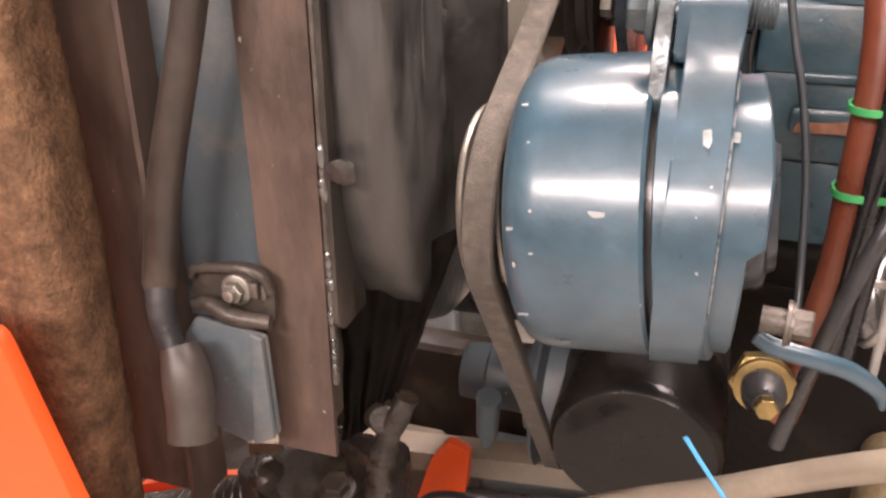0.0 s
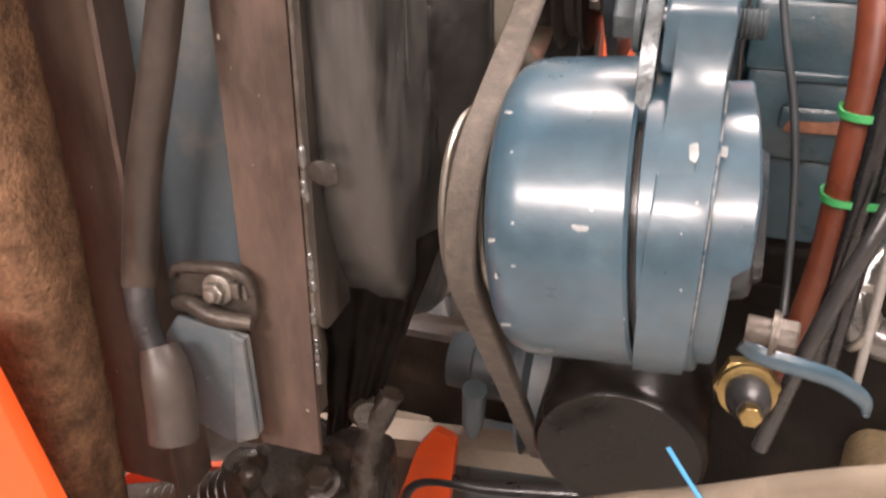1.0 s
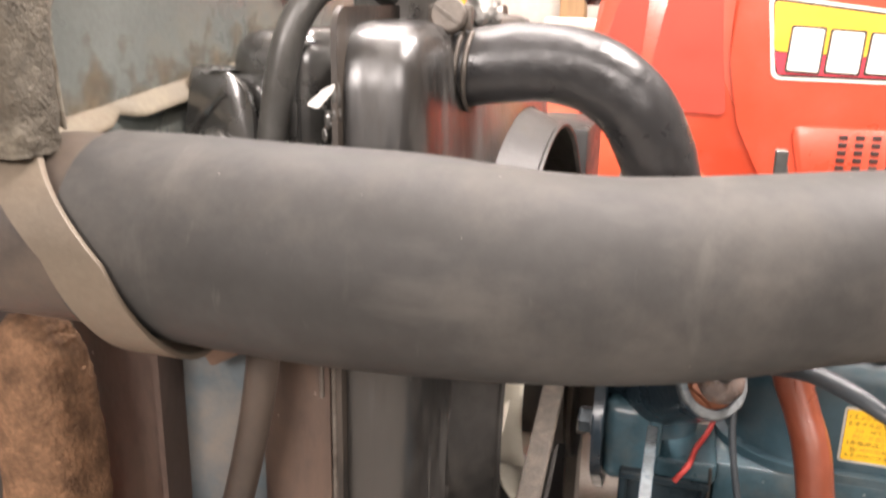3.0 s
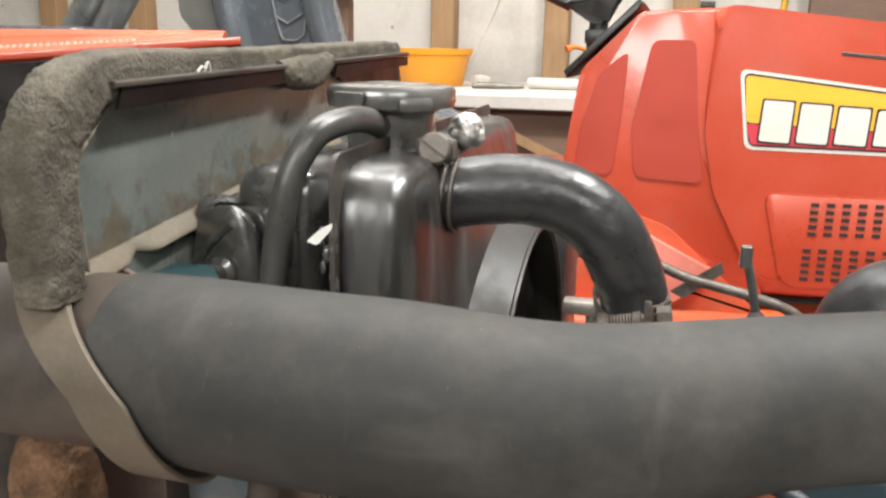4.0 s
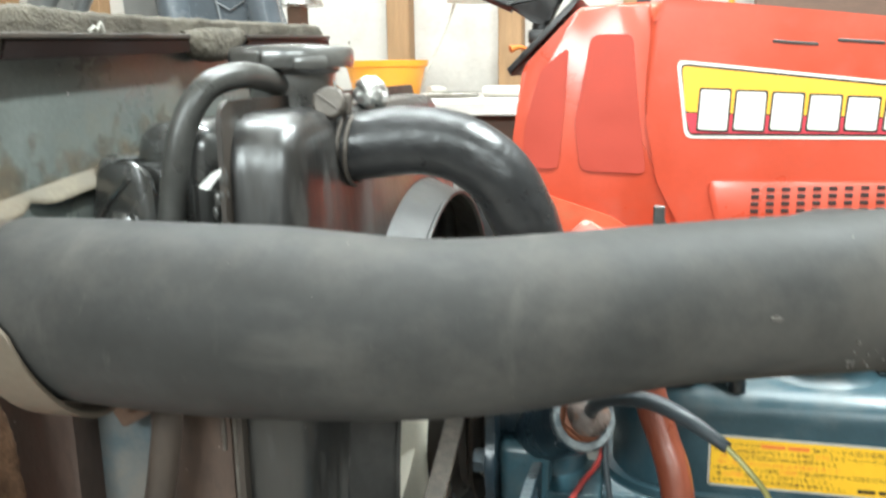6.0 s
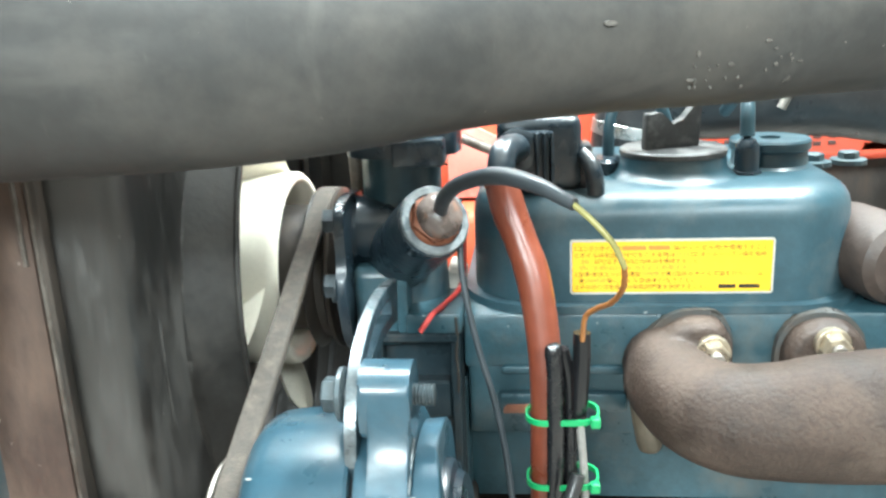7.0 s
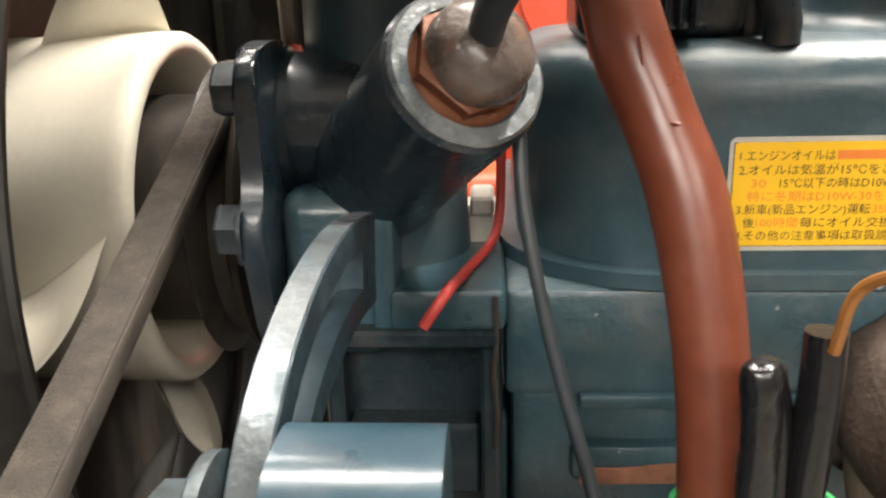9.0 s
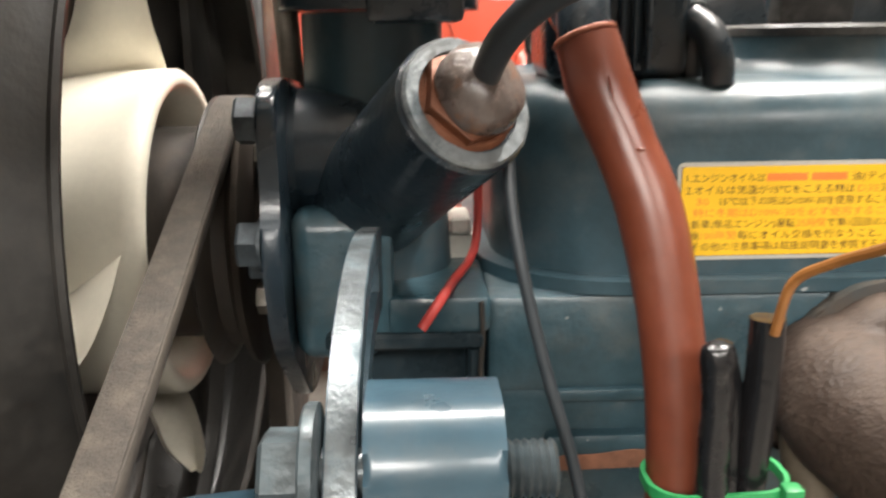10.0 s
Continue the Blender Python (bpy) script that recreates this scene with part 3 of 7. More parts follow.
for by, bz in ((0.3965, 0.832), (0.4045, 0.866), (0.412, 0.824)):
    bm = B()
    hexagon(bm, (-0.0195, by, bz), (-1, 0, 0), 0.0122, 0.0072, 15)
    lathe(bm, (-0.0195, by, bz), (-1, 0, 0), [(0, 0.0078), (0.001, 0.0078)], 18)
    part("bolt", bm, mat("worn_blue_grey_bolt", (0.050, 0.062, 0.070), 0.36, metal=0.4, var=0.4, scale=90, bump=0.15, dust=(0.020, 0.026, 0.030), dust_low=0.45, dust_high=0.65, dust_scale=80), pump)
bm = B()
lathe(bm, (0.0105, 0.445, 0.80), Z, [(0, 0.0255), (0.02, 0.0245), (0.06, 0.0225), (0.096, 0.0225)], 36)
col = part("thermostat_column", bm, BLUE, engine, "blue cast thermostat column")
bm = B()
prism(bm, round_poly([(-0.0165, 0.423), (0.010, 0.415), (0.042, 0.424), (0.046, 0.45), (0.034, 0.478), (-0.008, 0.478), (-0.019, 0.45)], 0.008), (0, 0, 0.8965), X, Y, 0.017, 0.0015)
box(bm, (0.0105, 0.411, 0.8925), (0.0385, 0.43, 0.9075), 0.002, 2)
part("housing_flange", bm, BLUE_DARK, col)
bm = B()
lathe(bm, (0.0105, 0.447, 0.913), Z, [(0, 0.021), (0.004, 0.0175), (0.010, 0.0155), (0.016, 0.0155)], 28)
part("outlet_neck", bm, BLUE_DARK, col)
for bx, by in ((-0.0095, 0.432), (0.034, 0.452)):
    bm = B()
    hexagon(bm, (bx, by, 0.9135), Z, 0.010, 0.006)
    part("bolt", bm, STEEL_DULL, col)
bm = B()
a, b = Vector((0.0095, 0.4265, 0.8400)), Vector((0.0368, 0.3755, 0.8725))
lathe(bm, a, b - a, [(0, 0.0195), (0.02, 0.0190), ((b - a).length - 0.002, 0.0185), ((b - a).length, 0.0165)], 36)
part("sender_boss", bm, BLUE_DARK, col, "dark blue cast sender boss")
d = (b - a).normalized()
bm = B()
ring(bm, b - d * 0.001, d, 0.0138, 0.0178, 0.0022, 40)
rough_up(bm, 0.004, 0.0004)
sender = part("temperature_sender", bm, mat("worn_zinc_rim", (0.19, 0.205, 0.21), 0.36, metal=0.45, var=0.35, scale=90, bump=0.2, dust=(0.035, 0.048, 0.055), dust_low=0.50, dust_high=0.66, dust_scale=55), col, "steel-rimmed temperature sender with a copper coloured hex")
bm = B()
lathe(bm, b - d * 0.002, d, [(0, 0.0136), (0.002, 0.0132), (0.003, 0.0120)], 28)
hexagon(bm, b - d * 0.001 + Z * 0.0008, d, 0.0226, 0.0050, 12)
part("sender_hex", bm, COPPER, sender)
bm = B()
lathe(bm, b + d * 0.0030 + Z * 0.0010 + X * 0.0008, d, [(0, 0.0113), (0.0030, 0.0117), (0.0060, 0.0108), (0.0082, 0.0080), (0.0094, 0.0042)], 28)
rough_up(bm, 0.006, 0.0009, 6)
part("terminal_boot", bm, mat("grey_rubber_boot", (0.125, 0.098, 0.086), 0.30, var=0.4, scale=110, bump=0.2, coat=0.3, dust=(0.20, 0.085, 0.035), dust_low=0.52, dust_high=0.7, dust_scale=130), sender)

# gear case with its shelf and pocket under the pump
bm = B()
box(bm, (0.0145, 0.402, 0.8015), (0.0455, 0.45, 0.8135), 0.0025, 2)
part("gear_shelf", bm, BLUE_CAST, engine)
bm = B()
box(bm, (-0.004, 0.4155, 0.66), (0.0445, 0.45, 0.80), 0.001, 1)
# oily casting, darkened further to stand for the shade inside the pocket
OILY_SHADED = mat("oily_shaded_casting", (0.015, 0.025, 0.031), 0.34, var=0.4, scale=40, bump=0.2, fine=260, dust=(0.028, 0.026, 0.022), dust_low=0.52, dust_high=0.78, dust_scale=40, spec=0.3)
case = part("gear_case", bm, OILY_SHADED, engine, "dark gear case with a square pocket")
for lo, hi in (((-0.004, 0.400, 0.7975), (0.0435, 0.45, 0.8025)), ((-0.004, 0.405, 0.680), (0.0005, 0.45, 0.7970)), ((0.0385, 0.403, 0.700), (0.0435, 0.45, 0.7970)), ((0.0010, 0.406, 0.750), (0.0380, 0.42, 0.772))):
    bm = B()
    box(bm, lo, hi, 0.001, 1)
    part("pocket_wall", bm, OILY_SHADED, case)
bm = B()
tube(bm, [(0.0425, 0.4015, 0.812), (0.0428, 0.4012, 0.80), (0.0421, 0.4010, 0.790), (0.0430, 0.4008, 0.778), (0.0424, 0.4010, 0.768)], 0.0008, 6, 4)
part("casting_seam", bm, mat("dark_seam", (0.02, 0.016, 0.012), 0.8, var=0.2, bump=0.1), engine)
bm = B()
box(bm, (0.033, 0.450, 0.805), (0.044, 0.474, 0.822), 0.001, 1)
box(bm, (0.035, 0.448, 0.8215), (0.0425, 0.468, 0.8275), 0.001, 1)
tagged(part("wire_connector", bm, PLASTIC_WHITE), "small white plastic wire connector beside the pump", "connector")

DIRTY_BLUE = mat("dirty_cast_blue_paint", (0.034, 0.052, 0.060), 0.46, var=0.3, scale=40, bump=0.15, fine=300, dust=(0.072, 0.056, 0.043), dust_low=0.28, dust_high=0.60, dust_scale=30)
for rows_ in ([(0.1335, 0.7560), (0.1340, 0.7830), (0.1460, 0.8020), (0.1610, 0.8135), (0.1830, 0.8130), (0.1905, 0.8000), (0.1905, 0.7560)], [(0.2120, 0.7560), (0.2125, 0.7960), (0.2210, 0.8085), (0.2340, 0.8120), (0.2490, 0.8100), (0.2590, 0.7970), (0.2590, 0.7560)]):
    bm = B()
    prism(bm, round_poly(rows_, 0.014, 6), (0, 0.4165, 0), X, Z, 0.0085, 0.0078, 8)
    rough_up(bm, 0.006, 0.0006, 3)
    part("port_boss", bm, DIRTY_BLUE, head)

# ---------------------------------------------------------------- exhaust manifold
man = thing("exhaust_manifold", "rusty brown cast iron exhaust manifold bolted to the engine", "manifold", (0.2, 0.41, 0.77))
bm = B()
tube(bm, [(0.1570, 0.4130, 0.7800), (0.1560, 0.4020, 0.7797), (0.1565, 0.3880, 0.7782), (0.1660, 0.3700, 0.7756), (0.1812, 0.3580, 0.7752), (0.2028, 0.3540, 0.7762), (0.2271, 0.3520, 0.7792), (0.28, 0.352, 0.782), (0.34, 0.352, 0.783), (0.42, 0.352, 0.783)],
     [0.0245, 0.0235, 0.0240, 0.0258, 0.0270, 0.0283, 0.0306, 0.0320, 0.0325, 0.0325], 40, 10)


def port_flange(rows):
    """A cast flange with a soft rounded shoulder."""
    cx, cz = sum(r[0] for r in rows) / len(rows), sum(r[1] for r in rows) / len(rows)
    outline = round_poly(rows, 0.010, 6)
    rings = []
    for y, k in ((0.4130, 1.00), (0.4035, 1.00), (0.3985, 0.975), (0.3955, 0.93), (0.3940, 0.85)):
        rings.append([bm.verts.new((cx + (a - cx) * k, y, cz + (b - cz) * k)) for a, b in outline])
    n = len(outline)
    for r0, r1 in zip(rings, rings[1:]):
        for k in range(n):
            bm.faces.new((r0[k], r0[(k + 1) % n], r1[(k + 1) % n], r1[k]))
    bm.faces.new(rings[-1])
    bm.faces.new(rings[0][::-1])


port_flange([(0.1372, 0.7640), (0.1380, 0.7822), (0.1486, 0.7995), (0.1626, 0.8105), (0.1812, 0.8105), (0.1890, 0.7988), (0.1888, 0.7720), (0.1780, 0.7480), (0.1500, 0.7440)])
port_flange([(0.2138, 0.7640), (0.2152, 0.7950), (0.2224, 0.8055), (0.2340, 0.8095), (0.2480, 0.8078), (0.2565, 0.7965), (0.2565, 0.7640)])
casting = part("casting", bm, RUST, man)
weld = casting.modifiers.new("one_casting", "REMESH")
weld.mode, weld.voxel_size, weld.use_smooth_shade = "VOXEL", 0.0014, True
soften = casting.modifiers.new("fillets", "SMOOTH")
soften.factor, soften.iterations = 0.5, 5
for nx, nz in ((0.1768, 0.7957), (0.2360, 0.7998)):
    bm = B()
    lathe(bm, (nx, 0.3945, nz), (0, -1, 0), [(0, 0.0090), (0.0045, 0.0090), (0.0048, 0.0084), (0.0046, 0.007)], 28)
    hexagon(bm, (nx, 0.3900, nz), (0, -1, 0), 0.0130, 0.0068, 10)
    nut = part("flange_nut", bm, ZINC, man, "zinc plated flange nut")
    bm = B()
    thread(bm, (nx, 0.3835, nz), (0, -1, 0), 0.0037, 0.004)
    part("stud", bm, STEEL_DULL, nut)
bm = B()
tube(bm, [(0.1400, 0.4000, 0.774), (0.1420, 0.3970, 0.760), (0.1452, 0.3945, 0.746), (0.1462, 0.3940, 0.7405), (0.1468, 0.3938, 0.7380), (0.1470, 0.3938, 0.7370)], [0.0060, 0.0066, 0.0074, 0.0070, 0.0054, 0.0015], 18, 5, (0.8, 1.0))
part("lower_stud", bm, mat("olive_rusty_stud", (0.115, 0.095, 0.068), 0.6, metal=0.3, var=0.3, scale=90, bump=0.2), man)

# ---------------------------------------------------------------- alternator
alt = thing("alternator", "blue painted alternator with chipped paint and a slotted adjuster", "alternator", (0.0, 0.29, 0.70))
A0 = Vector((-0.0587, 0.2985, 0.7430))
AX = (Vector((0.0354, 0.2955, 0.7530)) - A0).normalized()


def along(x):
    return A0 + AX * ((x - A0.x) / AX.x)


def turned(material, name, rows, label="", seg=56):
    bm = B()
    x0 = rows[0][0]
    lathe(bm, along(x0), AX, [(x - x0, r) for x, r in rows], seg)
    return part(name, bm, material, alt, label)


turned(BLUE_ALT, "front_housing", [(-0.0325, 0.030), (-0.0320, 0.0450), (-0.0305, 0.0500), (-0.0275, 0.0535), (-0.0230, 0.0553), (-0.0180, 0.0558), (0.0155, 0.0558), (0.0168, 0.0548)], "glossy blue drum shaped front housing")
turned(PLASTIC_BLACK, "gap_ring", [(0.0160, 0.0500), (0.0200, 0.0500)])
turned(BLUE_ALT, "rear_bracket", [(0.0190, 0.0552), (0.0195, 0.0560), (0.0350, 0.0560), (0.0360, 0.0552), (0.0364, 0.0520)])
bm = B()
cover_rows = []
for g in range(0, 360, 4):
    out = Vector((0, -math.sin(radians(g)), math.cos(radians(g))))
    flat = max(0.0, math.cos(radians(g + 18))) ** 3
    r0 = 0.0530 - 0.0062 * flat
    end = 0.0454 + (0.0047 * min(1.0, max(0.0, (g - 14) / 46)) if g <= 84 else 0.0)
    cover_rows.append([bm.verts.new(along(x) + out * r) for x, r in ((0.0360, r0 - 0.002), (0.0366, r0), (end - 0.0010, r0), (end - 0.0002, r0 - 0.0008), (end, r0 - 0.0022), (end, 0.0300), (0.0360, 0.0300))])
for i in range(len(cover_rows)):
    a, b = cover_rows[i], cover_rows[(i + 1) % len(cover_rows)]
    for k in range(7):
        bm.faces.new((a[k], a[(k + 1) % 7], b[(k + 1) % 7], b[k]))
part("rear_cover", bm, BLUE_ALT, alt, "blue rear cover with a raised ear")
turned(BLUE_DARK, "bearing_cap", [(0.0456, 0.030), (0.0500, 0.0295), (0.0520, 0.0280), (0.0530, 0.0240), (0.0560, 0.0220), (0.0566, 0.010)], "dark blue rear bearing boss")
turned(STEEL_DULL, "pulley", [(-0.0520, 0.010), (-0.0515, 0.0372), (-0.0500, 0.0385), (-0.0490, 0.0378), (-0.0465, 0.0300), (-0.0400, 0.0300), (-0.0365, 0.0378), (-0.0350, 0.0378), (-0.0345, 0.0200), (-0.0330, 0.0200)], "worn grey steel belt pulley")
# stamped slots and paint chips on the drum
CHIP = mat("scuffed_bare_primer", (0.26, 0.28, 0.28), 0.5, var=0.3, scale=200, bump=0.1)
for deg, x, dx, dz in ((28, -0.0245, 0.0055, 0.0018), (66, -0.0272, 0.0022, 0.0085)):
    bm = B()
    n0 = Vector((0, -math.sin(radians(deg)), math.cos(radians(deg))))
    t0 = AX.cross(n0).normalized()
    c0 = along(x) + n0 * 0.0535
    for s0, s1 in (((-1, -1), (1, -0.7)), ((-1, 0.7), (1, 1)), ((-1, -1), (-0.8, 1)), ((0.8, -1), (1, 1))):
        prism(bm, [(s0[0] * dx / 2, s0[1] * dz / 2), (s1[0] * dx / 2, s0[1] * dz / 2), (s1[0] * dx / 2, s1[1] * dz / 2), (s0[0] * dx / 2, s1[1] * dz / 2)], c0, AX, t0, 0.0028 if deg < 40 else 0.0024)
    part("stamped_slot", bm, BLUE_ALT, alt)
for deg, x, r, pts in ((73, 0.0025, 0.0548, [(-3.2, 1.0), (2.6, 0.6), (2.2, -0.9), (-1.0, -1.2), (-2.6, -0.2)]), (79, -0.0265, 0.0538, [(-1.2, 0.5), (1.4, 0.7), (1.0, -0.4), (-1.1, -0.5)]),
                       (92, -0.0255, 0.0539, [(-0.5, 1.0), (0.5, 0.8), (0.6, -0.9), (-0.4, -1.0)]), (33, -0.0250, 0.0538, [(-1.6, 0.4), (1.4, 0.5), (1.1, -0.6), (-1.3, -0.4)]),
                       (48, 0.0345, 0.0551, [(-1.6, 2.6), (1.0, 3.0), (1.4, -1.0), (0.6, -3.6), (-1.2, -2.4)]), (46, 0.0425, 0.0518, [(-1.4, 1.8), (1.4, 1.6), (1.2, -2.0), (-1.2, -1.6)]), (115, -0.0250, 0.0540, [(-2.0, 0.3), (2.2, 0.5), (2.2, -0.4), (-2.0, -0.4)])):
    bm = B()
    n0 = Vector((0, -math.sin(radians(deg)), math.cos(radians(deg))))
    n0 = (n0 - AX * n0.dot(AX)).normalized()
    prism(bm, [(a * 1e-3, b * 1e-3) for a, b in round_poly(pts, 0.5, 2)], along(x) + n0 * (r + 0.0009), AX, -AX.cross(n0), 0.00035)
    part("paint_chip", bm, CHIP, alt, "bare chip in the blue paint")
# the upper lug with adjuster bolt
bm = B()
prism(bm, round_poly([(0.2715, 0.8080), (0.2705, 0.8160), (0.2705, 0.8300), (0.2775, 0.8360), (0.2905, 0.8360), (0.2975, 0.8300), (0.2980, 0.8080)], 0.006, 5), (0.0155, 0, 0), Y, Z, 0.0207, 0.0016, 3)
arc = [(0.2957 + 0.0572 * math.cos(radians(g)), 0.7515 + 0.0572 * math.sin(radians(g))) for g in range(152, 262, 5)]
prism(bm, [(0.2990, 0.826), (0.2705, 0.826), (0.2700, 0.8180), (0.2684, 0.8105), (0.2652, 0.8035), (0.2605, 0.7970), (0.2550, 0.7905), (0.2495, 0.7840)] + arc + [(0.2957, 0.74)], (0.0192, 0, 0), Y, Z, 0.0166, 0.0008, 2)
for v in bm.verts:
    if v.co.z < 0.80:
        v.co += (along(v.co.x) - along(0.0272)) - Vector((v.co.x - 0.0272, 0, 0))
part("lug", bm, BLUE_ALT, alt)
WORN = mat("paint_worn_to_metal", (0.30, 0.33, 0.35), 0.35, metal=0.5, var=0.5, scale=120, bump=0.2, dust=(0.045, 0.085, 0.11), dust_low=0.45, dust_high=0.58, dust_scale=160)
for x_, r_, g0, g1 in ((0.0362, 0.0550, 18, 150), (0.0197, 0.0556, 40, 165)):
    bm = B()
    tube(bm, [along(x_) + Vector((0, -math.sin(radians(g)), math.cos(radians(g)))) * r_ for g in range(g0, g1, 6)], 0.0006, 6, 2)
    part("worn_edge", bm, WORN, alt, "edge rubbed through to bare metal")
bm = B()
lathe(bm, (0.0057, 0.2830, 0.8228), X, [(0, 0.0075), (0.0, 0.0108), (0.0004, 0.0112), (0.0022, 0.0112), (0.0026, 0.0075)], 32)
PAINTED_STEEL = mat("blue_grey_painted_steel", (0.075, 0.092, 0.100), 0.38, metal=0.35, var=0.4, scale=70, bump=0.15, dust=(0.035, 0.060, 0.072), dust_low=0.46, dust_high=0.66, dust_scale=70)
part("washer", bm, PAINTED_STEEL, alt)
bm = B()
hexagon(bm, (0.0057, 0.2830, 0.8228), (-1, 0, 0), 0.0130, 0.0066, 8)
lathe(bm, (0.0057, 0.2830, 0.8228), X, [(0, 0.004), (0.032, 0.004)], 16)
bolt = part("adjuster_bolt", bm, PAINTED_STEEL, alt)
bm = B()
thread(bm, (0.0355, 0.2830, 0.8228), X, 0.0048, 0.0095)
part("bolt_thread", bm, PAINTED_STEEL, bolt)
# rear terminals
for tx, ty, tz, ax in ((0.0560, 0.288, 0.7140, (1, -0.1, 0.0)),):
    bm = B()
    lathe(bm, (tx, ty, tz), ax, [(0, 0.0050), (0.0085, 0.0050), (0.0086, 0.0085), (0.0100, 0.0085), (0.0102, 0.0078), (0.0112, 0.0078), (0.0113, 0.0060)], 22)
    hexagon(bm, Vector((tx, ty, tz)) + Vector(ax).normalized() * 0.0113, ax, 0.0100, 0.0065, 10)
    part("terminal_stud", bm, GRIMY_STEEL, alt)

# slotted adjusting arm
arm = thing("adjusting_arm", "curved slotted steel arm with worn bright edges", "bracket", (0.007, 0.36, 0.84))
mid = [(0.2790, 0.7950), (0.2830, 0.8110), (0.2920, 0.8225), (0.3080, 0.8300), (0.3300, 0.8335), (0.3550, 0.8330), (0.3850, 0.8280)]
rows = curve_points([(0, a, b) for a, b in mid], 8)
L_out, L_in, R_out, R_in = [], [], [], []
for i, q in enumerate(rows):
    t = Vector(rows[min(i + 1, len(rows) - 1)] - rows[max(i - 1, 0)]).normalized()
    n = X.cross(t)
    c = Vector(q)
    L_out.append((c + n * 0.0105).yz), L_in.append((c + n * 0.0045).yz), R_in.append((c - n * 0.0045).yz), R_out.append((c - n * 0.0105).yz)
bm = B()
k0, k1 = 4, len(rows) - 6


def strip(bm, outer, inner, i0, i1):
    pts = [tuple(p) for p in outer[i0:i1 + 1]] + [tuple(p) for p in inner[i0:i1 + 1][::-1]]
    prism(bm, pts, (0.0088, 0, 0), Y, Z, 0.0053)


strip(bm, L_out, L_in, 0, len(rows) - 1)
strip(bm, R_in, R_out, 0, len(rows) - 1)
strip(bm, L_in, R_in, 0, k0)
strip(bm, L_in, R_in, k1, len(rows) - 1)
lathe(bm, (0.0088, rows[0][1], rows[0][2]), X, [(0, 0.0105), (0.0053, 0.0105)], 28)
part("arm_plate", bm, mat("worn_blue_steel", (0.027, 0.048, 0.062), 0.38, metal=0.3, var=0.4, scale=70, bump=0.1, dust=(0.022, 0.045, 0.06), dust_low=0.5, dust_high=0.65, dust_scale=60), arm)
bm = B()
edge = [bm_row for bm_row in zip(L_out, [(Vector((0, *p)) + Vector((0, 0, 0))).yz for p in L_in])]
quads = []
for p, q in edge:
    o = (Vector(p) - Vector(q)).normalized() * 0.0004
    quads.append([bm.verts.new((x, p[0] + o[0] * k, p[1] + o[1] * k)) for x, k in ((0.0091, 0.0), (0.0091, 1.0), (0.0138, 1.0), (0.0138, 0.0))])
for a, b in zip(quads, quads[1:]):
    for k in range(4):
        bm.faces.new((a[k], a[(k + 1) % 4], b[(k + 1) % 4], b[k]))
bm.faces.new(quads[0]), bm.faces.new(quads[-1][::-1])
part("worn_edge", bm, mat("rubbed_bright_steel_edge", (0.15, 0.17, 0.18), 0.32, metal=0.6, var=0.35, scale=60, bump=0.15, dust=(0.045, 0.075, 0.090), dust_low=0.54, dust_high=0.70, dust_scale=60), arm, "edge rubbed to bright steel")
# ---------------------------------------------------------------- fan, belt and pulleys
FY, FZ = 0.485, 0.8162
fan = thing("radiator_fan", "yellowed white plastic radiator fan", "fan", (-0.07, FY, FZ))
bm = B()
lathe(bm, (-0.140, FY, FZ), X, [(0, 0.058), (0.004, 0.0605), (0.040, 0.0612), (0.0700, 0.0620), (0.0745, 0.0618), (0.0766, 0.0600), (0.0770, 0.0572), (0.0755, 0.0545), (0.0680, 0.0520), (0.0450, 0.0500), (0.0440, 0.020)], 72)
part("hub", bm, FAN_WHITE, fan, "", 50)


def fan_blade(turn):
    """A twisted blade between a rear and a front edge, rows of (radius, along the axle, degrees)."""
    rear = curve_points([(0.0590, -0.0720, -13.0), (0.0700, -0.0720, -5.0), (0.0780, -0.0722, -1.0), (0.0900, -0.0722, 2.0), (0.1040, -0.0726, 3.0), (0.1150, -0.0760, 3.5)], 2)
    front = curve_points([(0.0590, -0.1060, 9.0), (0.0700, -0.1000, 7.0), (0.0780, -0.0955, 5.5), (0.0900, -0.0915, 4.0), (0.1040, -0.0885, 4.2), (0.1150, -0.0805, 4.0)], 2)
    bm = B()
    grid = []
    for p, q in zip(rear, front):
        row = []
        for j in range(9):
            c = j / 8
            r, x, g = (p + (q - p) * c) + np.array((0.0022 * math.sin(math.pi * c), 0, 2.5 * math.sin(math.pi * c)))
            row.append(Vector((x, -r * math.sin(radians(g)), r * math.cos(radians(g)))))
        grid.append(row)
    m = Matrix.Translation((0, FY, FZ)) @ pose(0, 0, 0, turn, 0, 0)
    for off in (0.0, 0.0024):
        vs = [[bm.verts.new(m @ (p + Vector((off, off * 0.6, 0)))) for p in row] for row in grid]
        for a, b in zip(vs, vs[1:]):
            for k in range(8):
                bm.faces.new((a[k], a[k + 1], b[k + 1], b[k]) if off else (a[k], b[k], b[k + 1], a[k + 1]))
        if off:
            rim = lambda g: [g[i][0] for i in range(11)] + [g[10][j] for j in range(1, 9)] + [g[i][8] for i in range(9, -1, -1)] + [g[0][j] for j in range(7, 0, -1)]
            r0, r1 = rim(old), rim(vs)
            for k in range(len(r0)):
                bm.faces.new((r0[k], r0[(k + 1) % len(r0)], r1[(k + 1) % len(r0)], r1[k]))
        old = vs
    return part("blade", bm, FAN_WHITE, fan)


for k in range(4):
    fan_blade(90 * k + 96)

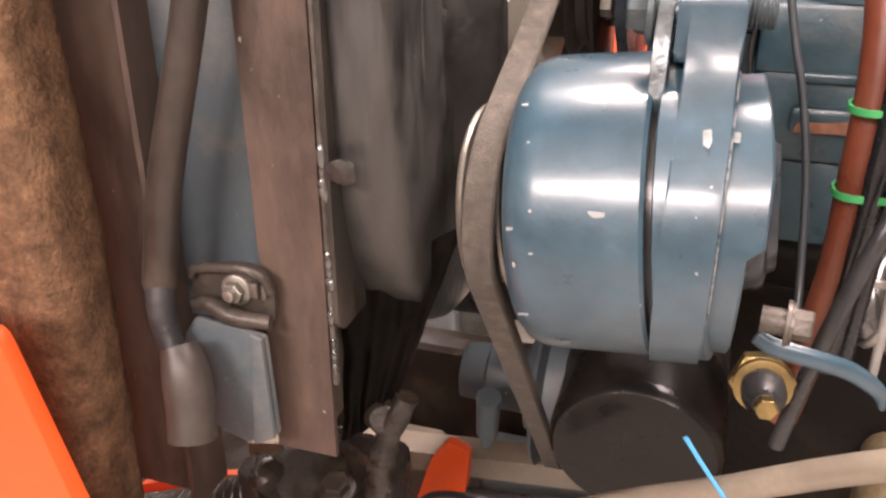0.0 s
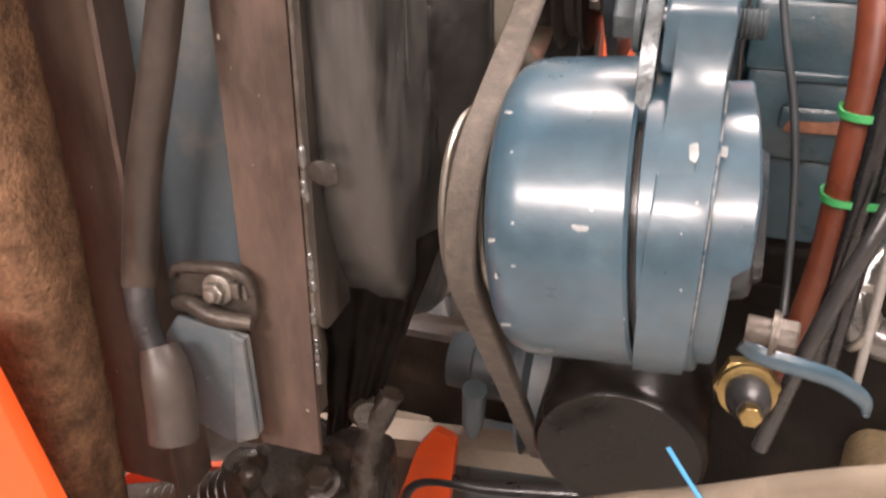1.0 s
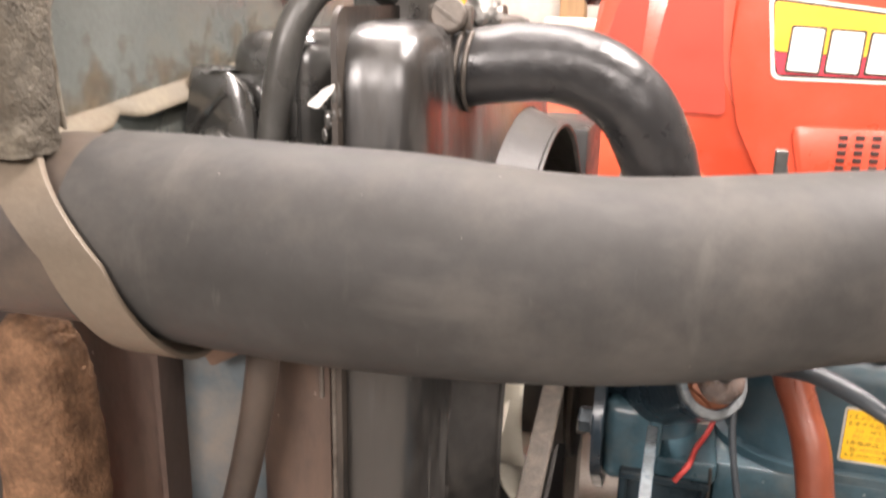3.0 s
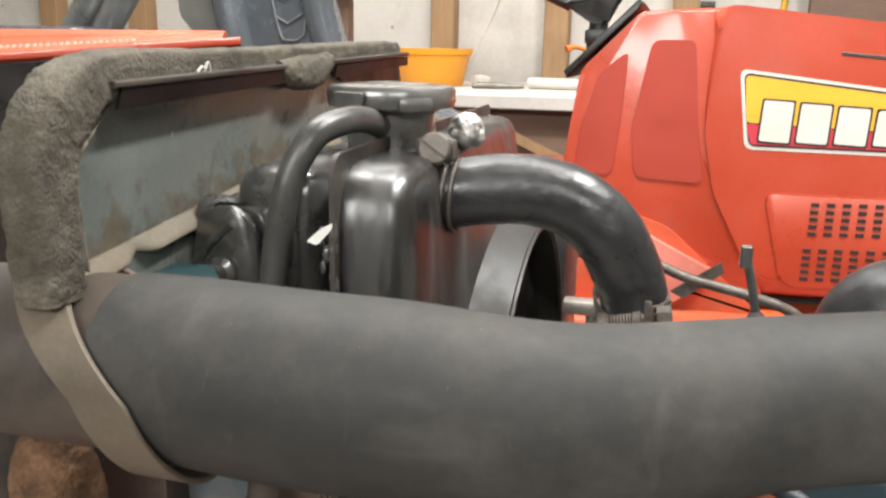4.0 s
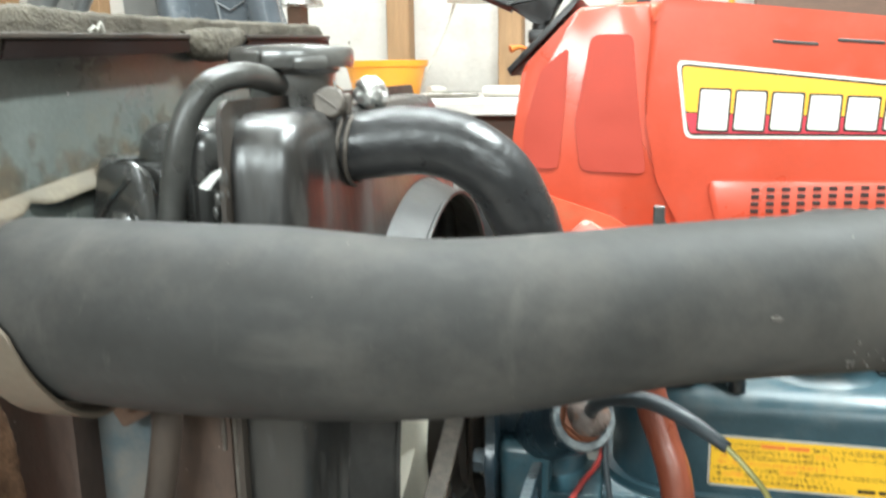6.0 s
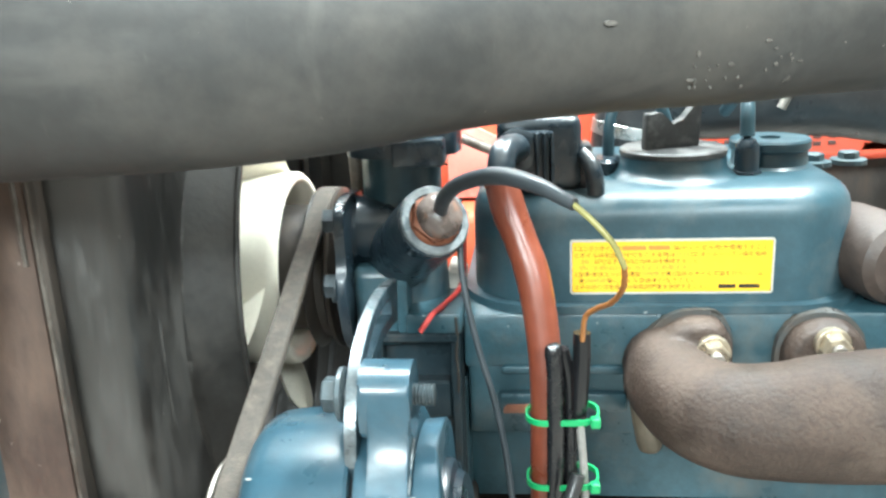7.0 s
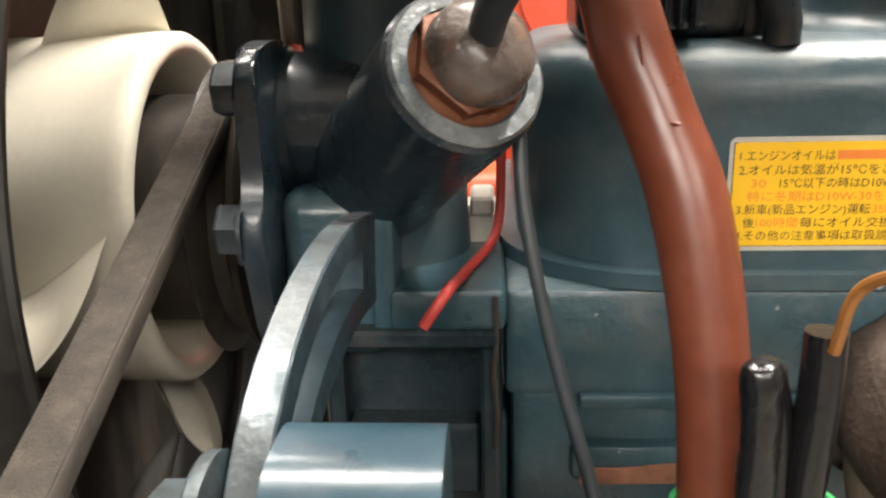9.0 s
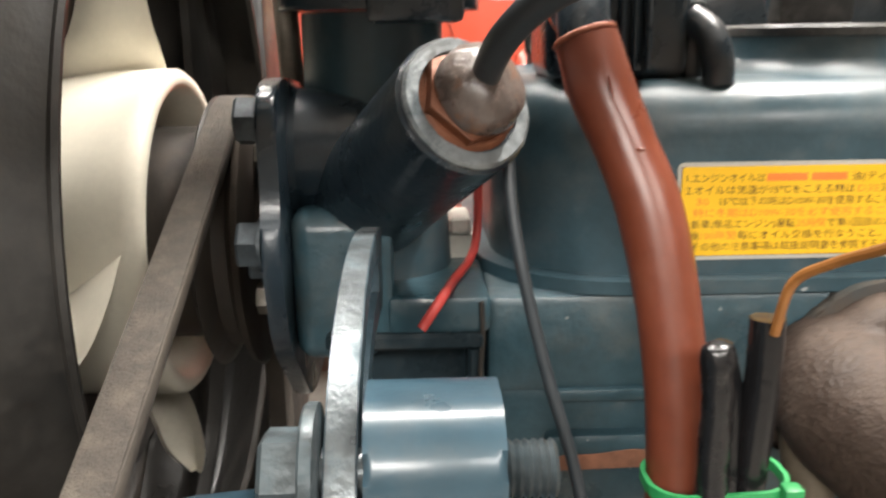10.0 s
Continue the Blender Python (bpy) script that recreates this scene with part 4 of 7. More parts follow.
pulley = thing("fan_pulley", "black painted fan pulley behind the white fan", "pulley", (-0.045, FY, FZ))
bm = B()
lathe(bm, (-0.0530, FY, FZ), X, [(0, 0.030), (0.001, 0.0490), (0.0025, 0.0515), (0.0040, 0.0505), (0.0070, 0.0440), (0.0120, 0.0440), (0.0150, 0.0505), (0.0175, 0.0515), (0.0190, 0.0490), (0.0195, 0.030), (0.034, 0.022)], 56)
part("pulley_body", bm, BLACK_DULL, pulley)
bm = B()
lathe(bm, (-0.098, FY, FZ), X, [(0, 0.036), (0.001, 0.0405), (0.0440, 0.0405), (0.0455, 0.0380)], 44)
part("spacer", bm, BLACK_DULL, pulley)
for k in range(4):
    g = radians(90 * k + 30)
    bm = B()
    hexagon(bm, (-0.0335, FY + 0.036 * math.cos(g), FZ + 0.036 * math.sin(g)), X, 0.010, 0.006, 10)
    part("bolt", bm, STEEL_DULL, pulley)
crank = thing("crank_pulley", "grey-blue cast crankshaft pulley", "pulley", (-0.045, 0.49, 0.535))
bm = B()
lathe(bm, (-0.068, 0.49, 0.535), X, [(0, 0.02), (0.001, 0.034), (0.008, 0.036), (0.009, 0.054), (0.012, 0.057), (0.016, 0.048), (0.028, 0.048), (0.032, 0.057), (0.036, 0.057), (0.038, 0.03)], 48)
part("pulley_body", bm, BLUE_PANEL, crank)
bm = B()
lathe(bm, (-0.118, 0.49, 0.535), X, [(0, 0.012), (0.002, 0.020), (0.020, 0.021), (0.022, 0.024), (0.050, 0.024)], 32)
part("hub", bm, BLUE_PANEL, crank)


def belt_loop(circles):
    """The outer tangent loop round circles given in turn as (y, z, r)."""
    pts = []
    n = len(circles)
    tang = []
    for i in range(n):
        (y0, z0, r0), (y1, z1, r1) = circles[i], circles[(i + 1) % n]
        d = Vector((y1 - y0, z1 - z0))
        a = math.atan2(d.y, d.x)
        b = math.acos((r0 - r1) / d.length)
        tang.append(a - b)
    for i in range(n):
        y0, z0, r0 = circles[i]
        g0, g1 = tang[i - 1], tang[i]
        while g1 < g0:
            g1 += 2 * math.pi
        m = 14
        for k in range(m + 1):
            g = g0 + (g1 - g0) * k / m
            pts.append((y0 + r0 * math.cos(g), z0 + r0 * math.sin(g)))
    return pts


loop = belt_loop([(0.2935, 0.7475, 0.0375), (0.490, 0.535, 0.055), (FY, FZ, 0.0500)])
bm = B()
secs = []
cy = sum(p[0] for p in loop) / len(loop)
for i, (y, z) in enumerate(loop):
    a, b = loop[i - 1], loop[(i + 1) % len(loop)]
    t = Vector((0, b[0] - a[0], b[1] - a[1])).normalized()
    n = t.cross(X)
    c = Vector((-0.0435, y, z))
    sec = [c + X * sx + n * sn for sx, sn in ((-0.0055, 0.0012), (0.0055, 0.0012), (0.0060, 0.0002), (0.0038, -0.0075), (-0.0038, -0.0075), (-0.0060, 0.0002))]
    secs.append([bm.verts.new(p) for p in sec])
for i in range(len(secs)):
    r0, r1 = secs[i], secs[(i + 1) % len(secs)]
    for k in range(6):
        bm.faces.new((r0[k], r0[(k + 1) % 6], r1[(k + 1) % 6], r1[k]))
belt = thing("fan_belt", "worn grey-brown rubber fan belt over three pulleys", "belt", (-0.0435, 0.42, 0.48))
part("belt_core", bm, BELT, belt, "", 50)
bm = B()
secs = []
for i, (y, z) in enumerate(loop):
    a, b = loop[i - 1], loop[(i + 1) % len(loop)]
    n = Vector((0, b[0] - a[0], b[1] - a[1])).normalized().cross(X)
    c = Vector((-0.0435, y, z))
    secs.append([bm.verts.new(c + X * sx + n * sn) for sx, sn in ((-0.0053, 0.0010), (-0.0050, 0.0018), (0.0050, 0.0018), (0.0053, 0.0010))])
for i in range(len(secs)):
    r0, r1 = secs[i], secs[(i + 1) % len(secs)]
    for k in range(4):
        bm.faces.new((r0[k], r0[(k + 1) % 4], r1[(k + 1) % 4], r1[k]))
part("cover_fabric", bm, BELT_FABRIC, belt, "frayed woven outer face", 50)

# ---------------------------------------------------------------- radiator, shroud and cap
rad = thing("radiator", "grimy black radiator with brown side channel and filler cap", "radiator", (-0.165, 0.485, 0.55))
bm = B()
box(bm, (-0.195, 0.318, 0.60), (-0.138, 0.66, 0.965), 0.002)
part("core", bm, BLACK_DULL, rad)
bm = B()
box(bm, (-0.187, 0.325, 0.955), (-0.140, 0.66, 1.030), 0.014, 4)
box(bm, (-0.196, 0.3235, 0.967), (-0.150, 0.33, 1.012), 0.005, 2)
box(bm, (-0.204, 0.345, 0.955), (-0.180, 0.64, 1.012), 0.008, 3)
tank = part("top_tank", bm, BLACK_GLOSS, rad, "glossy black pressed top tank with soldered seams")
bm = B()
lathe(bm, (-0.131, 0.405, 1.022), Z, [(0, 0.028), (0.004, 0.0245), (0.030, 0.0245), (0.032, 0.027), (0.034, 0.027)], 36)
part("filler_neck", bm, BLACK_GLOSS, tank)
bm = B()
lathe(bm, (-0.131, 0.405, 1.0555), Z, [(0, 0.0318), (0.0, 0.0340), (0.003, 0.0350), (0.0085, 0.0350), (0.0108, 0.0335), (0.0116, 0.0300), (0.0118, 0.0240), (0.0126, 0.0120), (0.0112, 0.0085), (0.0110, 0.0040)], 56)
for s in (-1, 1):
    box(bm, (-0.131 + s * 0.026 - 0.010, 0.395, 1.0540), (-0.131 + s * 0.026 + 0.010, 0.415, 1.0620), 0.003, 2, turn=(0, 0, -50), about=(-0.131, 0.405, 1.05))
prism(bm, round_poly([(-0.010, 0.0), (0.010, 0.0), (0.0085, -0.0085), (-0.0085, -0.0085)], 0.002, 3), (-0.1420, 0.3715, 1.0640), Vector((0.95, -0.31, 0)), Z, 0.0022, 0.0006)
part("radiator_cap", bm, BLACK_GLOSS, rad, "black pressed steel radiator cap")
bm = B()
tube(bm, [(-0.130, 0.385, 1.046), (-0.131, 0.362, 1.051), (-0.134, 0.340, 1.0515), (-0.1405, 0.323, 1.0460), (-0.148, 0.315, 1.0300), (-0.1525, 0.312, 1.0100), (-0.1565, 0.311, 0.985), (-0.1580, 0.308, 0.960), (-0.157, 0.303, 0.940)], 0.0066, 20)
part("overflow_pipe", bm, mat("satin_black_pipe_paint", (0.056, 0.055, 0.051), 0.32, var=0.25, scale=40, bump=0.06, dust=(0.10, 0.094, 0.082), dust_low=0.5, dust_high=0.85), tank)
bm = B()
prism(bm, round_poly([(-0.2150, 0.950), (-0.2020, 0.985), (-0.1970, 1.010), (-0.1760, 1.012), (-0.1680, 1.000), (-0.1660, 0.950)], 0.005, 4), (0, 0.3190, 0), X, Z, 0.004, 0.0012)
tube(bm, [(-0.2100, 0.316, 0.965), (-0.1950, 0.3150, 0.990), (-0.1800, 0.3150, 1.004)], 0.0022, 10)
lathe(bm, (-0.1860, 0.3150, 0.9800), (0, -1, 0), [(0, 0.0085), (0.003, 0.0080), (0.005, 0.0050), (0.010, 0.0045)], 20)
lathe(bm, (-0.2060, 0.3350, 1.0040), X, [(0, 0.008), (0.002, 0.0095), (0.022, 0.0095)], 22)
rough_up(bm, 0.006, 0.0008)
part("hose_bracket", bm, BLACK_GLOSS, tank, "glossy black bracket with a bolt")
# solder runs
bm = B()
random.seed(5)
for k in range(34):
    s_ = 0.0007 + 0.0022 * random.random() ** 2
    bmesh.ops.create_icosphere(bm, subdivisions=2, radius=s_, matrix=pose(-0.1290 + 0.0075 * random.random(), 0.3000 + 0.003 * random.random(), 0.966 + 0.042 * random.random(), 0, 25 * (random.random() - 0.5)) @ Matrix.Diagonal((0.8, 0.8, 1.0 + 1.8 * random.random(), 1)))
rough_up(bm, 0.002, 0.0006, 8)
tagged(part("solder_bead", bm, BLACK_GLOSS, tank), kind="stuff")
bm = B()
prism(bm, round_poly([(-0.1340, 1.0025), (-0.1265, 1.0090), (-0.1215, 1.0115), (-0.1220, 1.0085), (-0.1290, 1.0010)], 0.001, 2), (0, 0.2985, 0), X, Z, 0.0006)
part("paint_chip", bm, mat("torn_white_tape", (0.85, 0.84, 0.80), 0.5, var=0.08, bump=0.05), tank, "torn scrap of white tape")
# side channel, seam with solder, blue bracket panel
bm = B()
prism(bm, [(-0.1585, 0.598), (-0.1265, 0.598), (-0.1265, 0.962), (-0.1605, 0.962)], (0, 0.3015, 0), X, Z, 0.003)
prism(bm, [(0.3013, 0.598), (0.330, 0.598), (0.330, 0.962), (0.3013, 0.962)], (-0.1583, 0, 0), Y, Z, 0.003)
part("side_channel", bm, BROWN_SHEET, rad, "dirty brown steel side channel")
bm = B()
box(bm, (-0.1262, 0.2990, 0.640), (-0.1236, 0.3025, 0.962), 0.0006, 1)
box(bm, (-0.1310, 0.2970, 0.874), (-0.1290, 0.2995, 0.960), 0.0004, 1)
seam = part("seam_strip", bm, GRIMY_STEEL, rad)
bm = B()
for z, h, r in ((0.752, 0.030, 0.0042), (0.690, 0.034, 0.0030), (0.655, 0.018, 0.0024)):
    for k in range(7):
        bmesh.ops.create_icosphere(bm, subdivisions=2, radius=r * (0.35 + 0.4 * random.random()), matrix=pose(-0.1250 + 0.0014 * random.random(), 0.2995, z + h * (random.random() - 0.5)) @ Matrix.Diagonal((1, 1, 1.2 + 1.6 * random.random(), 1)))
tagged(part("solder_bead", bm, BLACK_GLOSS, seam), kind="stuff")
bm = B()
prism(bm, [(-0.2130, 0.66), (-0.1590, 0.66), (-0.1590, 0.955), (-0.2130, 0.955)], (0, 0.3120, 0), X, Z, 0.003, 0.0008)
part("side_panel", bm, BLUE_PANEL, rad, "dull blue-grey painted side panel")
bm = B()
prism(bm, round_poly([(-0.196, 0.622), (-0.182, 0.616), (-0.166, 0.609), (-0.148, 0.618), (-0.150, 0.672), (-0.186, 0.676), (-0.194, 0.664)], 0.002, 2), (0, 0.2855, 0), X, Z, 0.003, 0.0008)
prism(bm, [(-0.1600, 0.612), (-0.1485, 0.618), (-0.1500, 0.672), (-0.1560, 0.674)], (0, 0.2815, 0), X, Z, 0.003, 0.0008)
part("lower_tab", bm, BLUE_PANEL, rad)
# lower fixing bracket with its bolt
bm = B()
prism(bm, round_poly([(-0.1915, 0.6780), (-0.1500, 0.6730), (-0.1485, 0.6860), (-0.1500, 0.6975), (-0.1600, 0.7025), (-0.1885, 0.6985), (-0.1915, 0.6930)], 0.004, 4), (0, 0.2945, 0), X, Z, 0.003, 0.001)
tube(bm, [(-0.1905, 0.2905, 0.6930), (-0.1870, 0.2895, 0.6972), (-0.1740, 0.2885, 0.6998), (-0.1600, 0.2885, 0.7010), (-0.1520, 0.2895, 0.6970), (-0.1495, 0.2905, 0.6900)], 0.0024, 10, 6)
tube(bm, [(-0.1905, 0.2900, 0.6785), (-0.1800, 0.2870, 0.6815), (-0.1660, 0.2850, 0.6775), (-0.1500, 0.2880, 0.6760)], [0.0030, 0.0042, 0.0046, 0.0036], 12, 6)
rough_up(bm, 0.006, 0.0006)
br = part("fixing_bracket", bm, mat("grimy_brown_grey_steel", (0.070, 0.058, 0.048), 0.42, metal=0.4, var=0.4, scale=50, bump=0.25, dust=(0.035, 0.026, 0.020), dust_low=0.45, dust_high=0.7, dust_scale=40), rad, "grimy grey steel fixing bracket")
bm = B()
lathe(bm, (-0.1673, 0.2915, 0.6892), (0, -1, 0), [(0, 0.0076), (0.0018, 0.0076), (0.0024, 0.0066)], 24)
hexagon(bm, (-0.1673, 0.2895, 0.6892), (0, -1, 0), 0.0090, 0.0045, 8)
lathe(bm, (-0.1673, 0.2855, 0.6892), (0, -1, 0), [(0, 0.0030), (0.003, 0.0028), (0.0034, 0.002)], 14)
part("bolt", bm, STEEL_DULL, br)
bm = B()
box(bm, (-0.1590, 0.2865, 0.6880), (-0.1545, 0.2925, 0.6955), 0.001, 2)
box(bm, (-0.1535, 0.2875, 0.6870), (-0.1512, 0.2925, 0.6950), 0.0008, 1)
part("lock_tab", bm, GRIMY_STEEL, br)
bm = B()
prism(bm, round_poly([(-0.1885, 0.905), (-0.1640, 0.912), (-0.1650, 0.892), (-0.1845, 0.881), (-0.192, 0.893)], 0.002, 2), (0, 0.300, 0), X, Z, 0.003, 0.0006)
lathe(bm, (-0.179, 0.298, 0.897), (0, -1, 0), [(0, 0.007), (0.003, 0.0065), (0.006, 0.004)], 16)
part("upper_plate", bm, RUST_PLATE, rad, "small rusty plate with a bolt")

bm = B()
prism(bm, round_poly([(-0.1225, 0.7450), (-0.1150, 0.7425), (-0.1085, 0.7445), (-0.1090, 0.7530), (-0.1160, 0.7545), (-0.1225, 0.7520)], 0.002, 3), (0, 0.2998, 0), X, Z, 0.0012, 0.0005)
rough_up(bm, 0.003, 0.0005, 3)
part("solder_tab", bm, mat("smeared_grey_solder", (0.040, 0.034, 0.029), 0.45, metal=0.2, var=0.5, scale=80, bump=0.3), seam, "smeared grey solder tab")

shroud = thing("fan_shroud", "greasy dark sheet steel fan shroud round the fan", "fan shroud", (-0.10, FY, 0.62))
bm = B()
outer = round_rect(0.299, 0.668, 0.672, 1.041, 0.010, 4)
prism(bm, outer, (-0.1235, 0, 0), Y, Z, 0.0025)
for v in bm.verts:
    v.co.x -= 0.034 * (v.co.y - 0.30)
part("mounting_flange", bm, BLACK_DULL, shroud)
# the pressed body blends from a rounded box to the round opening
bm = B()
N_R = 160
rows = []
for x, blend, inset in ((-0.1212, 0.0, 0.006), (-0.112, 0.0, 0.0063), (-0.100, 0.0, 0.0068), (-0.0945, 0.005, 0.0085), (-0.0910, 0.015, 0.0125), (-0.0888, 0.04, 0.0185), (-0.0880, 0.25, 0.022), (-0.0875, 0.62, 0.0), (-0.087, 0.92, 0.0), (-0.0855, 1.0, 0.0)):
    row = []
    for k in range(N_R):
        g = 2 * math.pi * k / N_R
        c, s = math.cos(g), math.sin(g)
        hy, hz = 0.1865 - inset, 0.213 - inset
        p = 18.0 if s > 0 else 3.0
        rr = 1.0 / ((abs(c) / hy) ** p + (abs(s) / hz) ** p) ** (1 / p)
        by, bz = 0.4855 + rr * c, 0.828 + rr * s
        cy_, cz_ = min(0.664, 0.512 + 0.168 * c), 0.812 + 0.168 * s
        y_, z_ = by + (cy_ - by) * blend, bz + (cz_ - bz) * blend
        row.append(bm.verts.new((x - 0.05 * (y_ - 0.30) * (1 - blend), y_, z_)))
    rows.append(row)
for r0, r1 in zip(rows, rows[1:]):
    for k in range(N_R):
        bm.faces.new((r0[k], r0[(k + 1) % N_R], r1[(k + 1) % N_R], r1[k]))
part("pressed_body", bm, SHROUD, shroud, "", 50)
bm = B()
cone = []
for x, cy_, cz_, r in ((-0.0870, 0.5120, 0.8120, 0.1680), (-0.0845, 0.5120, 0.8125, 0.1665), (-0.0645, 0.5105, 0.8215, 0.1488), (-0.0630, 0.5100, 0.8220, 0.1494), (-0.0615, 0.5100, 0.8220, 0.1486), (-0.0617, 0.5100, 0.8220, 0.1466), (-0.0645, 0.5105, 0.8215, 0.1464), (-0.0840, 0.5120, 0.8125, 0.1635), (-0.0860, 0.5120, 0.8120, 0.1655)):
    cone.append([bm.verts.new((x, min(0.665, cy_ + r * math.cos(2 * math.pi * k / 96)), cz_ + r * math.sin(2 * math.pi * k / 96))) for k in range(96)])
for r0, r1 in zip(cone, cone[1:]):
    for k in range(96):
        bm.faces.new((r0[k], r0[(k + 1) % 96], r1[(k + 1) % 96], r1[k]))
part("ring", bm, mat("dull_dark_ring_steel", (0.020, 0.0185, 0.0165), 0.50, spec=0.5, var=0.5, scale=24, bump=0.12, fine=200, dust=(0.040, 0.035, 0.029), dust_low=0.50, dust_high=0.72, dust_scale=26), shroud)
bm = B()
rim_rows = []
for g in range(10, 128, 2):
    out = Vector((0, -math.sin(radians(g)), math.cos(radians(g))))
    wide = 0.0012 + 0.0016 * (0.5 + 0.5 * math.sin(g * 0.37))
    rim_rows.append([bm.verts.new(Vector((x, 0.512, 0.812)) + out * r) for x, r in ((-0.0882, 0.1676), (-0.0876, 0.1687), (-0.0868 + wide, 0.1683 - 0.75 * wide), (-0.0860 + wide, 0.1672 - 0.75 * wide))])
for a, b in zip(rim_rows, rim_rows[1:]):
    for k in range(4):
        bm.faces.new((a[k], a[(k + 1) % 4], b[(k + 1) % 4], b[k]))
bm.faces.new(rim_rows[0]), bm.faces.new(rim_rows[-1][::-1])
part("rubbed_crease", bm, mat("rubbed_crease_paint", (0.020, 0.018, 0.016), 0.4, var=0.4, scale=60, bump=0.3, fine=500, dust=(0.060, 0.056, 0.050), dust_low=0.52, dust_high=0.66, dust_scale=90), shroud, "crease rubbed to pale metal")

# ---------------------------------------------------------------- hoses
HOSE = [(-0.32, 0.2440, 0.9600, 0.0350), (-0.24, 0.2437, 0.9606, 0.0358), (-0.16, 0.2443, 0.9593, 0.0375), (-0.08, 0.2411, 0.9590, 0.0372), (0.0, 0.2518, 0.9584, 0.0336),
        (0.08, 0.2819, 0.9632, 0.0314), (0.16, 0.3119, 0.9651, 0.0320), (0.24, 0.3425, 0.9659, 0.0322), (0.33, 0.3780, 0.9680, 0.0322), (0.42, 0.412, 0.970, 0.0322)]
intake = thing("air_intake_hose", "thick dusty black rubber air intake hose with a flat metal strap", "hose", (0.0, 0.245, 0.925))
bm = B()
tube(bm, [(-0.186, 0.2440, 0.9600)] + [h[:3] for h in HOSE[2:]], [0.0368] + [h[3] for h in HOSE[2:]], 48, 12)
rough_up(bm, 0.05, 0.0009)
part("hose_body", bm, RUBBER, intake)
bm = B()
tube(bm, [(-0.36, 0.2450, 0.958), (-0.26, 0.2440, 0.959), (-0.180, 0.2440, 0.9595)], [0.035, 0.0355, 0.0355], 40, 8)
part("inner_pipe", bm, mat("dirty_brown_pipe", (0.040, 0.032, 0.027), 0.5, var=0.25, scale=20, bump=0.06, dust=(0.12, 0.09, 0.065), dust_low=0.45, dust_high=0.8), intake)
bm = B()
bands = []
for k in range(73):
    g = 2 * math.pi * k / 72
    low = max(0.0, -math.cos(g)) ** 2
    sec = []
    for dx, dr in ((-0.0120, 0.0), (-0.0116, 0.0012), (0.0116, 0.0012), (0.0120, 0.0), (0.0116, -0.0010), (-0.0116, -0.0010)):
        r = 0.0392 + 0.0034 * low + dr
        dy, dz = r * math.sin(g), r * math.cos(g)
        sec.append(bm.verts.new((-0.1808 - (0.98 if dz > 0 else 0.44) * dz - 0.16 * dy + dx, 0.2440 + dy, 0.9592 + dz)))
    bands.append(sec)
for r0, r1 in zip(bands, bands[1:]):
    for k in range(6):
        bm.faces.new((r0[k], r0[(k + 1) % 6], r1[(k + 1) % 6], r1[k]))
part("strap", bm, STRAP, intake, "flat tan coloured steel strap")
SCUFF = mat("pale_rubber_scuff", (0.110, 0.101, 0.090), 0.7, var=0.3, scale=150, bump=0.1)


def scuff(x, deg, pts, name="scuff_mark"):
    """A thin pale mark on the hose at x, deg round from its top toward the near side."""
    i = max(k for k in range(len(HOSE) - 1) if HOSE[k][0] <= x)
    a, b = np.array(HOSE[i]), np.array(HOSE[i + 1])
    q = a + (b - a) * (x - a[0]) / (b[0] - a[0])
    t = Vector(b[:3] - a[:3]).normalized()
    nrm = Vector((0, -math.sin(radians(deg)), math.cos(radians(deg))))
    nrm = (nrm - t * nrm.dot(t)).normalized()
    bm = B()
    prism(bm, round_poly([(u * 1e-3, v * 1e-3) for u, v in pts], 0.0015, 3), Vector(q[:3]) + nrm * (q[3] - 0.0004), t, nrm.cross(t), 0.0011)
    return part(name, bm, SCUFF, intake, "pale scuff on the rubber")


scuff(-0.014, 84, [(-2.6, 0), (-1.8, 1.8), (0, 2.5), (1.9, 1.8), (2.6, 0), (1.8, -1.8), (0, -2.5), (-1.8, -1.8)])
random.seed(14)
for k in range(26):
    x_, deg_ = 0.128 + 0.042 * random.random(), 104 + 34 * random.random()
    w_, h_ = 0.35 + 1.1 * random.random() ** 2, 0.35 + 0.9 * random.random() ** 2
    scuff(x_, deg_, [(w_ * (0.6 + 0.6 * random.random()) * math.cos(radians(72 * j + 20)), h_ * (0.6 + 0.8 * random.random()) * math.sin(radians(72 * j + 20))) for j in range(5)])
scuff(0.1000, 88, [(-2.6, 0.2), (-0.8, 1.0), (1.4, 0.7), (2.4, -0.1), (0.6, -0.8), (-1.4, -0.6)])

upper = thing("upper_radiator_hose", "bent black rubber coolant hose with wire and screw clamps", "hose", (-0.02, 0.39, 0.95))
UH = [(-0.118, 0.384, 1.0100), (-0.090, 0.3850, 1.0130), (-0.060, 0.388, 1.0165), (-0.034, 0.391, 1.0130), (-0.013, 0.394, 0.9990), (-0.001, 0.400, 0.9780), (0.0055, 0.412, 0.955), (0.0090, 0.430, 0.934), (0.0105, 0.446, 0.915)]
bm = B()
tube(bm, UH, 0.0182, 40, 16)
rough_up(bm, 0.007, 0.0004, 2)
part("hose_body", bm, RUBBER_CLEAN, upper)
bm = B()
for dx in (0.0, 0.0045):
    tube(bm, [(-0.0920 + dx + 0.004 * math.cos(radians(g)) * 0.3, 0.385 + 0.0192 * math.sin(radians(g)), 1.0125 + 0.0192 * math.cos(radians(g))) for g in range(20, 345, 15)], 0.0014, 8, 3)
clamp = part("wire_clamp", bm, GRIMY_STEEL, upper, "grey wire hose clamp with a slotted screw")
bm = B()
